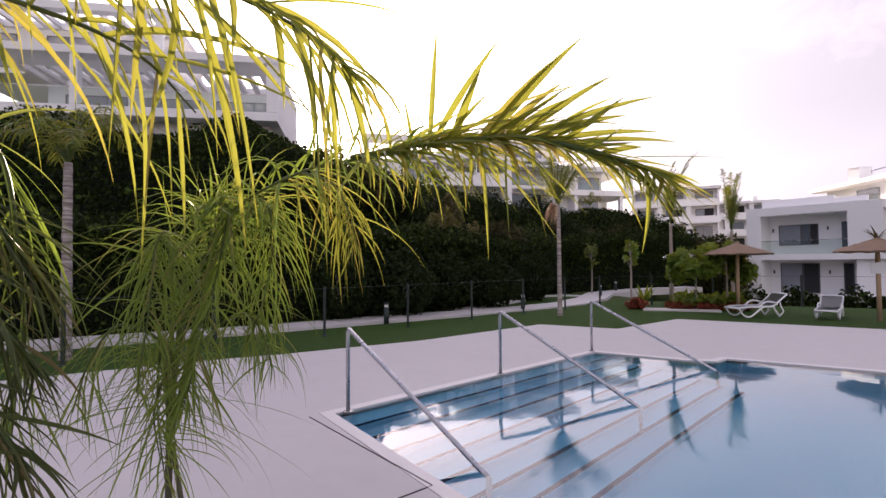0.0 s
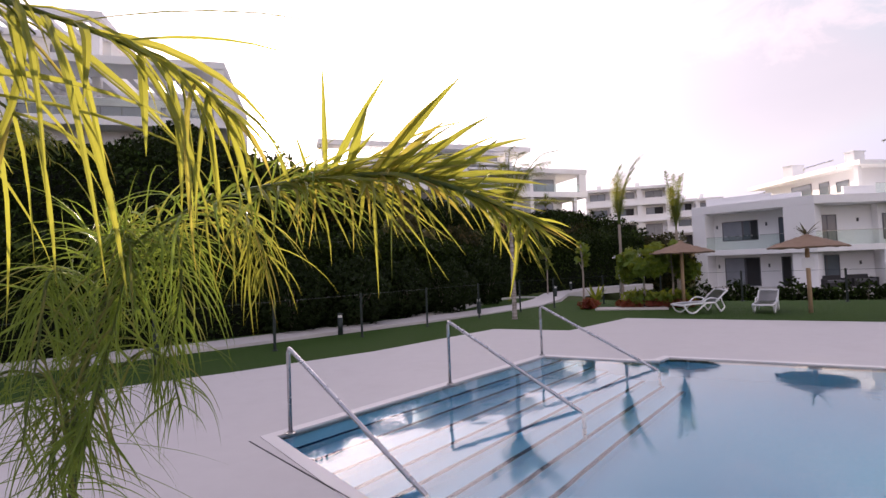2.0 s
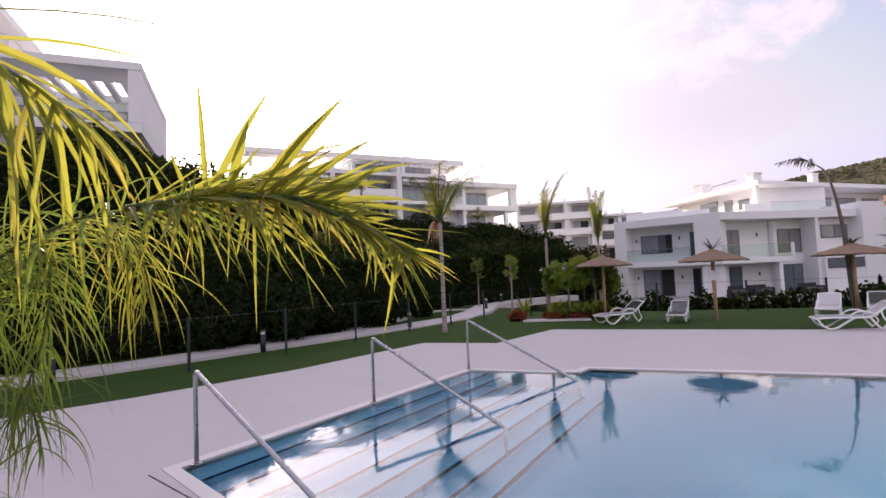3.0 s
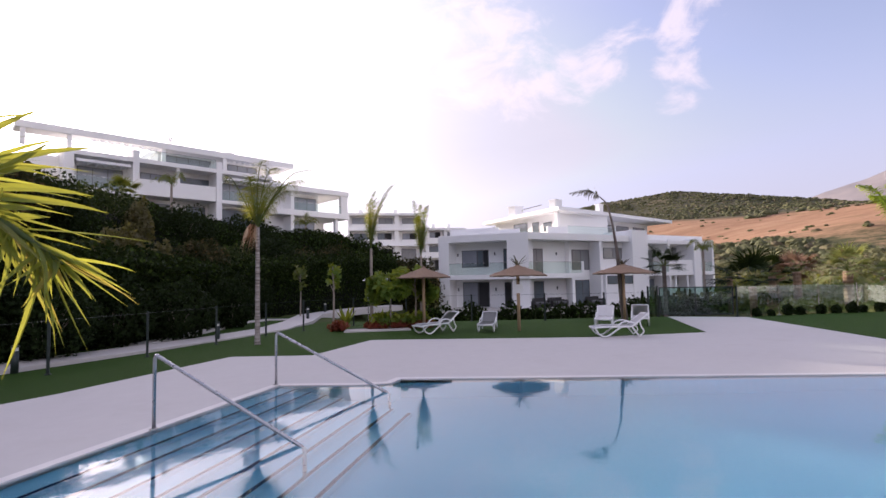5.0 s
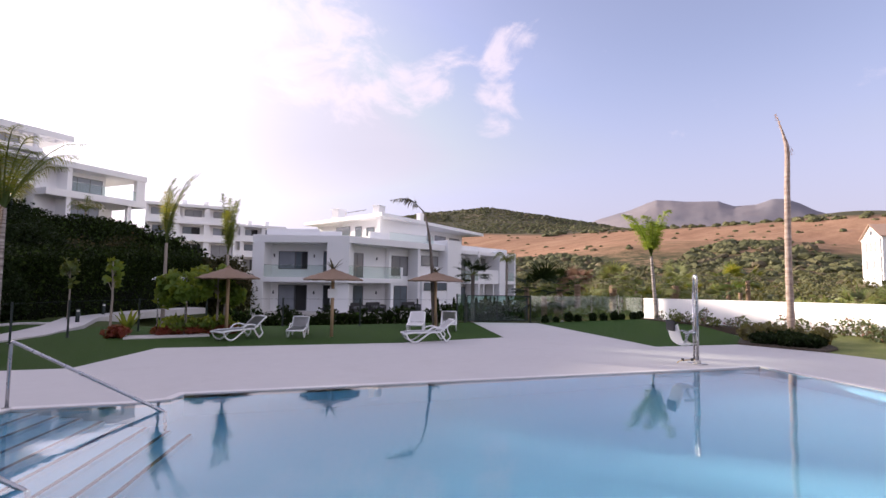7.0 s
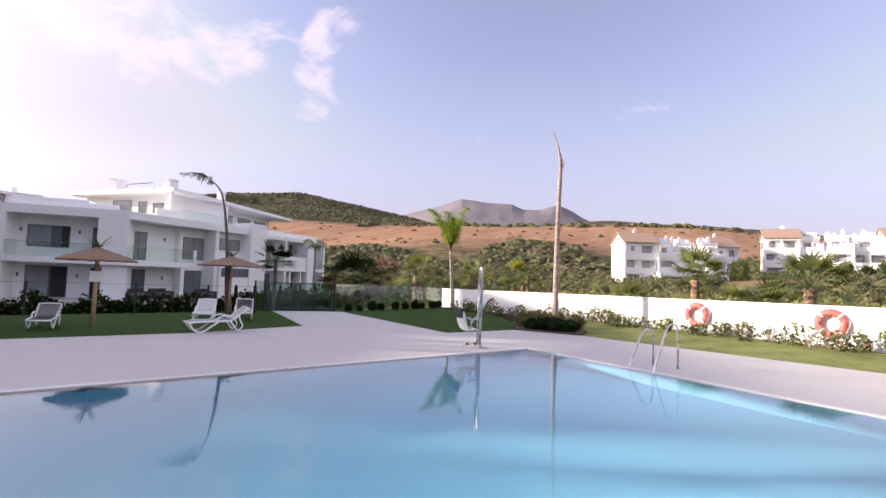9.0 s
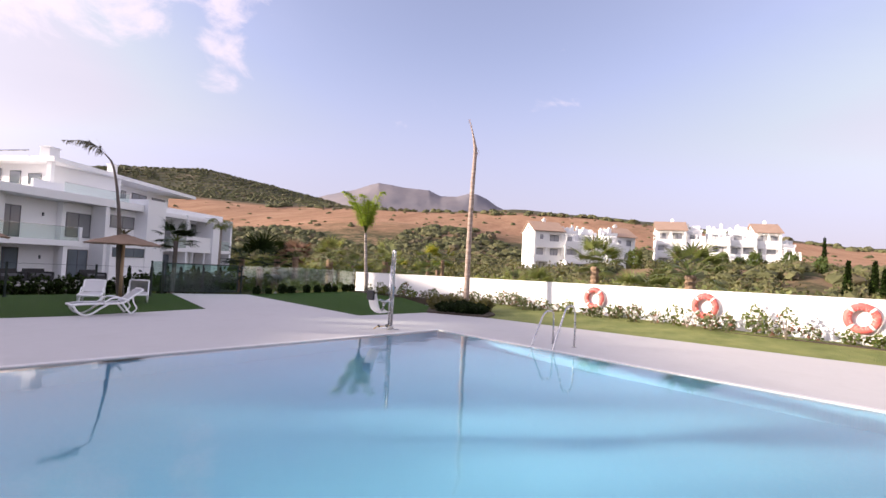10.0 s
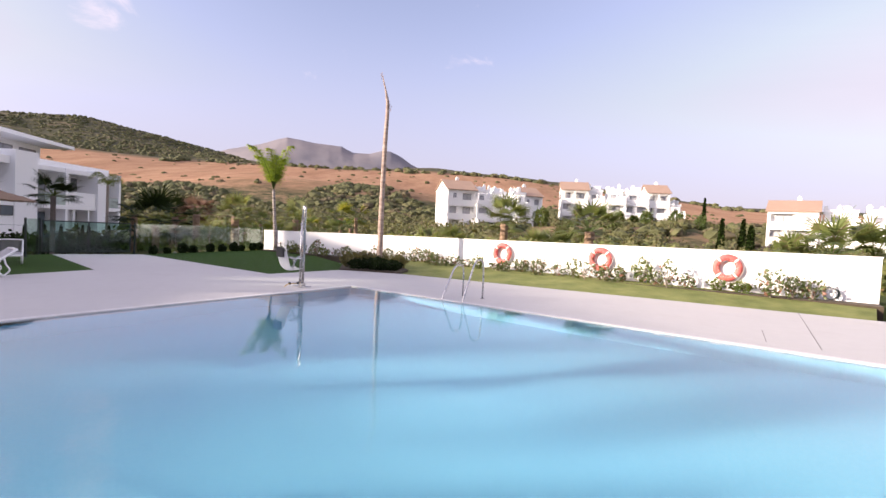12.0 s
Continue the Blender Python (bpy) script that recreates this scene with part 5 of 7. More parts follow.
def build_hedge():
    rnd = np.random.default_rng(5)
    # the shade inside hedge and shrubs, painted as a lumpy near-black sheet
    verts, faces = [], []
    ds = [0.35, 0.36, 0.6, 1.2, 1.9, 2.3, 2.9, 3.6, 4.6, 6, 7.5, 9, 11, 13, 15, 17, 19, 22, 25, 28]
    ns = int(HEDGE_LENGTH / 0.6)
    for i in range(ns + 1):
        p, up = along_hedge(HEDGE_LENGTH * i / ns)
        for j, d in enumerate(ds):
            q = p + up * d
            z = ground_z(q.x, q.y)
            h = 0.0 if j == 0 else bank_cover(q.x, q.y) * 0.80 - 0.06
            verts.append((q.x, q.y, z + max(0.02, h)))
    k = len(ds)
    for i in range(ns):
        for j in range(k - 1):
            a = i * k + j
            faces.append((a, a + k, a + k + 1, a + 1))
    core_mat = plain("inner_shade", (0.006, 0.008, 0.004), 0.95, grain=14, spread=0.6, bump=1.0, blotch=2, spec=0.1)
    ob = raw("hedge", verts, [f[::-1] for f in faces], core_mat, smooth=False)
    tagged(ob, "tall dense dark green hedge and shrubs covering the bank", "hedge", kind="stuff")
    pts = []
    # leaves of the clipped front face
    n = 60000
    s = rnd.random(n) * HEDGE_LENGTH
    for si, hz, dd in zip(s, rnd.random(n), rnd.random(n)):
        p, up = along_hedge(si)
        d = 0.30 + dd * 0.25
        q = p + up * d
        pts.append((q.x, q.y, ground_z(q.x, q.y) + hz * (2.45 + 0.1 * math.sin(si * 1.7) + 0.75 * smooth01(0.0, 12.0, q.x))))
    # leaves over the top and up the bank
    n = 260000
    s, dd = rnd.random(n) * HEDGE_LENGTH, rnd.random(n) ** 1.35 * 27.5 + 0.3
    for si, d, w in zip(s, dd, rnd.random(n)):
        p, up = along_hedge(si)
        q = p + up * d
        pts.append((q.x, q.y, ground_z(q.x, q.y) + bank_cover(q.x, q.y) * (0.74 + 0.30 * w)))
    pts = np.array(pts)
    low = np.array([k < 60000 or beyond_hedge(p[0], p[1]) < 2.6 for k, p in enumerate(pts)])
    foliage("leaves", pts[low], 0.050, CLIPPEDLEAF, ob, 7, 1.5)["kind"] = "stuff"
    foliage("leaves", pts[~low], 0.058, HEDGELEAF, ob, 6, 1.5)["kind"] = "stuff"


build_hedge()


def blade(verts, faces, base, way, length, width, droop, nrm, segs=4, curl=0.0, fold=0.0):
    """One leaflet: a narrow strip that leaves base along way and bends down under its weight."""
    p, d = Vector(base), Vector(way).normalized()
    side = d.cross(Vector(nrm))
    if side.length < 1e-4:
        side = d.orthogonal()
    side.normalize()
    start = len(verts)
    step = length / segs
    for i in range(segs + 1):
        t = i / segs
        w = width * (0.55 + 0.9 * t if t < 0.3 else 0.82 * (1 - ((t - 0.3) / 0.7) ** 1.8) + 0.02)
        a, b = p - side * w / 2, p + side * w / 2
        if fold:
            c = p - side.cross(d).normalized() * w * fold
            verts.extend(((a.x, a.y, a.z), (c.x, c.y, c.z), (b.x, b.y, b.z)))
        else:
            verts.extend(((a.x, a.y, a.z), (b.x, b.y, b.z)))
        d = (d + Vector((curl * side.x, curl * side.y, -droop * step / max(0.05, length) * (0.5 + t)))).normalized()
        p = p + d * step
    for i in range(segs if fold else 0):
        k = start + 3 * i
        faces.extend(((k, k + 1, k + 4, k + 3), (k + 1, k + 2, k + 5, k + 4)))
    for i in range(0 if fold else segs):
        k = start + 2 * i
        faces.append((k, k + 1, k + 3, k + 2))


def spline(pts, n):
    """Points spaced along a smooth curve through the given ones (Catmull-Rom)."""
    P = [Vector(p) for p in pts]
    P = [P[0] * 2 - P[1]] + P + [P[-1] * 2 - P[-2]]
    out = []
    m = len(P) - 3
    for i in range(n):
        s = i / (n - 1) * m
        k = min(int(s), m - 1)
        t = s - k
        a, b, c, d = P[k : k + 4]
        out.append(0.5 * (2 * b + (c - a) * t + (2 * a - 5 * b + 4 * c - d) * t * t + (3 * b - a - 3 * c + d) * t ** 3))
    return out


def feather(path, pairs, leaf, width, droop, rnd, start=0.12, verts=None, faces=None, spread=0.9, lift=0.25, segs=4, sway=(0, 0, 0)):
    """The leaflets of a feather frond along its stalk."""
    verts, faces = ([], []) if verts is None else (verts, faces)
    pts = spline(path, pairs + 2)
    for i in range(1, pairs + 1):
        t = i / (pairs + 1)
        if t < start:
            continue
        p = pts[i]
        tan = (pts[i + 1] - pts[i - 1]).normalized()
        side = tan.cross(Vector((0, 0, 1)))
        side = side.normalized() if side.length > 0.05 else Vector((1, 0, 0))
        up = side.cross(tan)
        L = leaf * (0.55 + 0.6 * math.sin(math.pi * min(1.0, 0.15 + 0.85 * t) ** 0.8)) * (1.0 if t < 0.8 else 1.0 - 1.9 * (t - 0.8))
        for sgn in (-1, 1):
            way = side * sgn * spread * rnd.uniform(0.6, 1.2) + tan * rnd.uniform(0.35, 0.9) + up * rnd.uniform(-lift * 0.6, lift * 1.6) + Vector(sway)
            blade(verts, faces, p, way, L * rnd.uniform(0.75, 1.15), width * rnd.uniform(0.7, 1.2), droop * rnd.uniform(0.5, 1.4), up + side * rnd.uniform(-0.5, 0.5), segs, rnd.uniform(-0.05, 0.05))
    return verts, faces


def trunk_mesh(base, top, r0, r1, lean=(0, 0), rings=18, seed=1, knob=0.08):
    """A palm trunk with leaf-scar rings, bowed sideways by lean."""
    rnd = random.Random(seed)
    bm = bmesh.new()
    b, t = Vector(base), Vector(top)
    pts, rad = [], []
    n = rings * 2
    for i in range(n + 1):
        f = i / n
        p = b.lerp(t, f) + Vector((lean[0], lean[1], 0)) * math.sin(math.pi * f)
        pts.append(p)
        flare = 1 + 0.35 * max(0, 1 - f * 9)
        rad.append((r0 + (r1 - r0) * f) * flare * (1 + (knob if i % 2 else -knob * 0.4) * rnd.uniform(0.5, 1.3)))
    return tube(bm, pts, rad, 10)


def feather_palm(base, height, spread, fronds, label, seed, r=0.12, lean=(0, 0), up=0.9, leaf=0.45, droop=1.3, bend=(0, 0), erect=0.0, mat_=None, group="palm trees", bark=None, skirt=0, tip_lean=(0, 0), pairs=26, blade_w=0.03):
    """A feather palm: ringed trunk, a crown of arching fronds, and a skirt of dead ones."""
    rnd = random.Random(seed)
    t = thing("palm_tree", pose(*base), label, "palm tree", group)
    top = Vector((tip_lean[0], tip_lean[1], height))
    part("trunk", trunk_mesh((0, 0, -0.15), top, r, r * 0.68, lean, max(10, int(height * 4)), seed), bark or BARK, t, smooth=True)
    verts, faces = [], []
    stalks = bmesh.new()
    for i in range(fronds):
        a = 2 * math.pi * (i + rnd.uniform(-0.3, 0.3)) / fronds
        out = Vector((math.cos(a), math.sin(a), 0))
        L = spread * rnd.uniform(0.8, 1.15)
        rise = up * rnd.uniform(0.5, 1.25)
        wind = Vector((bend[0], bend[1], 0))
        path = [top, top + out * L * 0.22 + wind * 0.1 + Vector((0, 0, L * 0.42 * rise)), top + out * L * 0.58 + wind * 0.4 + Vector((0, 0, L * 0.60 * rise)), top + out * L * 0.92 + wind * 0.9 + Vector((0, 0, L * ((0.50 + 0.16 * smooth01(1.5, 2.5, up)) * rise - 0.22)))]
        if erect:
            h = L * rnd.uniform(0.9, 1.35)
            o = out * erect * rnd.uniform(0.4, 1.1) * L
            path = [top, top + o * 0.30 + wind * 0.06 + Vector((0, 0, h * 0.42)), top + o * 0.68 + wind * 0.35 + Vector((0, 0, h * 0.80)), top + o + wind * 0.8 + Vector((0, 0, h * (1.08 - 0.25 * erect)))]
        tube(stalks, spline(path, 8), [0.022, 0.02, 0.018, 0.015, 0.012, 0.009, 0.007, 0.004], 5)
        feather(path, pairs, leaf, blade_w, droop, rnd, 0.15, verts, faces, segs=3)
    crown = raw("crown", verts, faces, mat_ or PALMLEAF, t)
    part("stalk", stalks, SHRUBLEAF, crown)
    if skirt:
        verts, faces = [], []
        for i in range(110):
            a = rnd.uniform(0, 2 * math.pi)
            b = top + Vector((math.cos(a) * 0.09 - 0.10, math.sin(a) * 0.08, rnd.uniform(-0.12, 0.10)))
            blade(verts, faces, b, (math.cos(a) * 0.35 - 0.35, math.sin(a) * 0.4, -0.5), rnd.uniform(0.3, 0.75), 0.022, 2.5, (1, 0.3, 0.2), 4)
        raw("dead_fronds", verts, faces, DRYLEAF, t)["label"] = "hanging dry brown fronds"
    return t


def fan_palm(base, height, spread, fronds, label, seed, r=0.16, group="fan palms", mat_=None, bark=None, low=-0.5):
    """A fan palm: short rough trunk and stiff round leaves of many fingers."""
    rnd = random.Random(seed)
    t = thing("palm_tree", pose(*base), label, "palm tree", group)
    top = Vector((0, 0, height))
    part("trunk", trunk_mesh((0, 0, -0.2), top, r, r * 1.05, (0, 0), max(6, int(height * 5)), seed, 0.16), bark or BARK, t)
    verts, faces = [], []
    stalks = bmesh.new()
    for i in range(fronds):
        a = rnd.uniform(0, 2 * math.pi)
        e = rnd.uniform(low, 1.35)
        d = Vector((math.cos(a) * math.cos(e), math.sin(a) * math.cos(e), math.sin(e)))
        L = spread * rnd.uniform(0.45, 0.62)
        c = top + d * L
        tube(stalks, [top, top.lerp(c, 0.5) + Vector((0, 0, 0.03)), c], [0.02, 0.014, 0.01], 4)
        side = d.cross(Vector((0, 0, 1)))
        side = side.normalized() if side.length > 0.1 else Vector((1, 0, 0))
        nrm = side.cross(d)
        for j in range(15):
            th = -1.75 + 3.5 * j / 14
            w = d * math.cos(th) + side * math.sin(th)
            blade(verts, faces, c, w, spread * 0.46 * (0.7 + 0.3 * math.cos(th)) * rnd.uniform(0.85, 1.1), spread * 0.05, 0.7, nrm, 3)
    crown = raw("crown", verts, faces, mat_ or PALMLEAF, t)
    part("stalk", stalks, SHRUBLEAF, crown)
    return t


SHRUBDARK = leafy("dark_shrub_leaf", (0.005, 0.010, 0.003), (0.020, 0.034, 0.009), 0.08, 0.6, 2.0, None, (0.12, 0.16, 0.03), 0.08)
DRYSHRUB = leafy("brownish_shrub", (0.05, 0.05, 0.025), (0.13, 0.11, 0.05), 0.2, 0.6, 2.0)
BANKGREEN = leafy("bank_green_leaf", (0.011, 0.021, 0.005), (0.042, 0.060, 0.014), 0.12, 0.55, 1.0, (0.09, 0.10, 0.03), (0.20, 0.24, 0.05), 0.1)
BANKOLIVE = leafy("bank_olive_leaf", (0.016, 0.019, 0.007), (0.050, 0.052, 0.018), 0.12, 0.6, 1.0, (0.10, 0.07, 0.03), (0.22, 0.20, 0.06), 0.1)
DRYDARK = leafy("dark_dry_leaf", (0.025, 0.022, 0.02), (0.06, 0.05, 0.04), 0.1, 0.7)
DRYBARK = plain("shaggy_palm_bark", (0.27, 0.18, 0.12), 0.95, grain=25, spread=0.4, bump=1.0, blotch=5)
DARKBARK = plain("dark_palm_bark", (0.13, 0.105, 0.09), 0.9, grain=45, spread=0.35, bump=0.9, blotch=6)


FANLEAF = leafy("fan_palm_leaf", (0.075, 0.105, 0.033), (0.21, 0.24, 0.075), 0.35, 0.45, 2.0, (0.17, 0.13, 0.07), (0.34, 0.38, 0.08))
BRIGHTFROND = leafy("yellow_green_frond", (0.09, 0.16, 0.015), (0.24, 0.34, 0.04), 0.45, 0.5, 3.0, None, (0.58, 0.64, 0.06))


def build_palms():
    feather_palm((1.55, 14.15, -0.05), 3.25, 1.35, 17, "slender young palm with mottled ringed trunk and brown skirt", 3, 0.075, up=2.5, leaf=0.40, droop=2.2, bend=(0.4, 0), erect=0.85, skirt=1, bark=MOTTLED, pairs=38, blade_w=0.018)
    feather_palm((6.05, 17.9, -0.05), 2.95, 1.85, 10, "wind-swept young palm with sparse upright fronds", 5, 0.07, up=2.9, leaf=0.24, droop=1.0, bend=(0.5, -0.1), erect=0.34, pairs=60, blade_w=0.018)
    feather_palm((8.0, 17.6, -0.05), 2.65, 1.5, 11, "young palm with upright sparse fronds beside a parasol", 8, 0.07, up=2.8, leaf=0.24, droop=1.0, bend=(0.15, 0), erect=0.32, pairs=60, blade_w=0.018)
    feather_palm((26.42, 9.38, 0.1), 3.1, 2.0, 15, "bright yellow-green young palm by the white wall", 11, 0.10, leaf=0.46, droop=2.0, erect=0.78, bend=(-0.1, 0.3), tip_lean=(-0.08, 0.2), pairs=70, blade_w=0.036, mat_=BRIGHTFROND, bark=MOTTLED)
    feather_palm((-7.5, 7.1, -0.05), 3.3, 1.2, 10, "young palm with pale trunk on the lawn strip", 14, 0.09, up=1.2, leaf=0.42, droop=1.8, bark=MOTTLED)
    feather_palm((-1.6, 42.5, ground_z(-1.6, 42.5)), 4.6, 1.4, 9, "slender palm before the terraces", 15, 0.11, up=1.1, leaf=0.5, droop=2.0)
    feather_palm((9.2, 46.5, ground_z(9.2, 46.5)), 4.2, 1.5, 11, "slender palm before the terraces", 16, 0.11, up=1.1, leaf=0.5, droop=2.0)
    feather_palm((38.3, 27.5, ground_z(38.3, 27.5)), 5.0, 1.4, 12, "slender palm close to the house wall", 17, 0.12, up=0.9, leaf=0.5, droop=2.2)
    fan_palm((-4.6, 41.0, ground_z(-4.6, 41.0) + 0.5), 2.6, 1.7, 26, "dark fan palm standing on the bank", 19, 0.13)
    fan_palm((20.60, 16.71, ground_z(20.60, 16.71)), 2.13 - ground_z(20.60, 16.71), 1.25, 24, "small dark fan palm in the house garden", 20, 0.09, mat_=SHRUBDARK, bark=DARKBARK)
    # dead palm leaning by the third parasol
    t = thing("palm_tree", pose(14.25, 13.2, -0.05), "bare leaning palm trunk with one dead hanging frond", "palm tree", "palm trees")
    pts = spline([(0, 0, -0.1), (-0.2, -0.05, 1.05), (-0.28, -0.02, 2.3), (-0.34, 0.02, 3.05), (-0.42, 0.09, 3.8), (-0.53, 0.19, 4.4), (-0.70, 0.34, 4.68)], 22)
    bm = tube(bmesh.new(), pts, [0.13 - 0.009 * i if i < 8 else max(0.018, 0.058 - 0.003 * (i - 8)) for i in range(22)], 9)
    part("trunk", bm, DARKBARK, t, smooth=True)
    rnd = random.Random(4)
    v, f = feather([(-0.66, 0.3, 4.62), (-0.85, 0.48, 4.86), (-1.1, 0.7, 4.98), (-1.5, 1.04, 4.9)], 60, 0.36, 0.035, 2.4, rnd, 0.05, spread=0.7)
    raw("dead_fronds", v, f, DRYDARK, t)
    v, f = feather([(-0.6, 0.25, 4.5), (-0.75, 0.38, 4.85), (-0.9, 0.5, 5.1)], 14, 0.06, 0.02, 0.5, rnd, 0.05)
    raw("bare_stalk", v, f, DRYLEAF, t)
    # tall dead palm trunk in the round bed
    t = thing("palm_tree", pose(19.27, 2.56, 0.0), "tall bare dead palm trunk in a planted bed", "palm tree", "palm trees")
    pts = spline([(0, 0, -0.1), (0.0, 0.02, 2.2), (0.02, 0.0, 4.6), (0.05, -0.03, 6.0), (0.03, 0.03, 6.5), (0.0, 0.2, 7.2)], 40)
    rr = [(0.115 - 0.0020 * i) * (1.04 if i % 2 else 0.97) if i < 31 else max(0.012, 0.045 - 0.0042 * (i - 31)) for i in range(40)]
    part("trunk", tube(bmesh.new(), pts, rr, 12), DRYTRUNK, t, smooth=True)
    v, f = feather([(0.10, -0.08, 5.9), (0.12, -0.1, 6.1), (0.1, -0.06, 6.3)], 10, 0.28, 0.025, 3.5, rnd, 0.05)
    raw("dead_fronds", v, f, DRYLEAF, t)
    v, f = feather([(0.0, 0.1, 6.75), (-0.05, 0.18, 7.1), (-0.1, 0.24, 7.3)], 12, 0.12, 0.02, 1.0, rnd, 0.05)
    raw("dead_tip", v, f, DRYLEAF, t)
    # fan palms beyond the wall
    for i, (az, r, z, hgt, sp) in enumerate(((94.2, 29.0, -1.6, 3.65, 2.0), (103.6, 25.0, -1.4, 3.2, 2.0), (100.3, 31.0, -1.9, 2.5, 1.8), (88.0, 34.0, -2.2, 2.6, 1.9), (125.2, 26.0, -1.5, 2.75, 2.1), (128.2, 27.0, -1.5, 2.8, 1.9), (122.2, 25.5, -1.5, 2.3, 1.6), (75.0, 40.0, -2.2, 2.9, 1.6), (98.0, 33.0, -2.0, 2.6, 1.8), (85.5, 38.0, -2.5, 2.6, 2.0))):
        p = away(az, 0, r)
        fan_palm((p.x + 0.4, p.y - 0.7, ground_z(p.x, p.y)), z - ground_z(p.x, p.y) + hgt, sp, 26, "fan palm with shaggy brown trunk behind the wall", 50 + i, 0.21, mat_=FANLEAF, bark=DRYBARK, low=-0.35)


build_palms()


def build_near_palms():
    """Two young palms beside the camera, whose fronds hang into the view."""
    eye = Vector(PATH[0][1])
    rnd = random.Random(12)

    def at(az, el, r):
        return eye + away(az, el, r)

    def palm(base, top, label):
        t = thing("palm_tree", pose(base.x, base.y, 0), label, "palm tree", "palm trees")
        part("trunk", trunk_mesh((0, 0, -0.05), (top.x - base.x, top.y - base.y, top.z), 0.022, 0.014, (0, 0), 14, 2), DARKSTEM, t)
        part("stem", trunk_mesh((0.05, 0.03, -0.05), (top.x - base.x + 0.01, top.y - base.y, top.z), 0.016, 0.010, (0.03, 0), 14, 5), DARKSTEM, t)

        def frond(path, pairs, leaf, width, rows, start=0.1, mat_=FRONDLEAF, taper=2.2):
            pts = [Vector(p) - Vector((base.x, base.y, 0)) for p in path]
            n = 30
            fr = part("frond", tube(bmesh.new(), spline(pts, n), [0.011 - 0.0003 * i for i in range(n)], 6), SHRUBLEAF, t, smooth=True)
            v, f = [], []
            line = spline(pts, pairs + 2)
            for i in range(1, pairs + 1):
                u = i / (pairs + 1)
                if u < start:
                    continue
                tan = (line[i + 1] - line[i - 1]).normalized()
                side = tan.cross(Vector((0, 0, 1)))
                side = side.normalized() if side.length > 0.1 else Vector((0.8, -0.6, 0))
                up = side.cross(tan)
                L = leaf * (0.6 + 0.5 * math.sin(math.pi * min(1.0, 0.1 + 0.9 * u))) * (1.0 if u < 0.85 else 1.0 - taper * (u - 0.85))
                for out, lift, fwd, droop in rows:
                    way = side * (out * rnd.uniform(0.4, 1.4) + rnd.uniform(-0.25, 0.25)) + up * (lift + rnd.uniform(-0.45, 0.45)) + tan * fwd * rnd.uniform(0.3, 1.6)
                    blade(v, f, line[i], way, L * rnd.uniform(0.5, 1.25), width * rnd.uniform(0.6, 1.3), droop * rnd.uniform(0.2, 1.5), up + side * rnd.uniform(-1.5, 1.5), 7, rnd.uniform(-0.12, 0.12), 0.3)
            raw("foliage", v, f, mat_, fr)["kind"] = "stuff"

        def spikes(items):
            """Single long leaflets that stand up from the stalk."""
            v, f = [], []
            for a, e, a1, e1, rr, w in items:
                root, end = at(a, e, rr), at(a1, e1, rr - 0.08)
                p = root - Vector((base.x, base.y, 0))
                way = end - root
                blade(v, f, p, way + Vector((0, 0, way.length * 0.10)), way.length * 1.02, w, 0.28, (eye - root).normalized() + Vector((rnd.uniform(-0.4, 0.4), 0, 0.3)), 7, 0.0, 0.2)
            raw("foliage", v, f, FRONDLEAF, t)["kind"] = "stuff"

        return frond, spikes

    HANG = ((-0.7, -0.1, 0.5, 2.6), (0.7, -0.1, 0.5, 2.6))
    LONG = ((-0.5, -0.1, 0.5, 3.2), (0.5, -0.1, 0.5, 3.2))
    FULL = ((-0.8, 0.1, 0.7, 2.0), (0.8, 0.1, 0.7, 2.0), (0.3, 0.5, 0.9, 1.6))
    SPRAY = ((-0.5, 0.45, 1.7, 0.4), (0.5, 0.1, 1.9, 0.7), (0.5, -0.3, 1.7, 1.2), (0.3, -0.5, 1.0, 1.7))
    RAKED = ((-0.15, 0.55, 1.3, 0.2),)
    AHEAD = ((-0.35, 0.1, 1.5, 0.5), (0.35, 0.0, 1.5, 0.6), (0.2, -0.3, 1.4, 1.0))
    stem = at(-33.2, -17.0, 2.9)
    f, spikes = palm(at(-33.2, 0, 2.9), stem, "young feather palm with long drooping sunlit fronds")
    f([stem, at(-32, -6, 2.85), at(-28.5, 4.5, 2.65), at(-21, 10.0, 2.25), at(-13, 12.0, 1.95), at(-6, 13.0, 1.76)], 40, 0.46, 0.014, FULL, 0.2, DIMGLOWFROND)
    tip = [at(-15, 12.0, 2.02), at(-9, 13.2, 1.83), at(-2, 14.0, 1.66), at(6, 13.9, 1.48), at(14, 11.4, 1.32), at(19.5, 8.9, 1.24)]
    f(tip[:4], 30, 0.40, 0.016, SPRAY, 0.0, FRONDLEAF, 1.0)
    f(tip[3:], 24, 0.20, 0.011, AHEAD, 0.0, FRONDLEAF, 4.0)
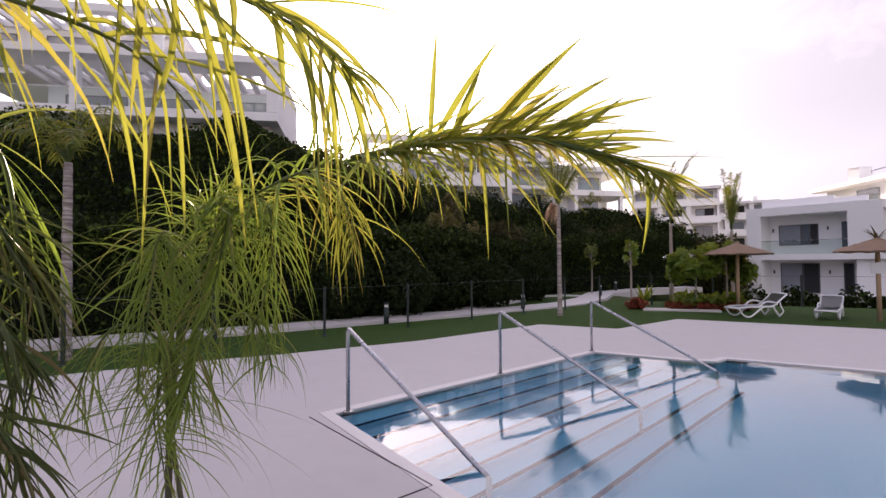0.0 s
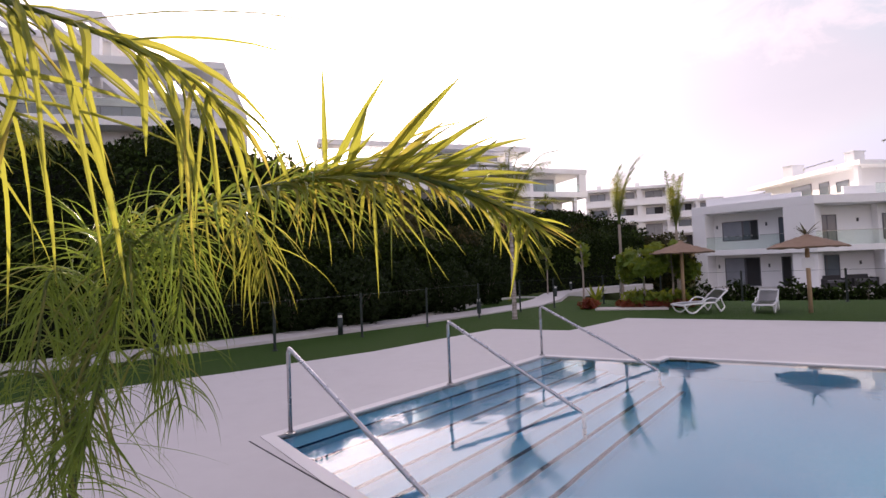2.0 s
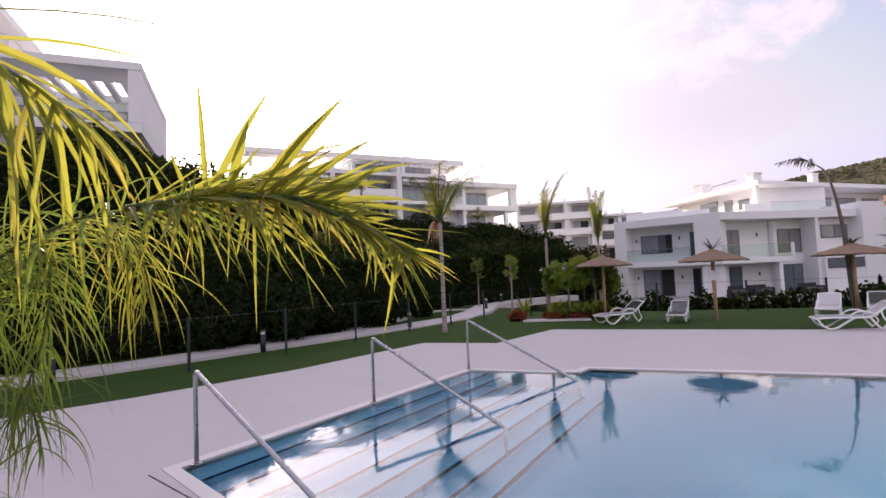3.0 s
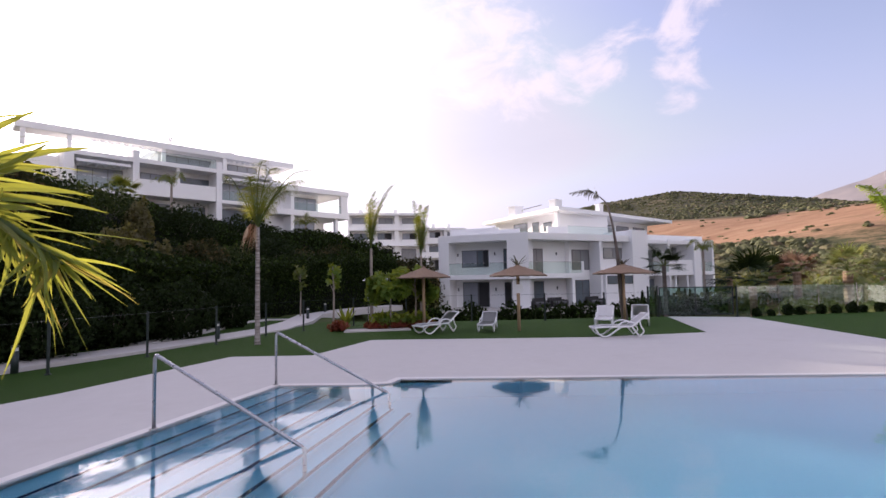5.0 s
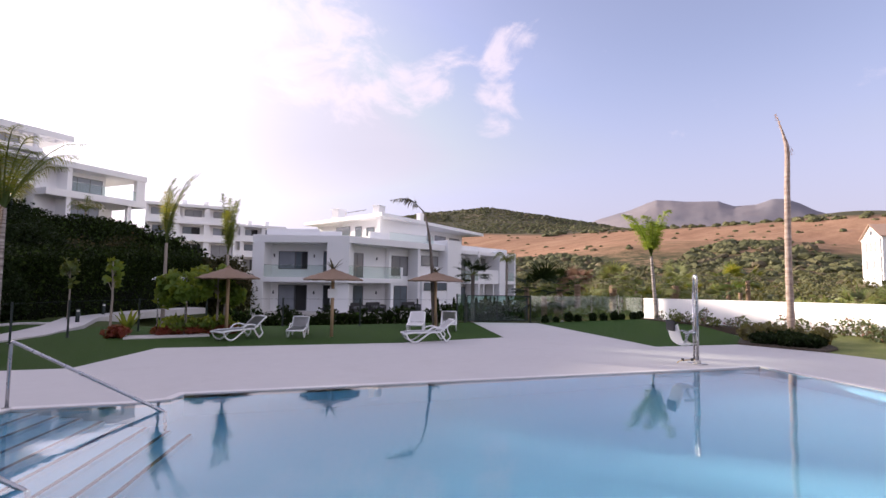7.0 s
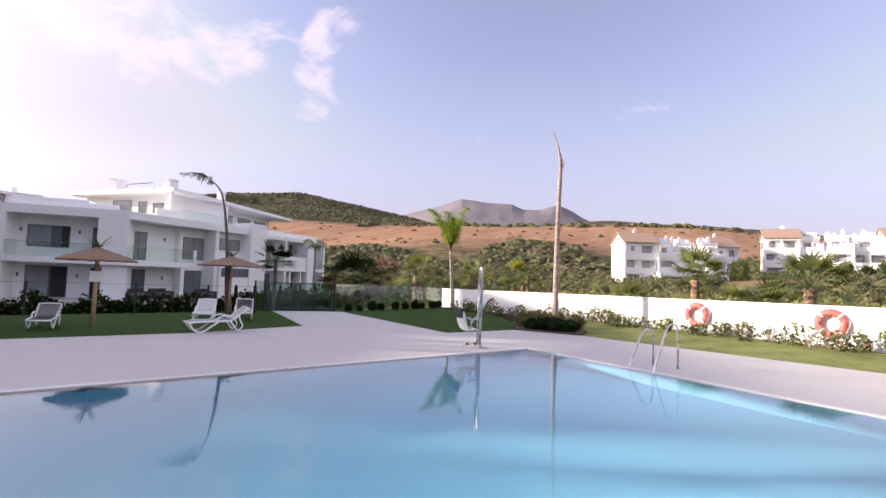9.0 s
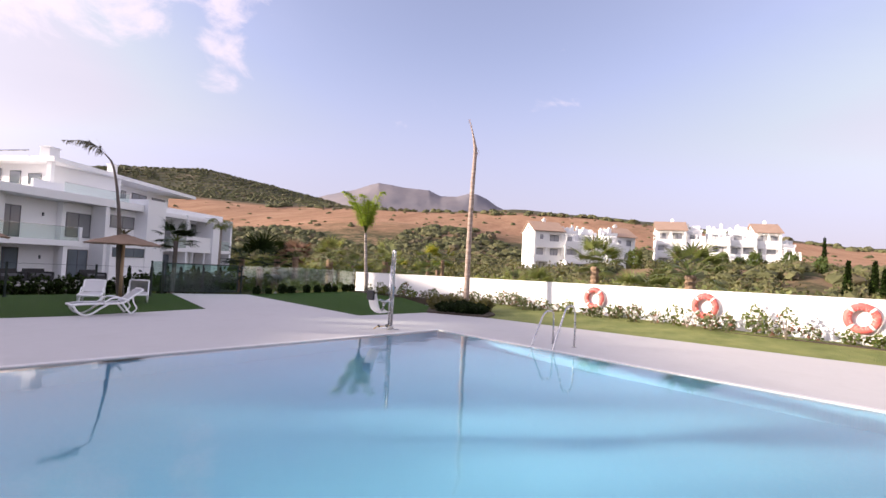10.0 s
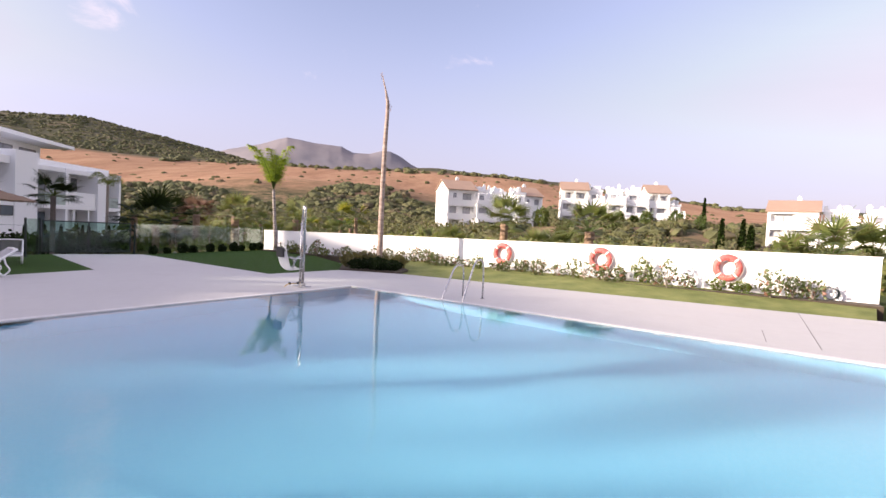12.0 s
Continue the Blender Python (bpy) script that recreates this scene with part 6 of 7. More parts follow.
    spikes([(-6.1, 13.6, -5.2, 25.6, 1.76, 0.024), (-5.8, 13.6, 1.8, 24.4, 1.75, 0.028), (-3.5, 13.8, -0.2, 21.6, 1.70, 0.036), (-4.6, 13.7, 0.6, 19.0, 1.72, 0.020), (-0.5, 14.0, 8.6, 22.4, 1.62, 0.034), (0.4, 14.0, 10.8, 23.8, 1.60, 0.036), (1.2, 14.0, 8.8, 19.6, 1.59, 0.030), (2.5, 14.0, 9.5, 18.0, 1.56, 0.026), (4.0, 14.0, 14.2, 19.9, 1.52, 0.024), (5.0, 13.9, 18.4, 17.4, 1.50, 0.024), (6.0, 13.9, 15.6, 15.8, 1.48, 0.026), (7.5, 13.6, 18.8, 13.8, 1.45, 0.020), (9.0, 13.2, 20.5, 12.6, 1.42, 0.018), (-8.0, 13.2, -9.0, 18.5, 1.80, 0.016), (-10.5, 13.0, -11.5, 17.0, 1.85, 0.016)])
    f(tip[2:5], 14, 0.28, 0.016, RAKED, 0.0, FRONDLEAF, 4.0)
    f([stem, at(-32, -2, 2.9), at(-30, 5.5, 2.75), at(-28, 6.3, 2.6), at(-28.5, 1.5, 2.5), at(-30.5, -8, 2.42), at(-32, -14, 2.4)], 90, 0.46, 0.012, FULL, 0.1, DIMGLOWFROND)
    f([stem, at(-30, -2, 2.95), at(-26.5, 6.5, 2.8), at(-24, 6.5, 2.68), at(-23.5, 1.5, 2.58), at(-24.5, -4, 2.52), at(-26, -8, 2.5)], 70, 0.48, 0.012, LONG, 0.1, DIMGLOWFROND)
    f([stem, at(-33, -4, 2.8), at(-33.5, 3.0, 2.6), at(-34.5, 2.0, 2.5), at(-35, -4, 2.4), at(-36, -12, 2.35)], 60, 0.44, 0.011, LONG, 0.15, DIMGLOWFROND)
    f([stem, at(-29, 0, 2.95), at(-23, 9.0, 2.7), at(-18, 9.6, 2.5), at(-15.5, 6.5, 2.4), at(-14.5, 2.5, 2.35)], 56, 0.46, 0.012, LONG, 0.3)
    f([stem, at(-33.5, -10, 2.8), at(-34, -8, 2.7), at(-34.2, -14, 2.62), at(-33.4, -21, 2.6)], 46, 0.46, 0.010, LONG, 0.1, DIMGLOWFROND)
    AROUND = ((-1.3, 0.15, 0.2, 1.5), (1.3, 0.1, 0.2, 1.5), (-0.9, 0.3, 0.5, 2.2))
    f([stem, at(-33.5, -11, 2.75), at(-34.5, -14, 2.65), at(-34, -18, 2.6)], 17, 0.62, 0.006, AROUND, 0.2, DIMGLOWFROND)
    f([stem, at(-33, -9, 2.7), at(-37, -5.5, 2.55), at(-39.5, -8, 2.45), at(-41, -13, 2.4)], 26, 0.42, 0.009, LONG, 0.2, DIMGLOWFROND)
    f([stem, at(-31, -9, 2.8), at(-27, -5.0, 2.6), at(-24.5, -7, 2.5), at(-23.5, -11, 2.45)], 28, 0.42, 0.009, LONG, 0.2, DIMGLOWFROND)
    top = at(-62, 18, 2.2)
    g, _ = palm(at(-62, 0, 2.2), top, "young feather palm with arching sunlit fronds")
    g([top, at(-50, 26.5, 1.9), at(-38, 28, 1.75), at(-28, 27, 1.65), at(-19, 24, 1.58), at(-14, 20, 1.52)], 22, 0.66, 0.025, ((-0.5, -0.2, 0.4, 3.0), (0.5, -0.2, 0.4, 3.0), (0.2, 0.2, 0.8, 2.0)), 0.05, FRONDLEAF, 5.0)
    g([top, at(-52, 22, 1.95), at(-43, 22, 1.8), at(-36, 20, 1.7), at(-31, 15.5, 1.65)], 10, 0.58, 0.025, HANG, 0.05)
    g([top, at(-54, 15, 1.9), at(-47, 11, 1.75), at(-45, 2, 1.65), at(-44.5, -8, 1.65), at(-46, -14, 1.7)], 44, 0.36, 0.009, HANG, 0.05, DIMGLOWFROND)
    RAKE = ((-0.35, 0.15, 1.4, 0.9), (0.35, -0.1, 1.5, 1.0), (0.1, -0.5, 0.9, 1.2))
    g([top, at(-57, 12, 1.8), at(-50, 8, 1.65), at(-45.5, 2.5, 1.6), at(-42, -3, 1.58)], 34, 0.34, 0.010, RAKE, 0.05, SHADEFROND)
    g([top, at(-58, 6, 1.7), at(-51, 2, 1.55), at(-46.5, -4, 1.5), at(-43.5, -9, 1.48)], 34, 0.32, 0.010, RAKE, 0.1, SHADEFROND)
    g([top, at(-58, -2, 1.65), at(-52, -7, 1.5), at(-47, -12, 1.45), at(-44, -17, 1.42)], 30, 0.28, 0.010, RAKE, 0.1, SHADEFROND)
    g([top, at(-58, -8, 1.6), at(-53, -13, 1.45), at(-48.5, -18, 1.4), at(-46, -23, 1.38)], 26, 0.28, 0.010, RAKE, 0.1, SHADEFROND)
    g([top, at(-56, 30, 1.9), at(-46, 33, 1.75), at(-38, 31, 1.65), at(-32, 26, 1.6)], 12, 0.56, 0.024, HANG, 0.05)


build_near_palms()


def shrub(base, radii, n, size, mat_, label, seed, name="shrub", group="shrubs", stems=5):
    """A shrub: a few stems and a loose mass of leaves."""
    rnd = np.random.default_rng(seed)
    t = thing(name, pose(*base), label, name.replace("_", " "), group)
    bm = bmesh.new()
    r = random.Random(seed)
    for i in range(stems):
        a = r.uniform(0, 6.28)
        e = (math.cos(a) * radii[0] * 0.6, math.sin(a) * radii[1] * 0.6, radii[2] * r.uniform(1.0, 1.6))
        tube(bm, [(0, 0, -0.03), (e[0] * 0.4, e[1] * 0.4, e[2] * 0.55), e], [0.012, 0.009, 0.004], 4)
    part("branch", bm, BARK, t)
    pts = clump_points(rnd, (0, 0, radii[2] * 0.95), radii, n)
    foliage("leaves", pts, size, mat_, t, seed)
    return t


def young_tree(base, height, crown, n, mat_, label, seed):
    rnd, r = np.random.default_rng(seed), random.Random(seed)
    t = thing("tree", pose(*base), label, "tree", "young trees")
    bm = tube(bmesh.new(), [(0, 0, -0.1), (0.03, 0.02, height * 0.5), (0, 0.02, height * 0.95)], [0.04, 0.03, 0.012], 7)
    pts = []
    for i in range(9):
        a, z = r.uniform(0, 6.28), height * r.uniform(0.45, 0.9)
        e = Vector((math.cos(a) * crown[0] * 0.8, math.sin(a) * crown[0] * 0.8, z + height * 0.12))
        tube(bm, [(0, 0.01, z), e.lerp(Vector((0, 0, z)), 0.5) + Vector((0, 0, 0.08)), e], [0.015, 0.01, 0.004], 5)
        pts.append(clump_points(rnd, e, (crown[0] * 0.55, crown[0] * 0.55, crown[1] * 0.4), n // 9))
    part("trunk", bm, BARK, t)
    foliage("crown", np.concatenate(pts), 0.07, mat_, t, seed)
    return t


def build_beds():
    # red bed with lime trees beside the lawn
    kerb = part("pavement", blocks((-1.1, 1.1, -0.4, 0.35, -0.2, 0.03), bevel=0.01), CONCRETE)
    kerb.matrix_world = placed((5.55, 15.8), (1.75, -0.55))
    tagged(kerb, "pale concrete shower pad on the lawn", "paving", kind="structure")
    young_tree((6.05, 15.9, 0), 1.85, (0.62, 0.9), 1250, LIMELEAF, "bright green bushy young tree behind a red bed", 61)
    young_tree((7.0, 15.9, 0), 1.8, (0.58, 0.9), 1100, LIMELEAF, "bright green bushy young tree beside the showers", 62)
    young_tree((4.25, 16.6, 0), 2.3, (0.20, 0.3), 90, LIMELEAF, "thin young tree with small pale crown", 63)
    young_tree((4.6, 24.4, 0), 2.3, (0.24, 0.5), 120, SHRUBLEAF, "thin young tree before the hedge", 64)
    for i, (x, y, rz) in enumerate(((5.9, 16.1, 0.3), (6.6, 16.0, 0.25), (7.2, 15.95, 0.28))):
        shrub((x, y, 0), (0.45, 0.4, rz), 240, 0.06, LIMELEAF, "bright green leafy shrub behind the red bed", 600 + i, group="green shrubs")
    # larger shrubs that break the hedge's face
    for i, (az, d, rad, hz, mt, lab) in enumerate(((-3.0, 21.5, 0.5, 1.3, DRYSHRUB, "feathery brownish shrub on the bank"), (-1.6, 17.2, 1.1, 0.95, SHRUBDARK, "rounded grey-green shrub before the hedge"), (-7.0, 16.2, 1.0, 1.0, SHRUBDARK, "rounded dark shrub before the hedge"), (-12.5, 14.6, 1.1, 1.05, SHRUBDARK, "rounded dark shrub before the hedge"), (3.5, 20.4, 0.9, 1.0, SHRUBDARK, "rounded dark shrub before the hedge"), (5.6, 25.0, 1.0, 1.1, SHRUBDARK, "rounded dark shrub before the hedge"), (-19.5, 14.0, 1.0, 1.1, SHRUBDARK, "rounded dark shrub before the hedge"))):
        p = away(az, 0, d)
        shrub((p.x, p.y, ground_z(p.x, p.y) + (0.3 if i == 0 else 0)), (rad, rad, hz), 5200, 0.036, mt, lab, 620 + i, group="bank shrubs", stems=9)
    # taller planting up the bank, of several kinds
    kinds = ((BANKGREEN, "rounded mid-green shrub on the bank"), (SHRUBDARK, "dense dark shrub on the bank"), (DRYSHRUB, "feathery brownish shrub on the bank"), (BANKOLIVE, "loose olive-green shrub on the bank"))
    for i, (az, d, rad, hz, kd) in enumerate(((-9.5, 19.5, 1.3, 1.0, 0), (-6.6, 21.0, 1.0, 1.4, 2), (-12.5, 23.0, 1.6, 1.2, 1), (-16.0, 21.0, 1.4, 1.3, 3), (-3.2, 25.5, 1.5, 1.1, 1), (0.6, 24.5, 1.2, 1.0, 3), (3.6, 28.0, 1.5, 1.2, 0), (7.6, 31.5, 1.5, 1.2, 1), (10.6, 33.5, 1.4, 1.2, 3), (14.5, 36.0, 1.6, 1.6, 3), (17.0, 40.0, 1.6, 1.5, 0), (-8.0, 29.0, 1.7, 1.5, 0), (-1.0, 32.0, 1.8, 1.3, 1), (5.0, 38.0, 1.8, 1.4, 1), (-20.5, 19.5, 1.3, 1.4, 0), (-25.0, 18.5, 1.2, 1.3, 1), (-5.0, 27.5, 0.6, 1.5, 2))):
        p = away(az, 0, d)
        shrub((p.x, p.y, ground_z(p.x, p.y) + bank_cover(p.x, p.y) * 0.55), (rad, rad, hz), 3200, 0.05, kinds[kd][0], kinds[kd][1], 660 + i, group="bank shrubs", stems=9)
    # the end of the bank, stepping down towards the house
    for i, (az, d, el) in enumerate(((14.4, 41, 5.2), (15.6, 43, 5.1), (16.7, 42, 4.9), (17.8, 44, 4.6), (18.9, 43, 4.2), (19.9, 44, 3.7), (20.8, 42, 2.9), (21.9, 41, 2.3), (23.1, 42, 2.5), (24.3, 41, 2.4), (15.2, 36, 3.6), (17.2, 37, 3.4), (19.2, 38, 2.9))):
        p = away(az, 0, d)
        z = ground_z(p.x, p.y) - 0.1
        hz = (1.6 + d * math.tan(radians(el)) - z) / 1.95
        shrub((p.x, p.y, z), (1.5, 1.5, hz), 4200, 0.075, (HEDGELEAF, CLIPPEDLEAF, BANKOLIVE)[0 if i < 6 and i % 3 else 1 if i < 7 or i > 9 else 2], "tall rounded shrub at the end of the bank", 690 + i, group="bank shrubs", stems=9)
    for i, (x, y) in enumerate(((5.45, 16.1), (5.75, 16.0), (6.05, 15.92), (6.4, 15.85), (6.75, 15.78), (7.1, 15.7), (7.4, 15.65))):
        shrub((x, y, 0), (0.26, 0.26, 0.13), 260, 0.04, REDLEAF, "low dark red shrub in a lawn bed", 80 + i, group="red shrubs")
    shrub((4.35, 16.3, 0), (0.28, 0.28, 0.18), 260, 0.05, REDLEAF, "low red and green shrub in a lawn bed", 90, group="red shrubs")
    # broad-leaved plant
    t = thing("plant", pose(4.75, 16.8, 0), "broad-leaved green plant in the bed", "plant")
    v, f = [], []
    r = random.Random(5)
    for i in range(11):
        a = r.uniform(0, 6.28)
        blade(v, f, (0, 0, 0.0), (math.cos(a) * 0.5, math.sin(a) * 0.5, 1.3), r.uniform(0.6, 1.0), 0.16, 0.9, (math.cos(a), math.sin(a), 0.2), 6)
    raw("leaves", v, f, LIMELEAF, t)
    # round bed with the dead palm
    bed = part("planting_bed", prism(bmesh.new(), [(17.1, 3.55), (16.9, 1.45), (18.0, 1.30), (19.9, 1.9), (20.6, 3.4), (19.9, 4.1)], -0.2, 0.05), SOIL)
    tagged(bed, "planting bed of dark bark mulch", "planting bed")
    for i, (x, y, rx, rz) in enumerate(((17.4, 2.3, 0.4, 0.25), (17.5, 1.85, 0.4, 0.24), (18.0, 1.9, 0.42, 0.26), (18.5, 2.0, 0.4, 0.24), (17.5, 3.0, 0.42, 0.28), (17.8, 2.6, 0.5, 0.3), (18.4, 2.5, 0.45, 0.3), (18.2, 3.4, 0.45, 0.42), (19.3, 2.6, 0.5, 0.4), (19.5, 3.3, 0.5, 0.42), (18.8, 1.8, 0.4, 0.4))):
        shrub((x, y, 0.04), (rx * 0.85, rx * 0.85, rz * 0.62), 420, 0.035, SHRUBDARK if i < 7 else DRYSHRUB, "low green shrub with small pale flowers" if i < 7 else "loose brownish shrub round the dead palm", 100 + i, group="bed shrubs")
    rnd = np.random.default_rng(8)
    # roses along the white wall
    d = (WALL_B - WALL_A).normalized()
    n = Vector((d.y, -d.x))
    L = (WALL_B - WALL_A).length
    s, i = 2.0, 0
    r = random.Random(9)
    while s < L - 1.0:
        p = WALL_A + d * s + n * r.uniform(0.35, 0.8)
        h = r.uniform(0.16, 0.42)
        ob = shrub((p.x, p.y, 0.015 + 0.18 * s / L), (r.uniform(0.28, 0.45), r.uniform(0.25, 0.35), h), int(130 * r.uniform(0.4, 1.6)), 0.034, ROSELEAF if r.random() < 0.7 else SHRUBLEAF, "loose rose bush with a few pale blooms by the white wall", 140 + i, group="wall roses", stems=8)
        pts = clump_points(rnd, (0, 0, h), (0.35, 0.3, h * 0.9), 3, 0.9)
        foliage("blooms", pts, 0.03, FLOWER, ob, 300 + i, 1.0)["kind"] = "stuff"
        s += r.uniform(0.35, 0.8)
        i += 1
    mulch = [WALL_A + n * 0.06 + d * 0.5, WALL_B + n * 0.06, WALL_B + n * 0.75, WALL_A + n * 0.75 + d * 0.5]
    bm = prism(bmesh.new(), [tuple(p) for p in mulch][::-1], -0.2, 0.20)
    for v in bm.verts:
        if v.co.y > 5 and v.co.z > 0:
            v.co.z = 0.02
    tagged(part("planting_bed", bm, SOIL), "narrow planting bed of earth along the wall", "planting bed")
    # shrubs before the house and behind the glass fence
    i = 0
    for x0, y0, x1, y1, n_, hz, mt, lab in ((13.6, 30.5, 24.5, 26.5, 22, 0.62, HEDGELEAF, "dark clipped shrub in the house garden"), (24.5, 25.5, 36.0, 25.0, 20, 0.65, HEDGELEAF, "dark shrub before the house"), (13.5, 21.5, 21.0, 18.5, 16, 0.26, SHRUBDARK, "small shrub in the house garden"), (19.6, 11.75, 26.2, 10.05, 10, 0.17, SHRUBDARK, "small dark shrub at the foot of the glass fence")):
        for k in range(n_):
            t = (k + r.uniform(-0.2, 0.2)) / max(1, n_ - 1)
            x, y = x0 + (x1 - x0) * t, y0 + (y1 - y0) * t + r.uniform(-0.4, 0.4) * min(1.0, hz * 4 - 0.6)
            hh = hz * r.uniform(0.7, 1.35)
            shrub((x, y, -0.03 if hz < 0.2 else ground_z(x, y) - 0.02), (hh * 0.9, hh * 0.9, hh), 200, 0.075 if hz > 0.4 else 0.05, mt, lab, 400 + i, group="garden shrubs", stems=3)
            i += 1
    for k in range(7):
        x, y = 28.5 + k * 1.5, 26.8 + r.uniform(-0.4, 0.4)
        t = thing("cypress", pose(x, y, ground_z(x, y)), "small dark columnar cypress by the house", "cypress", "cypresses")
        part("trunk", tube(bmesh.new(), [(0, 0, -0.1), (0, 0, 1.2)], 0.03, 6), BARK, t)
        pts = np.concatenate([clump_points(np.random.default_rng(k * 9 + j), (0, 0, 0.25 + 0.2 * j), (0.24 - 0.025 * j, 0.24 - 0.025 * j, 0.25), 90) for j in range(8)])
        foliage("crown", pts, 0.05, HEDGELEAF, t, k, 1.6)


build_beds()


def lump(verts, faces, centre, rad, rnd, squash=0.75):
    """A bush seen from afar: a lumpy low dome of facets."""
    base = len(verts)
    rows, cols = 4, 8
    ph = rnd.uniform(0, 6.28)
    for i in range(rows):
        e = -0.25 + 1.55 * i / (rows - 1)
        for j in range(cols):
            a = ph + 2 * math.pi * (j + 0.5 * (i % 2)) / cols
            k = rad * rnd.uniform(0.72, 1.2)
            verts.append((centre[0] + math.cos(a) * math.cos(e) * k, centre[1] + math.sin(a) * math.cos(e) * k, centre[2] + math.sin(e) * k * squash))
    verts.append((centre[0], centre[1], centre[2] + rad * squash * rnd.uniform(0.85, 1.1)))
    for i in range(rows - 1):
        for j in range(cols):
            q = (j + 1) % cols
            faces.append((base + i * cols + j, base + i * cols + q, base + (i + 1) * cols + q, base + (i + 1) * cols + j))
    for j in range(cols):
        faces.append((base + (rows - 1) * cols + j, base + (rows - 1) * cols + (j + 1) % cols, base + rows * cols))


def build_scrub():
    """Bushes over the open slope and the ridge, joined."""
    rnd = np.random.default_rng(77)
    r = random.Random(77)
    verts, faces, pts = [], [], []

    def add(az, d, rad, squash=0.75):
        p = away(az, 0, d)
        z = ground_z(p.x, p.y)
        for k in range(3 if d < 200 else 2):
            o = Vector((r.uniform(-1, 1), r.uniform(-1, 1))) * rad * 0.7
            lump(verts, faces, (p.x + o.x, p.y + o.y, z), rad * r.uniform(0.55, 1.0), r, squash)
        if d < 210:
            n = 60 if d < 120 else 34
            c = clump_points(rnd, (p.x, p.y, z + rad * 0.3), (rad * 1.15, rad * 1.15, rad * 0.8), n, 0.8)
            pts.append((c, np.full(n, 0.10 + rad * 0.05)))

    for i in range(4600):
        az, d = r.uniform(38, 132), 45 + 265 * r.random() ** 0.75
        w = noise.noise(Vector((az * 0.22, d * 0.018, 1.0)))
        if d > 275 - 45 * math.sin(az * 0.3) or (w < -0.34 and d > 60):
            continue
        add(az, d, r.uniform(0.7, 1.7) * (0.65 + d / 200))
    for i in range(200):
        add(r.uniform(40, 128), r.uniform(290, 560), r.uniform(0.9, 2.6))
    for i in range(150):
        add(r.uniform(58, 126), r.uniform(540, 590), r.uniform(2.5, 6.0))
    for i in range(4200):
        add(r.uniform(28, 68), 590 + 320 * r.random(), r.uniform(1.3, 3.2), 0.7)
    tagged(raw("scrub", verts, faces, SCRUB), "olive-green bushes scattered over the dry slope and ridge", "bushes", kind="stuff")
    c, s_ = np.concatenate([q[0] for q in pts]), np.concatenate([q[1] for q in pts])
    v, f = cards(c, s_ * (0.6 + 0.8 * rnd.random(len(s_))), rnd, 1.0, 1.3)
    tagged(raw("scrub", v, f, SCRUB), "leafy olive-green bushes on the near slope", "bushes", kind="stuff")
    # thick green belt just behind the wall and the fence
    pts = []
    for i in range(420):
        az = r.uniform(60, 131)
        d = r.uniform(26, 46)
        p = away(az, 0, d)
        z = ground_z(p.x, p.y)
        rad = r.uniform(0.6, 1.3)
        top = -0.4 + 0.6 * noise.noise(Vector((az * 0.2, d * 0.1, 4)))
        pts.append(clump_points(rnd, (p.x, p.y, max(z + 0.3, top - rad * 0.5)), (rad, rad, rad * 0.8), 130))
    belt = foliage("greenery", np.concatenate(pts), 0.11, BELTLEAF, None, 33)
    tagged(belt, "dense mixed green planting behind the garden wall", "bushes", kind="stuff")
    pts = []
    for i in range(80):
        az, d = r.uniform(56, 74), r.uniform(44, 66)
        p = away(az, 0, d)
        rad = r.uniform(0.8, 1.7)
        pts.append(clump_points(rnd, (p.x, p.y, ground_z(p.x, p.y) + rad * 0.6), (rad, rad, rad * 0.9), 150))
    belt = foliage("greenery", np.concatenate(pts), 0.11, SHRUBLEAF, None, 34)
    tagged(belt, "darker green bushes behind the gate and fence", "bushes", kind="stuff")
    for i, (az, d, h, sp, mt) in enumerate(((58.6, 38, 2.4, 2.9, SHRUBDARK), (60.2, 41, 2.4, 2.0, SHRUBDARK), (62.2, 38, 2.9, 1.7, DRYLEAF), (66.0, 34, 2.3, 1.8, BELTLEAF), (56.6, 44, 2.0, 1.5, SHRUBDARK), (72.0, 38, 2.2, 1.9, BELTLEAF))):
        p = away(az, 0, d)
        z = ground_z(p.x, p.y)
        fan_palm((p.x, p.y, z), 1.6 + d * math.tan(radians(0.5)) - z - (1.1 if sp > 2.5 else 0.5 if mt == SHRUBDARK else 0.2), sp, 26, "dry brown fan palm behind the gate" if mt == DRYLEAF else "broad fan palm behind the glass fence", 560 + i, 0.2, "valley palms", mt, DRYBARK)
    for i, (az, d, h) in enumerate(((105.0, 112, 1.4), (106.7, 110, 1.5), (108.2, 113, 1.2), (109.5, 111, 1.7), (112.3, 112, 1.7), (98.6, 100, 1.9), (114.6, 106, 1.3))):
        p = away(az, 0, d)
        shrub((p.x, p.y, ground_z(p.x, p.y)), (h * 0.8, h * 0.8, h), 420, 0.17, SHRUBLEAF, "round garden tree before the village blocks", 580 + i, "tree", "village trees", 4)
    for i in range(15):
        az, d = r.uniform(58.0, 80), r.uniform(44, 60)
        p = away(az, 0, d)
        fan_palm((p.x, p.y, ground_z(p.x, p.y)), r.uniform(1.4, 3.0), r.uniform(1.3, 2.0), 20, "fan palm in the green valley planting", 500 + i, 0.15, "valley palms", FANLEAF if i % 3 == 0 else PALMLEAF, DRYBARK)
    for i, (az, d, h) in enumerate(((116.6, 78, 4.4), (118.4, 80, 4.6), (114.8, 120, 7.0), (119.2, 60, 3.6))):
        p = away(az, 0, d)
        z = ground_z(p.x, p.y)
        t = thing("cypress", pose(p.x, p.y, z), "dark columnar cypress on the slope", "cypress", "cypresses")
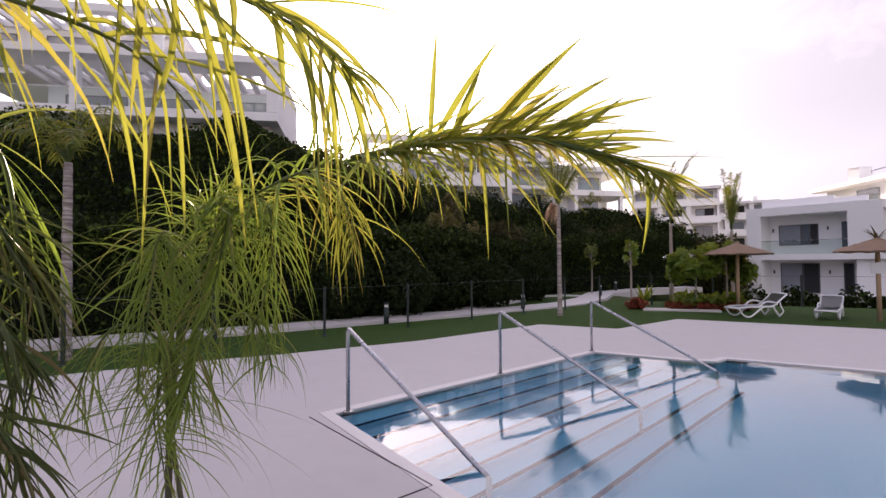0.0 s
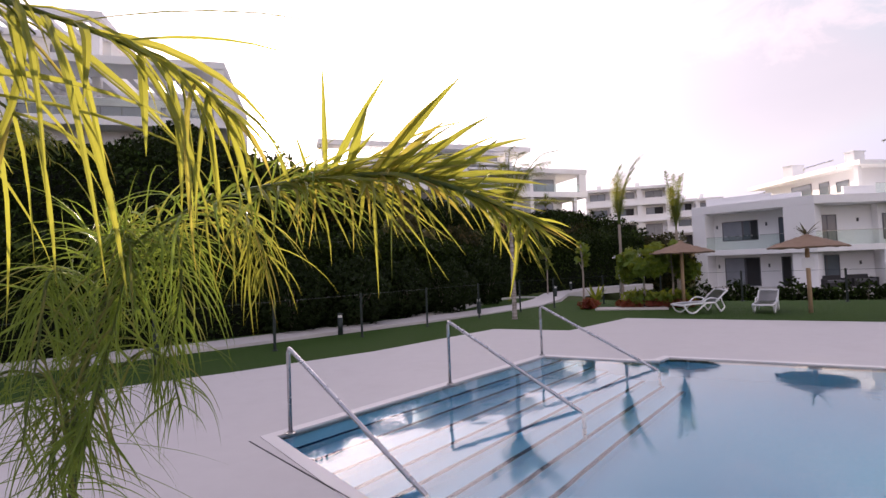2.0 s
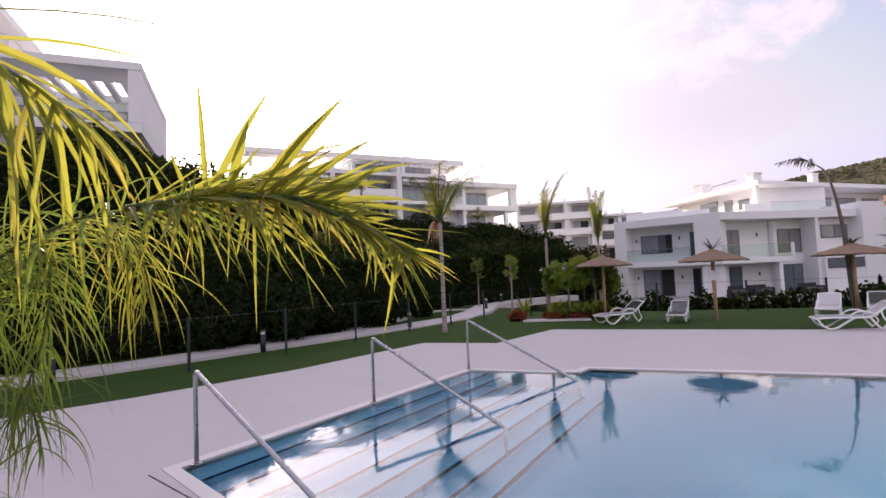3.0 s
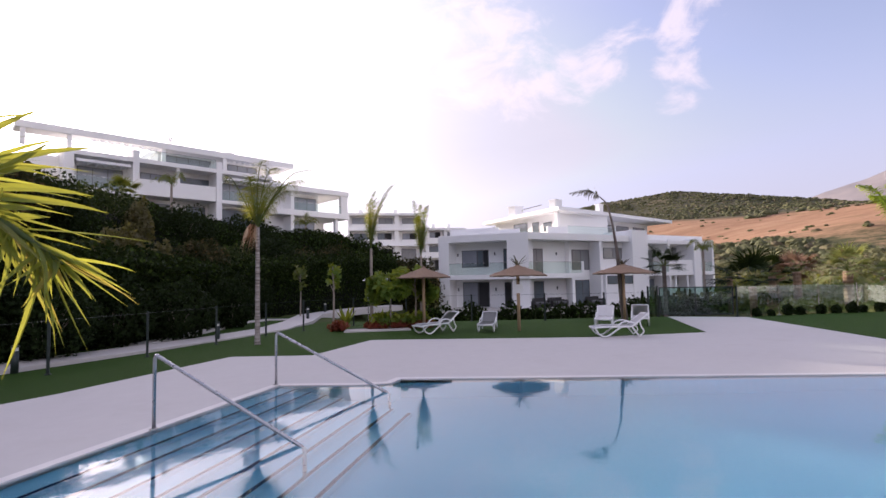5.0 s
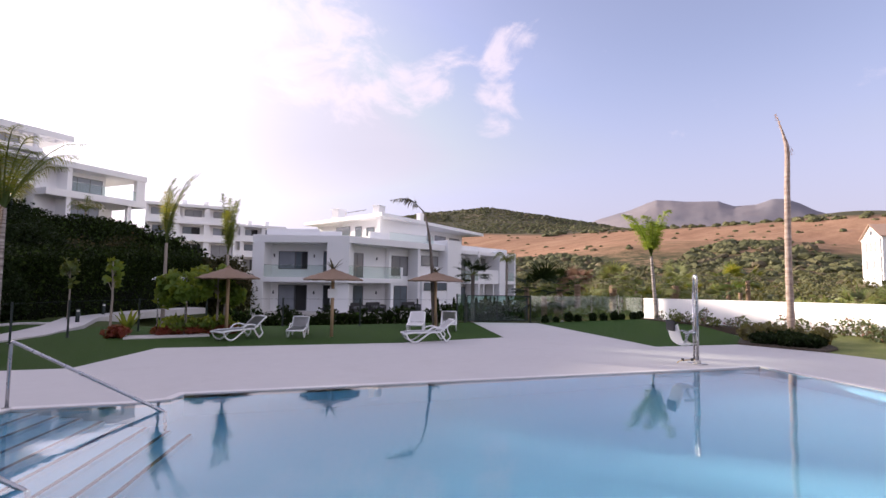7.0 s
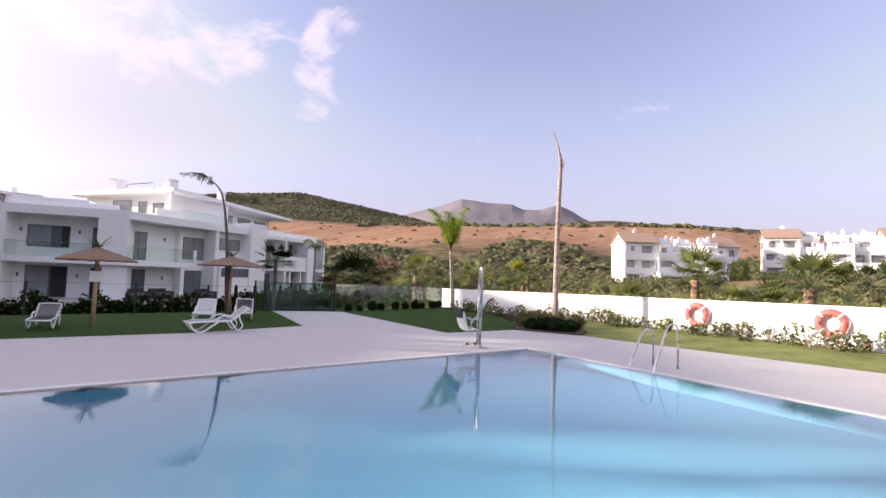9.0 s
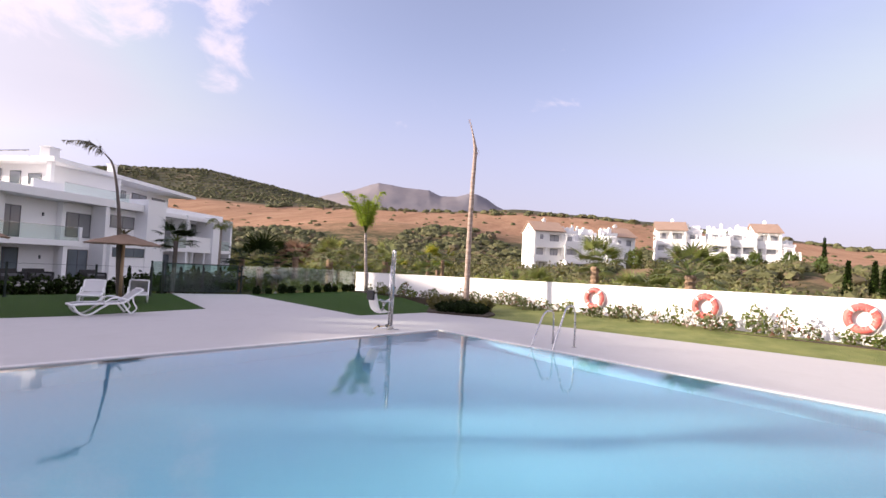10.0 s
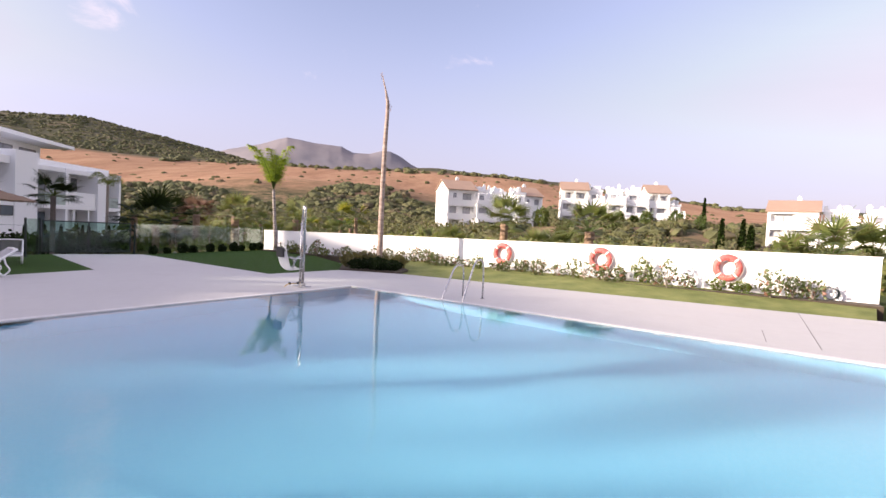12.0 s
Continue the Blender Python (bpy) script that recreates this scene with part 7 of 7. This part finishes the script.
        part("trunk", tube(bmesh.new(), [(0, 0, -0.3), (0, 0, h * 0.8)], 0.09, 6), BARK, t)
        pp = np.concatenate([clump_points(np.random.default_rng(i * 31 + j), (0, 0, h * (0.1 + 0.1 * j)), (0.55 - 0.05 * j, 0.55 - 0.05 * j, h * 0.1), 120) for j in range(9)])
        foliage("crown", pp, 0.12, HEDGELEAF, t, i, 1.8)


build_scrub()

# ---- pool fittings ----


def build_rails():
    for i, (x, y) in enumerate(((-2.03, 4.43), (-0.42, 6.26), (1.19, 8.13))):
        t = thing("handrail", pose(x, y, 0), "brushed steel pool handrail sloping down into the water", "handrail", "pool handrails")
        a = (0, 0, -0.02)
        b = (0, 0, 0.86)
        c = (1.422, -1.431, -0.033)
        d = (1.422, -1.431, -0.9)
        part("rail", tube(bmesh.new(), bent([a, b, c, d], 0.05, 5), 0.021, 12), STEEL, t, smooth=True)
        part("flange", tube(bmesh.new(), [(0, 0, 0.0), (0, 0, 0.012)], 0.05, 16), STEEL, t)


build_rails()


def build_ladder():
    d = (Vector((12.80, 2.14)) - Vector((8.73, -4.25))).normalized()
    n = Vector((d.y, -d.x))
    o = Vector((11.24, -0.48))
    t = thing("pool_ladder", pose(o.x, o.y, 0), "steel pool ladder with two looped handrails", "ladder")
    for s, top in ((-0.27, 0.90), (0.27, 0.74)):
        p = d * s
        q = p + n * 0.82
        w = p - n * 0.02
        part("rail", tube(bmesh.new(), bent([(q.x, q.y, -0.02), (q.x, q.y, 0.50), (q.x - n.x * 0.03, q.y - n.y * 0.03, top), (p.x + n.x * 0.45, p.y + n.y * 0.45, top), (w.x, w.y, 0.02), (w.x - n.x * 0.06, w.y - n.y * 0.06, -0.95)], 0.16, 7), 0.021, 10), STEEL, t, smooth=True)
        part("flange", tube(bmesh.new(), [(q.x, q.y, 0.0), (q.x, q.y, 0.012)], 0.05, 14), STEEL, t)
    for z in (-0.25, -0.5, -0.75):
        bm = blocks((-0.25, 0.25, -0.04, 0.04, z - 0.015, z + 0.015), bevel=0.005)
        st = part("rung", bm, STEEL, t)
        st.matrix_basis = Matrix.Translation((-n.x * 0.08, -n.y * 0.08, 0)) @ Matrix.Rotation(math.atan2(d.y, d.x), 4, "Z")


build_ladder()


def build_lift():
    """The pool lift: post on a base, arm and white seat."""
    t = thing("pool_lift", placed((12.16, 3.17, 0.0), (0.62, 0.78)), "stainless steel pool lift with white plastic seat", "pool lift")
    part("post", tube(bmesh.new(), bent([(0, 0, 0), (0, 0, 1.90), (0.08, 0, 1.93), (0.10, 0, 1.4)], 0.06, 5), 0.032, 12), STEEL, t, smooth=True)
    part("post", tube(bmesh.new(), [(0.09, 0.02, 0.05), (0.09, 0.02, 1.55)], 0.026, 12), STEEL, t, smooth=True)
    part("base_plate", blocks((-0.16, 0.2, -0.14, 0.14, 0.0, 0.02), (-0.05, 0.12, -0.05, 0.05, 0.02, 0.09), bevel=0.006), STEEL, t)
    part("arm", tube(bmesh.new(), bent([(0.02, 0, 0.72), (0.0, 0.18, 0.72), (0.0, 0.3, 0.46)], 0.1, 5), 0.022, 10), STEEL, t, smooth=True)
    part("armrest", tube(bmesh.new(), bent([(-0.2, 0.14, 0.46), (-0.2, 0.14, 0.70), (-0.2, 0.46, 0.70)], 0.06, 5), 0.016, 8), STEEL, t, smooth=True)
    part("armrest", tube(bmesh.new(), bent([(0.2, 0.14, 0.46), (0.2, 0.14, 0.70), (0.2, 0.46, 0.70)], 0.06, 5), 0.016, 8), STEEL, t, smooth=True)
    bm = bmesh.new()
    prof = spline([(0.10, 0.44), (0.3, 0.40), (0.46, 0.43), (0.54, 0.62), (0.60, 0.84)], 12)
    rows = [[bm.verts.new((x, p[0], p[1] + 0.05 * (x / 0.22) ** 2)) for x in (-0.22, -0.13, 0, 0.13, 0.22)] for p in [(q.x, q.y) for q in [Vector((a.x, a.y, 0)) for a in [Vector((s[0], s[1], 0)) for s in prof]]]]
    for a, b in zip(rows, rows[1:]):
        for j in range(4):
            bm.faces.new((a[j], a[j + 1], b[j + 1], b[j]))
    bmesh.ops.solidify(bm, geom=bm.faces[:], thickness=0.025)
    part("seat", bm, PLASTIC, t, "white moulded plastic seat", smooth=True)
    part("headrest", blocks((-0.16, 0.16, 0.605, 0.65, 0.72, 0.95), bevel=0.02), BLACKGAP, t, "dark padded headrest")
    rod = part("rod", tube(bmesh.new(), bent([(0.02, 0.05, 0.09), (-0.04, 0.42, 0.09), (-0.04, 0.52, 0.04)], 0.04, 4), 0.011, 8), BRASS, t, "thin yellow rod", smooth=True)
    for y in (0.12, 0.34):
        part("knob", blocks((-0.045, 0.015, y, y + 0.05, 0.07, 0.13), bevel=0.012), BLACKGAP, rod)


BRASS = plain("yellow_brass", (0.55, 0.36, 0.12), 0.4, 0.8, grain=60)
build_lift()


def build_rings():
    d = (WALL_B - WALL_A).normalized()
    n = Vector((d.y, -d.x))
    for s, z in ((14.56, 0.76), (18.25, 0.82), (21.98, 0.85)):
        p = WALL_A + d * s + n * 0.09
        m = Matrix.Translation((p.x, p.y, z)) @ Matrix(((d.x, n.x, 0, 0), (d.y, n.y, 0, 0), (0, 0, 1, 0), (0, 0, 0, 1)))
        t = thing("life_ring", m, "faded orange life ring hung on the white wall", "life ring", "life rings")
        bm = bmesh.new()
        N, k = 40, 12
        R, r = 0.30, 0.095
        vs = [[bm.verts.new((math.cos(a) * (R + r * math.cos(b)), r * 0.8 * math.sin(b), math.sin(a) * (R + r * math.cos(b)))) for b in (2 * math.pi * j / k for j in range(k))] for a in (2 * math.pi * i / N for i in range(N))]
        for i in range(N):
            for j in range(k):
                bm.faces.new((vs[i][j], vs[i][(j + 1) % k], vs[(i + 1) % N][(j + 1) % k], vs[(i + 1) % N][j]))
        bmesh.ops.recalc_face_normals(bm, faces=bm.faces)
        part("ring", bm, ORANGE, t, smooth=True)
        for q in range(4):
            bm = bmesh.new()
            a0 = math.pi / 4 + q * math.pi / 2
            rows = [[bm.verts.new((math.cos(a) * (R + (r + 0.004) * math.cos(b)), (r * 0.8 + 0.004) * math.sin(b), math.sin(a) * (R + (r + 0.004) * math.cos(b)))) for b in (2 * math.pi * j / k for j in range(k))] for a in (a0 - 0.09, a0, a0 + 0.09)]
            for ra, rb in zip(rows, rows[1:]):
                for j in range(k):
                    bm.faces.new((ra[j], ra[(j + 1) % k], rb[(j + 1) % k], rb[j]))
            part("band", bm, BANDWHITE, t, "pale reflective band", smooth=True)
        line = [(math.cos(a) * (0.43 + 0.025 * math.sin(4 * a)), 0.02, math.sin(a) * (0.43 + 0.025 * math.sin(4 * a))) for a in (2 * math.pi * i / 48 for i in range(49))]
        part("rope", tube(bmesh.new(), line, 0.007, 6, False), BANDWHITE, t)
        zig = [(math.cos(a) * (0.30 + 0.085 * (1 if i % 2 else -1)), 0.085 - 0.04 * (i % 2), math.sin(a) * (0.30 + 0.085 * (1 if i % 2 else -1))) for i, a in ((i, 2 * math.pi * i / 32) for i in range(33))]
        part("net_cord", tube(bmesh.new(), zig, 0.007, 5, False), BANDWHITE, t, "white cord netting over the ring")
        part("hook", tube(bmesh.new(), bent([(0, -0.085, 0.24), (0, 0.03, 0.24), (0, 0.05, 0.28)], 0.02), 0.010, 6), STEEL, t)


build_rings()


# ---- furniture ----


def build_loungers():
    t = thing("sun_lounger", pose(0, 0, 0), "white plastic sun lounger with grey mesh and raised back", "sun lounger", "sun loungers")
    for s in (-0.31, 0.31):
        part("frame", tube(bmesh.new(), spline([(0.0, s, 0.30), (0.25, s, 0.33), (0.8, s, 0.335), (1.22, s, 0.34)], 12), 0.030, 8), PLASTIC, t, smooth=True)
        part("back_frame", tube(bmesh.new(), spline([(1.20, s, 0.34), (1.36, s, 0.46), (1.56, s, 0.62), (1.70, s, 0.72)], 10), 0.028, 8), PLASTIC, t, smooth=True)
        part("leg", tube(bmesh.new(), spline([(0.04, s, 0.29), (0.14, s, 0.12), (0.30, s, 0.03), (0.46, s, 0.06), (0.66, s, 0.20), (0.86, s, 0.33)], 16), 0.028, 8), PLASTIC, t, smooth=True)
        part("armrest", tube(bmesh.new(), spline([(0.72, s * 1.04, 0.34), (0.88, s * 1.04, 0.47), (1.06, s * 1.04, 0.50), (1.24, s * 1.04, 0.46), (1.36, s, 0.40)], 12), 0.024, 8), PLASTIC, t, smooth=True)
        part("leg", tube(bmesh.new(), spline([(1.20, s, 0.33), (1.30, s, 0.18), (1.42, s, 0.03)], 8), 0.028, 8), PLASTIC, t, smooth=True)
        part("leg", tube(bmesh.new(), spline([(1.44, s, 0.50), (1.48, s, 0.34), (1.56, s, 0.18), (1.42, s, 0.03)], 10), 0.022, 8), PLASTIC, t, smooth=True)
    part("end_bar", tube(bmesh.new(), [(0.0, -0.31, 0.30), (0.0, 0.31, 0.30)], 0.032, 8), PLASTIC, t, smooth=True)
    part("end_bar", tube(bmesh.new(), [(1.70, -0.31, 0.72), (1.72, 0, 0.735), (1.70, 0.31, 0.72)], 0.034, 8), PLASTIC, t, smooth=True)
    part("cross_bar", tube(bmesh.new(), [(1.2, -0.31, 0.325), (1.2, 0.31, 0.325)], 0.022, 8), PLASTIC, t, smooth=True)

    def sling(path, name):
        bm = bmesh.new()
        rows = [[bm.verts.new((p.x, y, p.z - 0.012 * (1 - (y / 0.30) ** 2))) for y in (-0.30, -0.15, 0, 0.15, 0.30)] for p in spline(path, 8)]
        for a, b in zip(rows, rows[1:]):
            for j in range(4):
                bm.faces.new((a[j], a[j + 1], b[j + 1], b[j]))
        bmesh.ops.solidify(bm, geom=bm.faces[:], thickness=0.008)
        part(name, bm, MESHCLOTH, t, "grey woven mesh sling", smooth=True)

    sling([(0.02, 0, 0.335), (0.4, 0, 0.345), (0.8, 0, 0.35), (1.2, 0, 0.355)], "seat")
    sling([(1.22, 0, 0.365), (1.38, 0, 0.495), (1.54, 0, 0.625), (1.69, 0, 0.735)], "backrest")
    spots = [((6.09, 13.67), 12), ((8.05, 12.93), 51), ((9.91, 10.27), -30), ((11.93, 11.94), 42), ((13.15, 11.52), 42)]
    t.matrix_basis = pose(*spots[0][0], 0.0, 0, 0, spots[0][1]) @ Matrix.Diagonal((0.85, 0.85, 0.85, 1))
    for (x, y), a in spots[1:]:
        k = 0.9 if x < 9 else 1.0
        copy_thing(t, pose(x, y, 0, 0, 0, a) @ Matrix.Diagonal((k, k, k, 1)))


build_loungers()


def build_parasols():
    for i, (x, y, apex, tuft) in enumerate(((7.09, 15.37, 2.08, False), (9.27, 12.85, 2.08, True), (14.03, 13.02, 2.10, True))):
        t = thing("parasol", pose(x, y, 0), "thatched brown beach parasol on a timber pole" + (" with spiky top" if tuft else ""), "parasol", "parasols")
        part("pole", tube(bmesh.new(), [(0, 0, -0.05), (0, 0, apex - 0.05)], 0.052, 10), POLEWOOD, t, smooth=True)
        rnd = random.Random(70 + i)
        n, R, drop = 48, (0.88, 0.86, 1.02)[i], 0.30
        for layer in range(4):
            bm = bmesh.new()
            r0, r1 = 0.02 + R * layer / 4 * 0.98, R * (layer + 1) / 4 + 0.06
            ring0, ring1, ring2 = [], [], []
            for j in range(n):
                a = 2 * math.pi * j / n
                rr = r1 * (1 + rnd.uniform(-0.025, 0.03))
                z0, z1 = apex - drop * (r0 / R) ** 0.9 + 0.028, apex - drop * (rr / R) ** 0.95 - rnd.uniform(0, 0.018)
                ring0.append(bm.verts.new((math.cos(a) * r0, math.sin(a) * r0, z0)))
                ring1.append(bm.verts.new((math.cos(a) * rr, math.sin(a) * rr, z1)))
                ring2.append(bm.verts.new((math.cos(a) * (rr - 0.03), math.sin(a) * (rr - 0.03), z1 - 0.035)))
            for j in range(n):
                k = (j + 1) % n
                bm.faces.new((ring0[j], ring1[j], ring1[k], ring0[k]))
                bm.faces.new((ring1[j], ring2[j], ring2[k], ring1[k]))
                bm.faces.new((ring2[j], ring0[j], ring0[k], ring2[k]))
            part("thatch", bm, THATCH, t)
        for j in range(8):
            a = 2 * math.pi * j / 8
            part("rib", tube(bmesh.new(), [(0, 0, apex - 0.07), (math.cos(a) * R * 0.9, math.sin(a) * R * 0.9, apex - drop - 0.03)], 0.012, 5), POLEWOOD, t)
        if tuft:
            v, f = [], []
            for j in range(16):
                a = rnd.uniform(0, 6.28)
                blade(v, f, (0, 0, apex - 0.02), (math.cos(a), math.sin(a), rnd.uniform(0.4, 1.3)), rnd.uniform(0.34, 0.58), 0.055, 0.5, (0, 0, 1), 3)
            raw("tuft", v, f, DRYDARK, t)["label"] = "dark spiky leaf tuft"
        else:
            part("cap", tube(bmesh.new(), [(0, 0, apex - 0.03), (0, 0, apex + 0.06)], [0.10, 0.04], 10), THATCH, t)
        if i == 1:
            part("sign_board", blocks((-0.17, 0.13, -0.08, -0.06, 1.18, 1.46), bevel=0.004), PLASTIC, t, "blank white notice board").matrix_basis = Matrix.Rotation(radians(-20), 4, "Z")


build_parasols()


# ---- fences, lights ----


def build_fence(line, name_label, high, glass=True):
    t = thing("fence", pose(line[0][0], line[0][1], 0), name_label, "fence", "garden fences")
    o = Vector(line[0])
    for i, p in enumerate(line):
        q = Vector(p) - o
        z = ground_z(*p)
        z = max(z, -0.1)
        w = 0.012 if high == 1.2 and i else 0.025
        part("post", blocks((q.x - w, q.x + w, q.y - w, q.y + w, z - 0.1, high), (q.x - 0.05, q.x + 0.05, q.y - 0.05, q.y + 0.05, z, z + 0.11), bevel=0.004), DARKMETAL if w > 0.02 else STEEL, t)
        if not glass and i + 1 < len(line):
            r = Vector(line[i + 1]) - o
            part("wire", tube(bmesh.new(), [(q.x, q.y, high - 0.04), (r.x, r.y, high - 0.04)], 0.004, 5), DARKMETAL, t)
        if glass and i + 1 < len(line):
            r = Vector(line[i + 1]) - o
            d = (r - q).normalized()
            n = Vector((-d.y, d.x)) * 0.006
            a, b = q + d * 0.05, r - d * 0.05
            bm = prism(bmesh.new(), [tuple(a - n), tuple(b - n), tuple(b + n), tuple(a + n)], 0.06, high - 0.03)
            bmesh.ops.recalc_face_normals(bm, faces=bm.faces)
            g = part("panel", bm, FENCE_GLASS if high > 1.15 else GLASS, t, "clear glass panel")
            g.visible_shadow = False
    return t


build_fence([(-7.1, 6.6), (-5.6, 8.25), (-4.05, 9.9), (-2.5, 11.55), (-0.98, 13.17), (0.55, 14.8), (2.03, 16.27), (3.39, 17.3), (5.4, 18.1), (7.5, 18.0), (9.9, 17.0), (12.25, 15.36), (14.2, 14.2), (15.75, 13.45)], "line of slim dark steel fence posts with a fine wire", 1.05, False)
build_fence([(15.9, 13.6), (16.95, 14.05)], "green-tinted glass fence panel beside the gate", 1.25)
build_fence([(19.3, 12.25), (21.2, 11.75), (23.1, 11.25), (25.0, 10.75), (26.8, 10.3)], "green-tinted glass fence with dark posts", 1.2)


def build_gate():
    t = thing("gate", placed((16.98, 14.0, 0), (2.2, -1.75)), "closed dark green glass gate across the paved path", "gate")
    L = 2.75
    bm = blocks((0, L, -0.02, 0.02, 0.06, 0.10), (0, L, -0.02, 0.02, 1.14, 1.18), (0, 0.04, -0.02, 0.02, 0.10, 1.14), (L - 0.04, L, -0.02, 0.02, 0.10, 1.14), (L / 2 - 0.02, L / 2 + 0.02, -0.02, 0.02, 0.10, 1.14))
    part("gate_frame", bm, DARKMETAL, t)
    for x0, x1 in ((0.04, L / 2 - 0.02), (L / 2 + 0.02, L - 0.04)):
        g = part("panel", blocks((x0, x1, -0.006, 0.006, 0.10, 1.14)), GATE_GLASS, t, "dark green tinted glass")
        g.visible_shadow = False


build_gate()


def build_bollards():
    for x, y in ((-3.15, 12.15), (0.62, 15.9), (4.6, 22.6), (6.4, 27.0), (-6.4, 9.7)):
        t = thing("bollard_light", pose(x, y, 0), "short black garden bollard light with pale cap", "bollard light", "bollard lights")
        part("post", tube(bmesh.new(), [(0, 0, -0.05), (0, 0, 0.42)], 0.065, 14), DARKMETAL, t, smooth=True)
        part("lens", tube(bmesh.new(), [(0, 0, 0.42), (0, 0, 0.49)], 0.055, 14), BANDWHITE, t)
        part("cap", tube(bmesh.new(), [(0, 0, 0.49), (0, 0, 0.53)], [0.075, 0.065], 14), DARKMETAL, t)


build_bollards()


def build_small():
    # drain slots let into the deck round the pool corner
    for a, b in (((-2.37, 4.245), (-0.993, 2.781)), ((-0.993, 2.781), (-1.5, 2.27))):
        d = (Vector(b) - Vector(a)).normalized()
        n = Vector((-d.y, d.x)) * 0.006
        bm = prism(bmesh.new(), [tuple(Vector(a) - n), tuple(Vector(b) - n), tuple(Vector(b) + n), tuple(Vector(a) + n)], -0.01, 0.004)
        tagged(part("trim", bm, BLACKGAP), "thin dark slot drain in the deck", "drain", kind="structure")
    # hose by the wall's end
    line = []
    for i in range(70):
        a = i * 0.45
        line.append((math.cos(a) * (0.17 + 0.02 * math.sin(i)), math.sin(a) * 0.05, 0.17 + math.sin(a) * 0.15))
    d = (WALL_B - WALL_A).normalized()
    n = Vector((d.y, -d.x))
    p = WALL_B - d * 1.0 + n * 0.15
    h = part("garden_hose", tube(bmesh.new(), line, 0.014, 6), DARKMETAL, None, smooth=True)
    h.matrix_basis = Matrix.Translation((p.x, p.y, 0.2)) @ Matrix.Rotation(math.atan2(d.y, d.x), 4, "Z")
    tagged(h, "coiled black garden hose leaning on the wall", "garden hose")
    v = part("wall_hatch", blocks((-0.45, 0.45, -0.012, 0.01, 0.55, 0.98), bevel=0.006), WHITE)
    q = WALL_B - d * 0.75 + n * 0.0
    v.matrix_basis = Matrix.Translation((q.x, q.y, 0)) @ Matrix.Rotation(math.atan2(d.y, d.x), 4, "Z") @ Matrix.Rotation(math.pi, 4, "Z")
    tagged(v, "flush white hatch in the garden wall", "hatch")


build_small()


def build_showers():
    for i, (x, y) in enumerate(((5.32, 16.05), (5.98, 15.72))):
        t = thing("outdoor_shower", pose(x, y, 0), "slim steel outdoor shower on a concrete pad", "outdoor shower", "outdoor showers")
        part("post", tube(bmesh.new(), bent([(0, 0, -0.02), (0, 0, 1.72), (-0.16, -0.08, 1.72)], 0.1), 0.022, 8), STEEL, t, smooth=True)
        part("shower_head", tube(bmesh.new(), [(-0.17, -0.085, 1.70), (-0.17, -0.085, 1.665)], [0.03, 0.065], 12), STEEL, t)
        part("base", tube(bmesh.new(), [(0, 0, 0.032), (0, 0, 0.06)], 0.06, 12), STEEL, t)
        part("tap", tube(bmesh.new(), [(0, 0, 1.0), (0, -0.07, 1.0)], 0.016, 8), STEEL, t)


build_showers()


def build_joints():
    """Fine expansion joints across the deck."""
    grout = plain("dark_grout", (0.20, 0.18, 0.17), 0.9, grain=80, spread=0.3)
    for a, b in (((8.15, -6.22), (12.6, -8.7)), ((8.56, -5.63), (9.66, -6.19))):
        d = (Vector(b) - Vector(a)).normalized()
        n = Vector((-d.y, d.x)) * 0.006
        bm = prism(bmesh.new(), [tuple(Vector(a) - n), tuple(Vector(b) - n), tuple(Vector(b) + n), tuple(Vector(a) + n)], -0.01, 0.003)
        tagged(part("trim", bm, grout), "thin dark expansion joint in the deck", "joint", kind="structure")


build_joints()


def build_patio():
    """Dark garden seating on the terrace before the house."""
    wicker = plain("dark_wicker", (0.035, 0.033, 0.034), 0.7, grain=120, spread=0.3, bump=0.6)
    cloth = plain("grey_cushion", (0.12, 0.12, 0.13), 0.9, grain=160, spread=0.15, bump=0.3)
    m = placed((24.09, 32.56), (24.1, 1.1))
    for x, y in ((1.4, 0.4), (3.4, 0.5), (6.6, -0.6)):
        t = thing("patio_sofa", m @ Matrix.Translation((x, y, -0.8)), "dark wicker patio sofa with grey cushions on the house terrace", "patio sofa", "patio seats")
        part("base", blocks((-0.75, 0.75, -0.35, 0.35, 0.0, 0.34), bevel=0.02), wicker, t)
        part("backrest", blocks((-0.75, 0.75, 0.35, 0.47, 0.0, 0.78), bevel=0.02), wicker, t)
        for s in (-0.87, 0.75):
            part("armrest", blocks((s, s + 0.12, -0.35, 0.47, 0.0, 0.58), bevel=0.02), wicker, t)
        for s in (-0.73, 0.01):
            part("cushion", blocks((s, s + 0.72, -0.33, 0.34, 0.345, 0.47), bevel=0.03), cloth, t)
    t = thing("patio_table", m @ Matrix.Translation((2.4, -0.9, -0.8)), "low dark patio table on the house terrace", "patio table")
    part("tabletop", blocks((-0.5, 0.5, -0.3, 0.3, 0.36, 0.40), bevel=0.008), wicker, t)
    for x in (-0.46, 0.41):
        for y in (-0.26, 0.21):
            part("leg", blocks((x, x + 0.05, y, y + 0.05, 0.0, 0.36)), wicker, t)


build_patio()
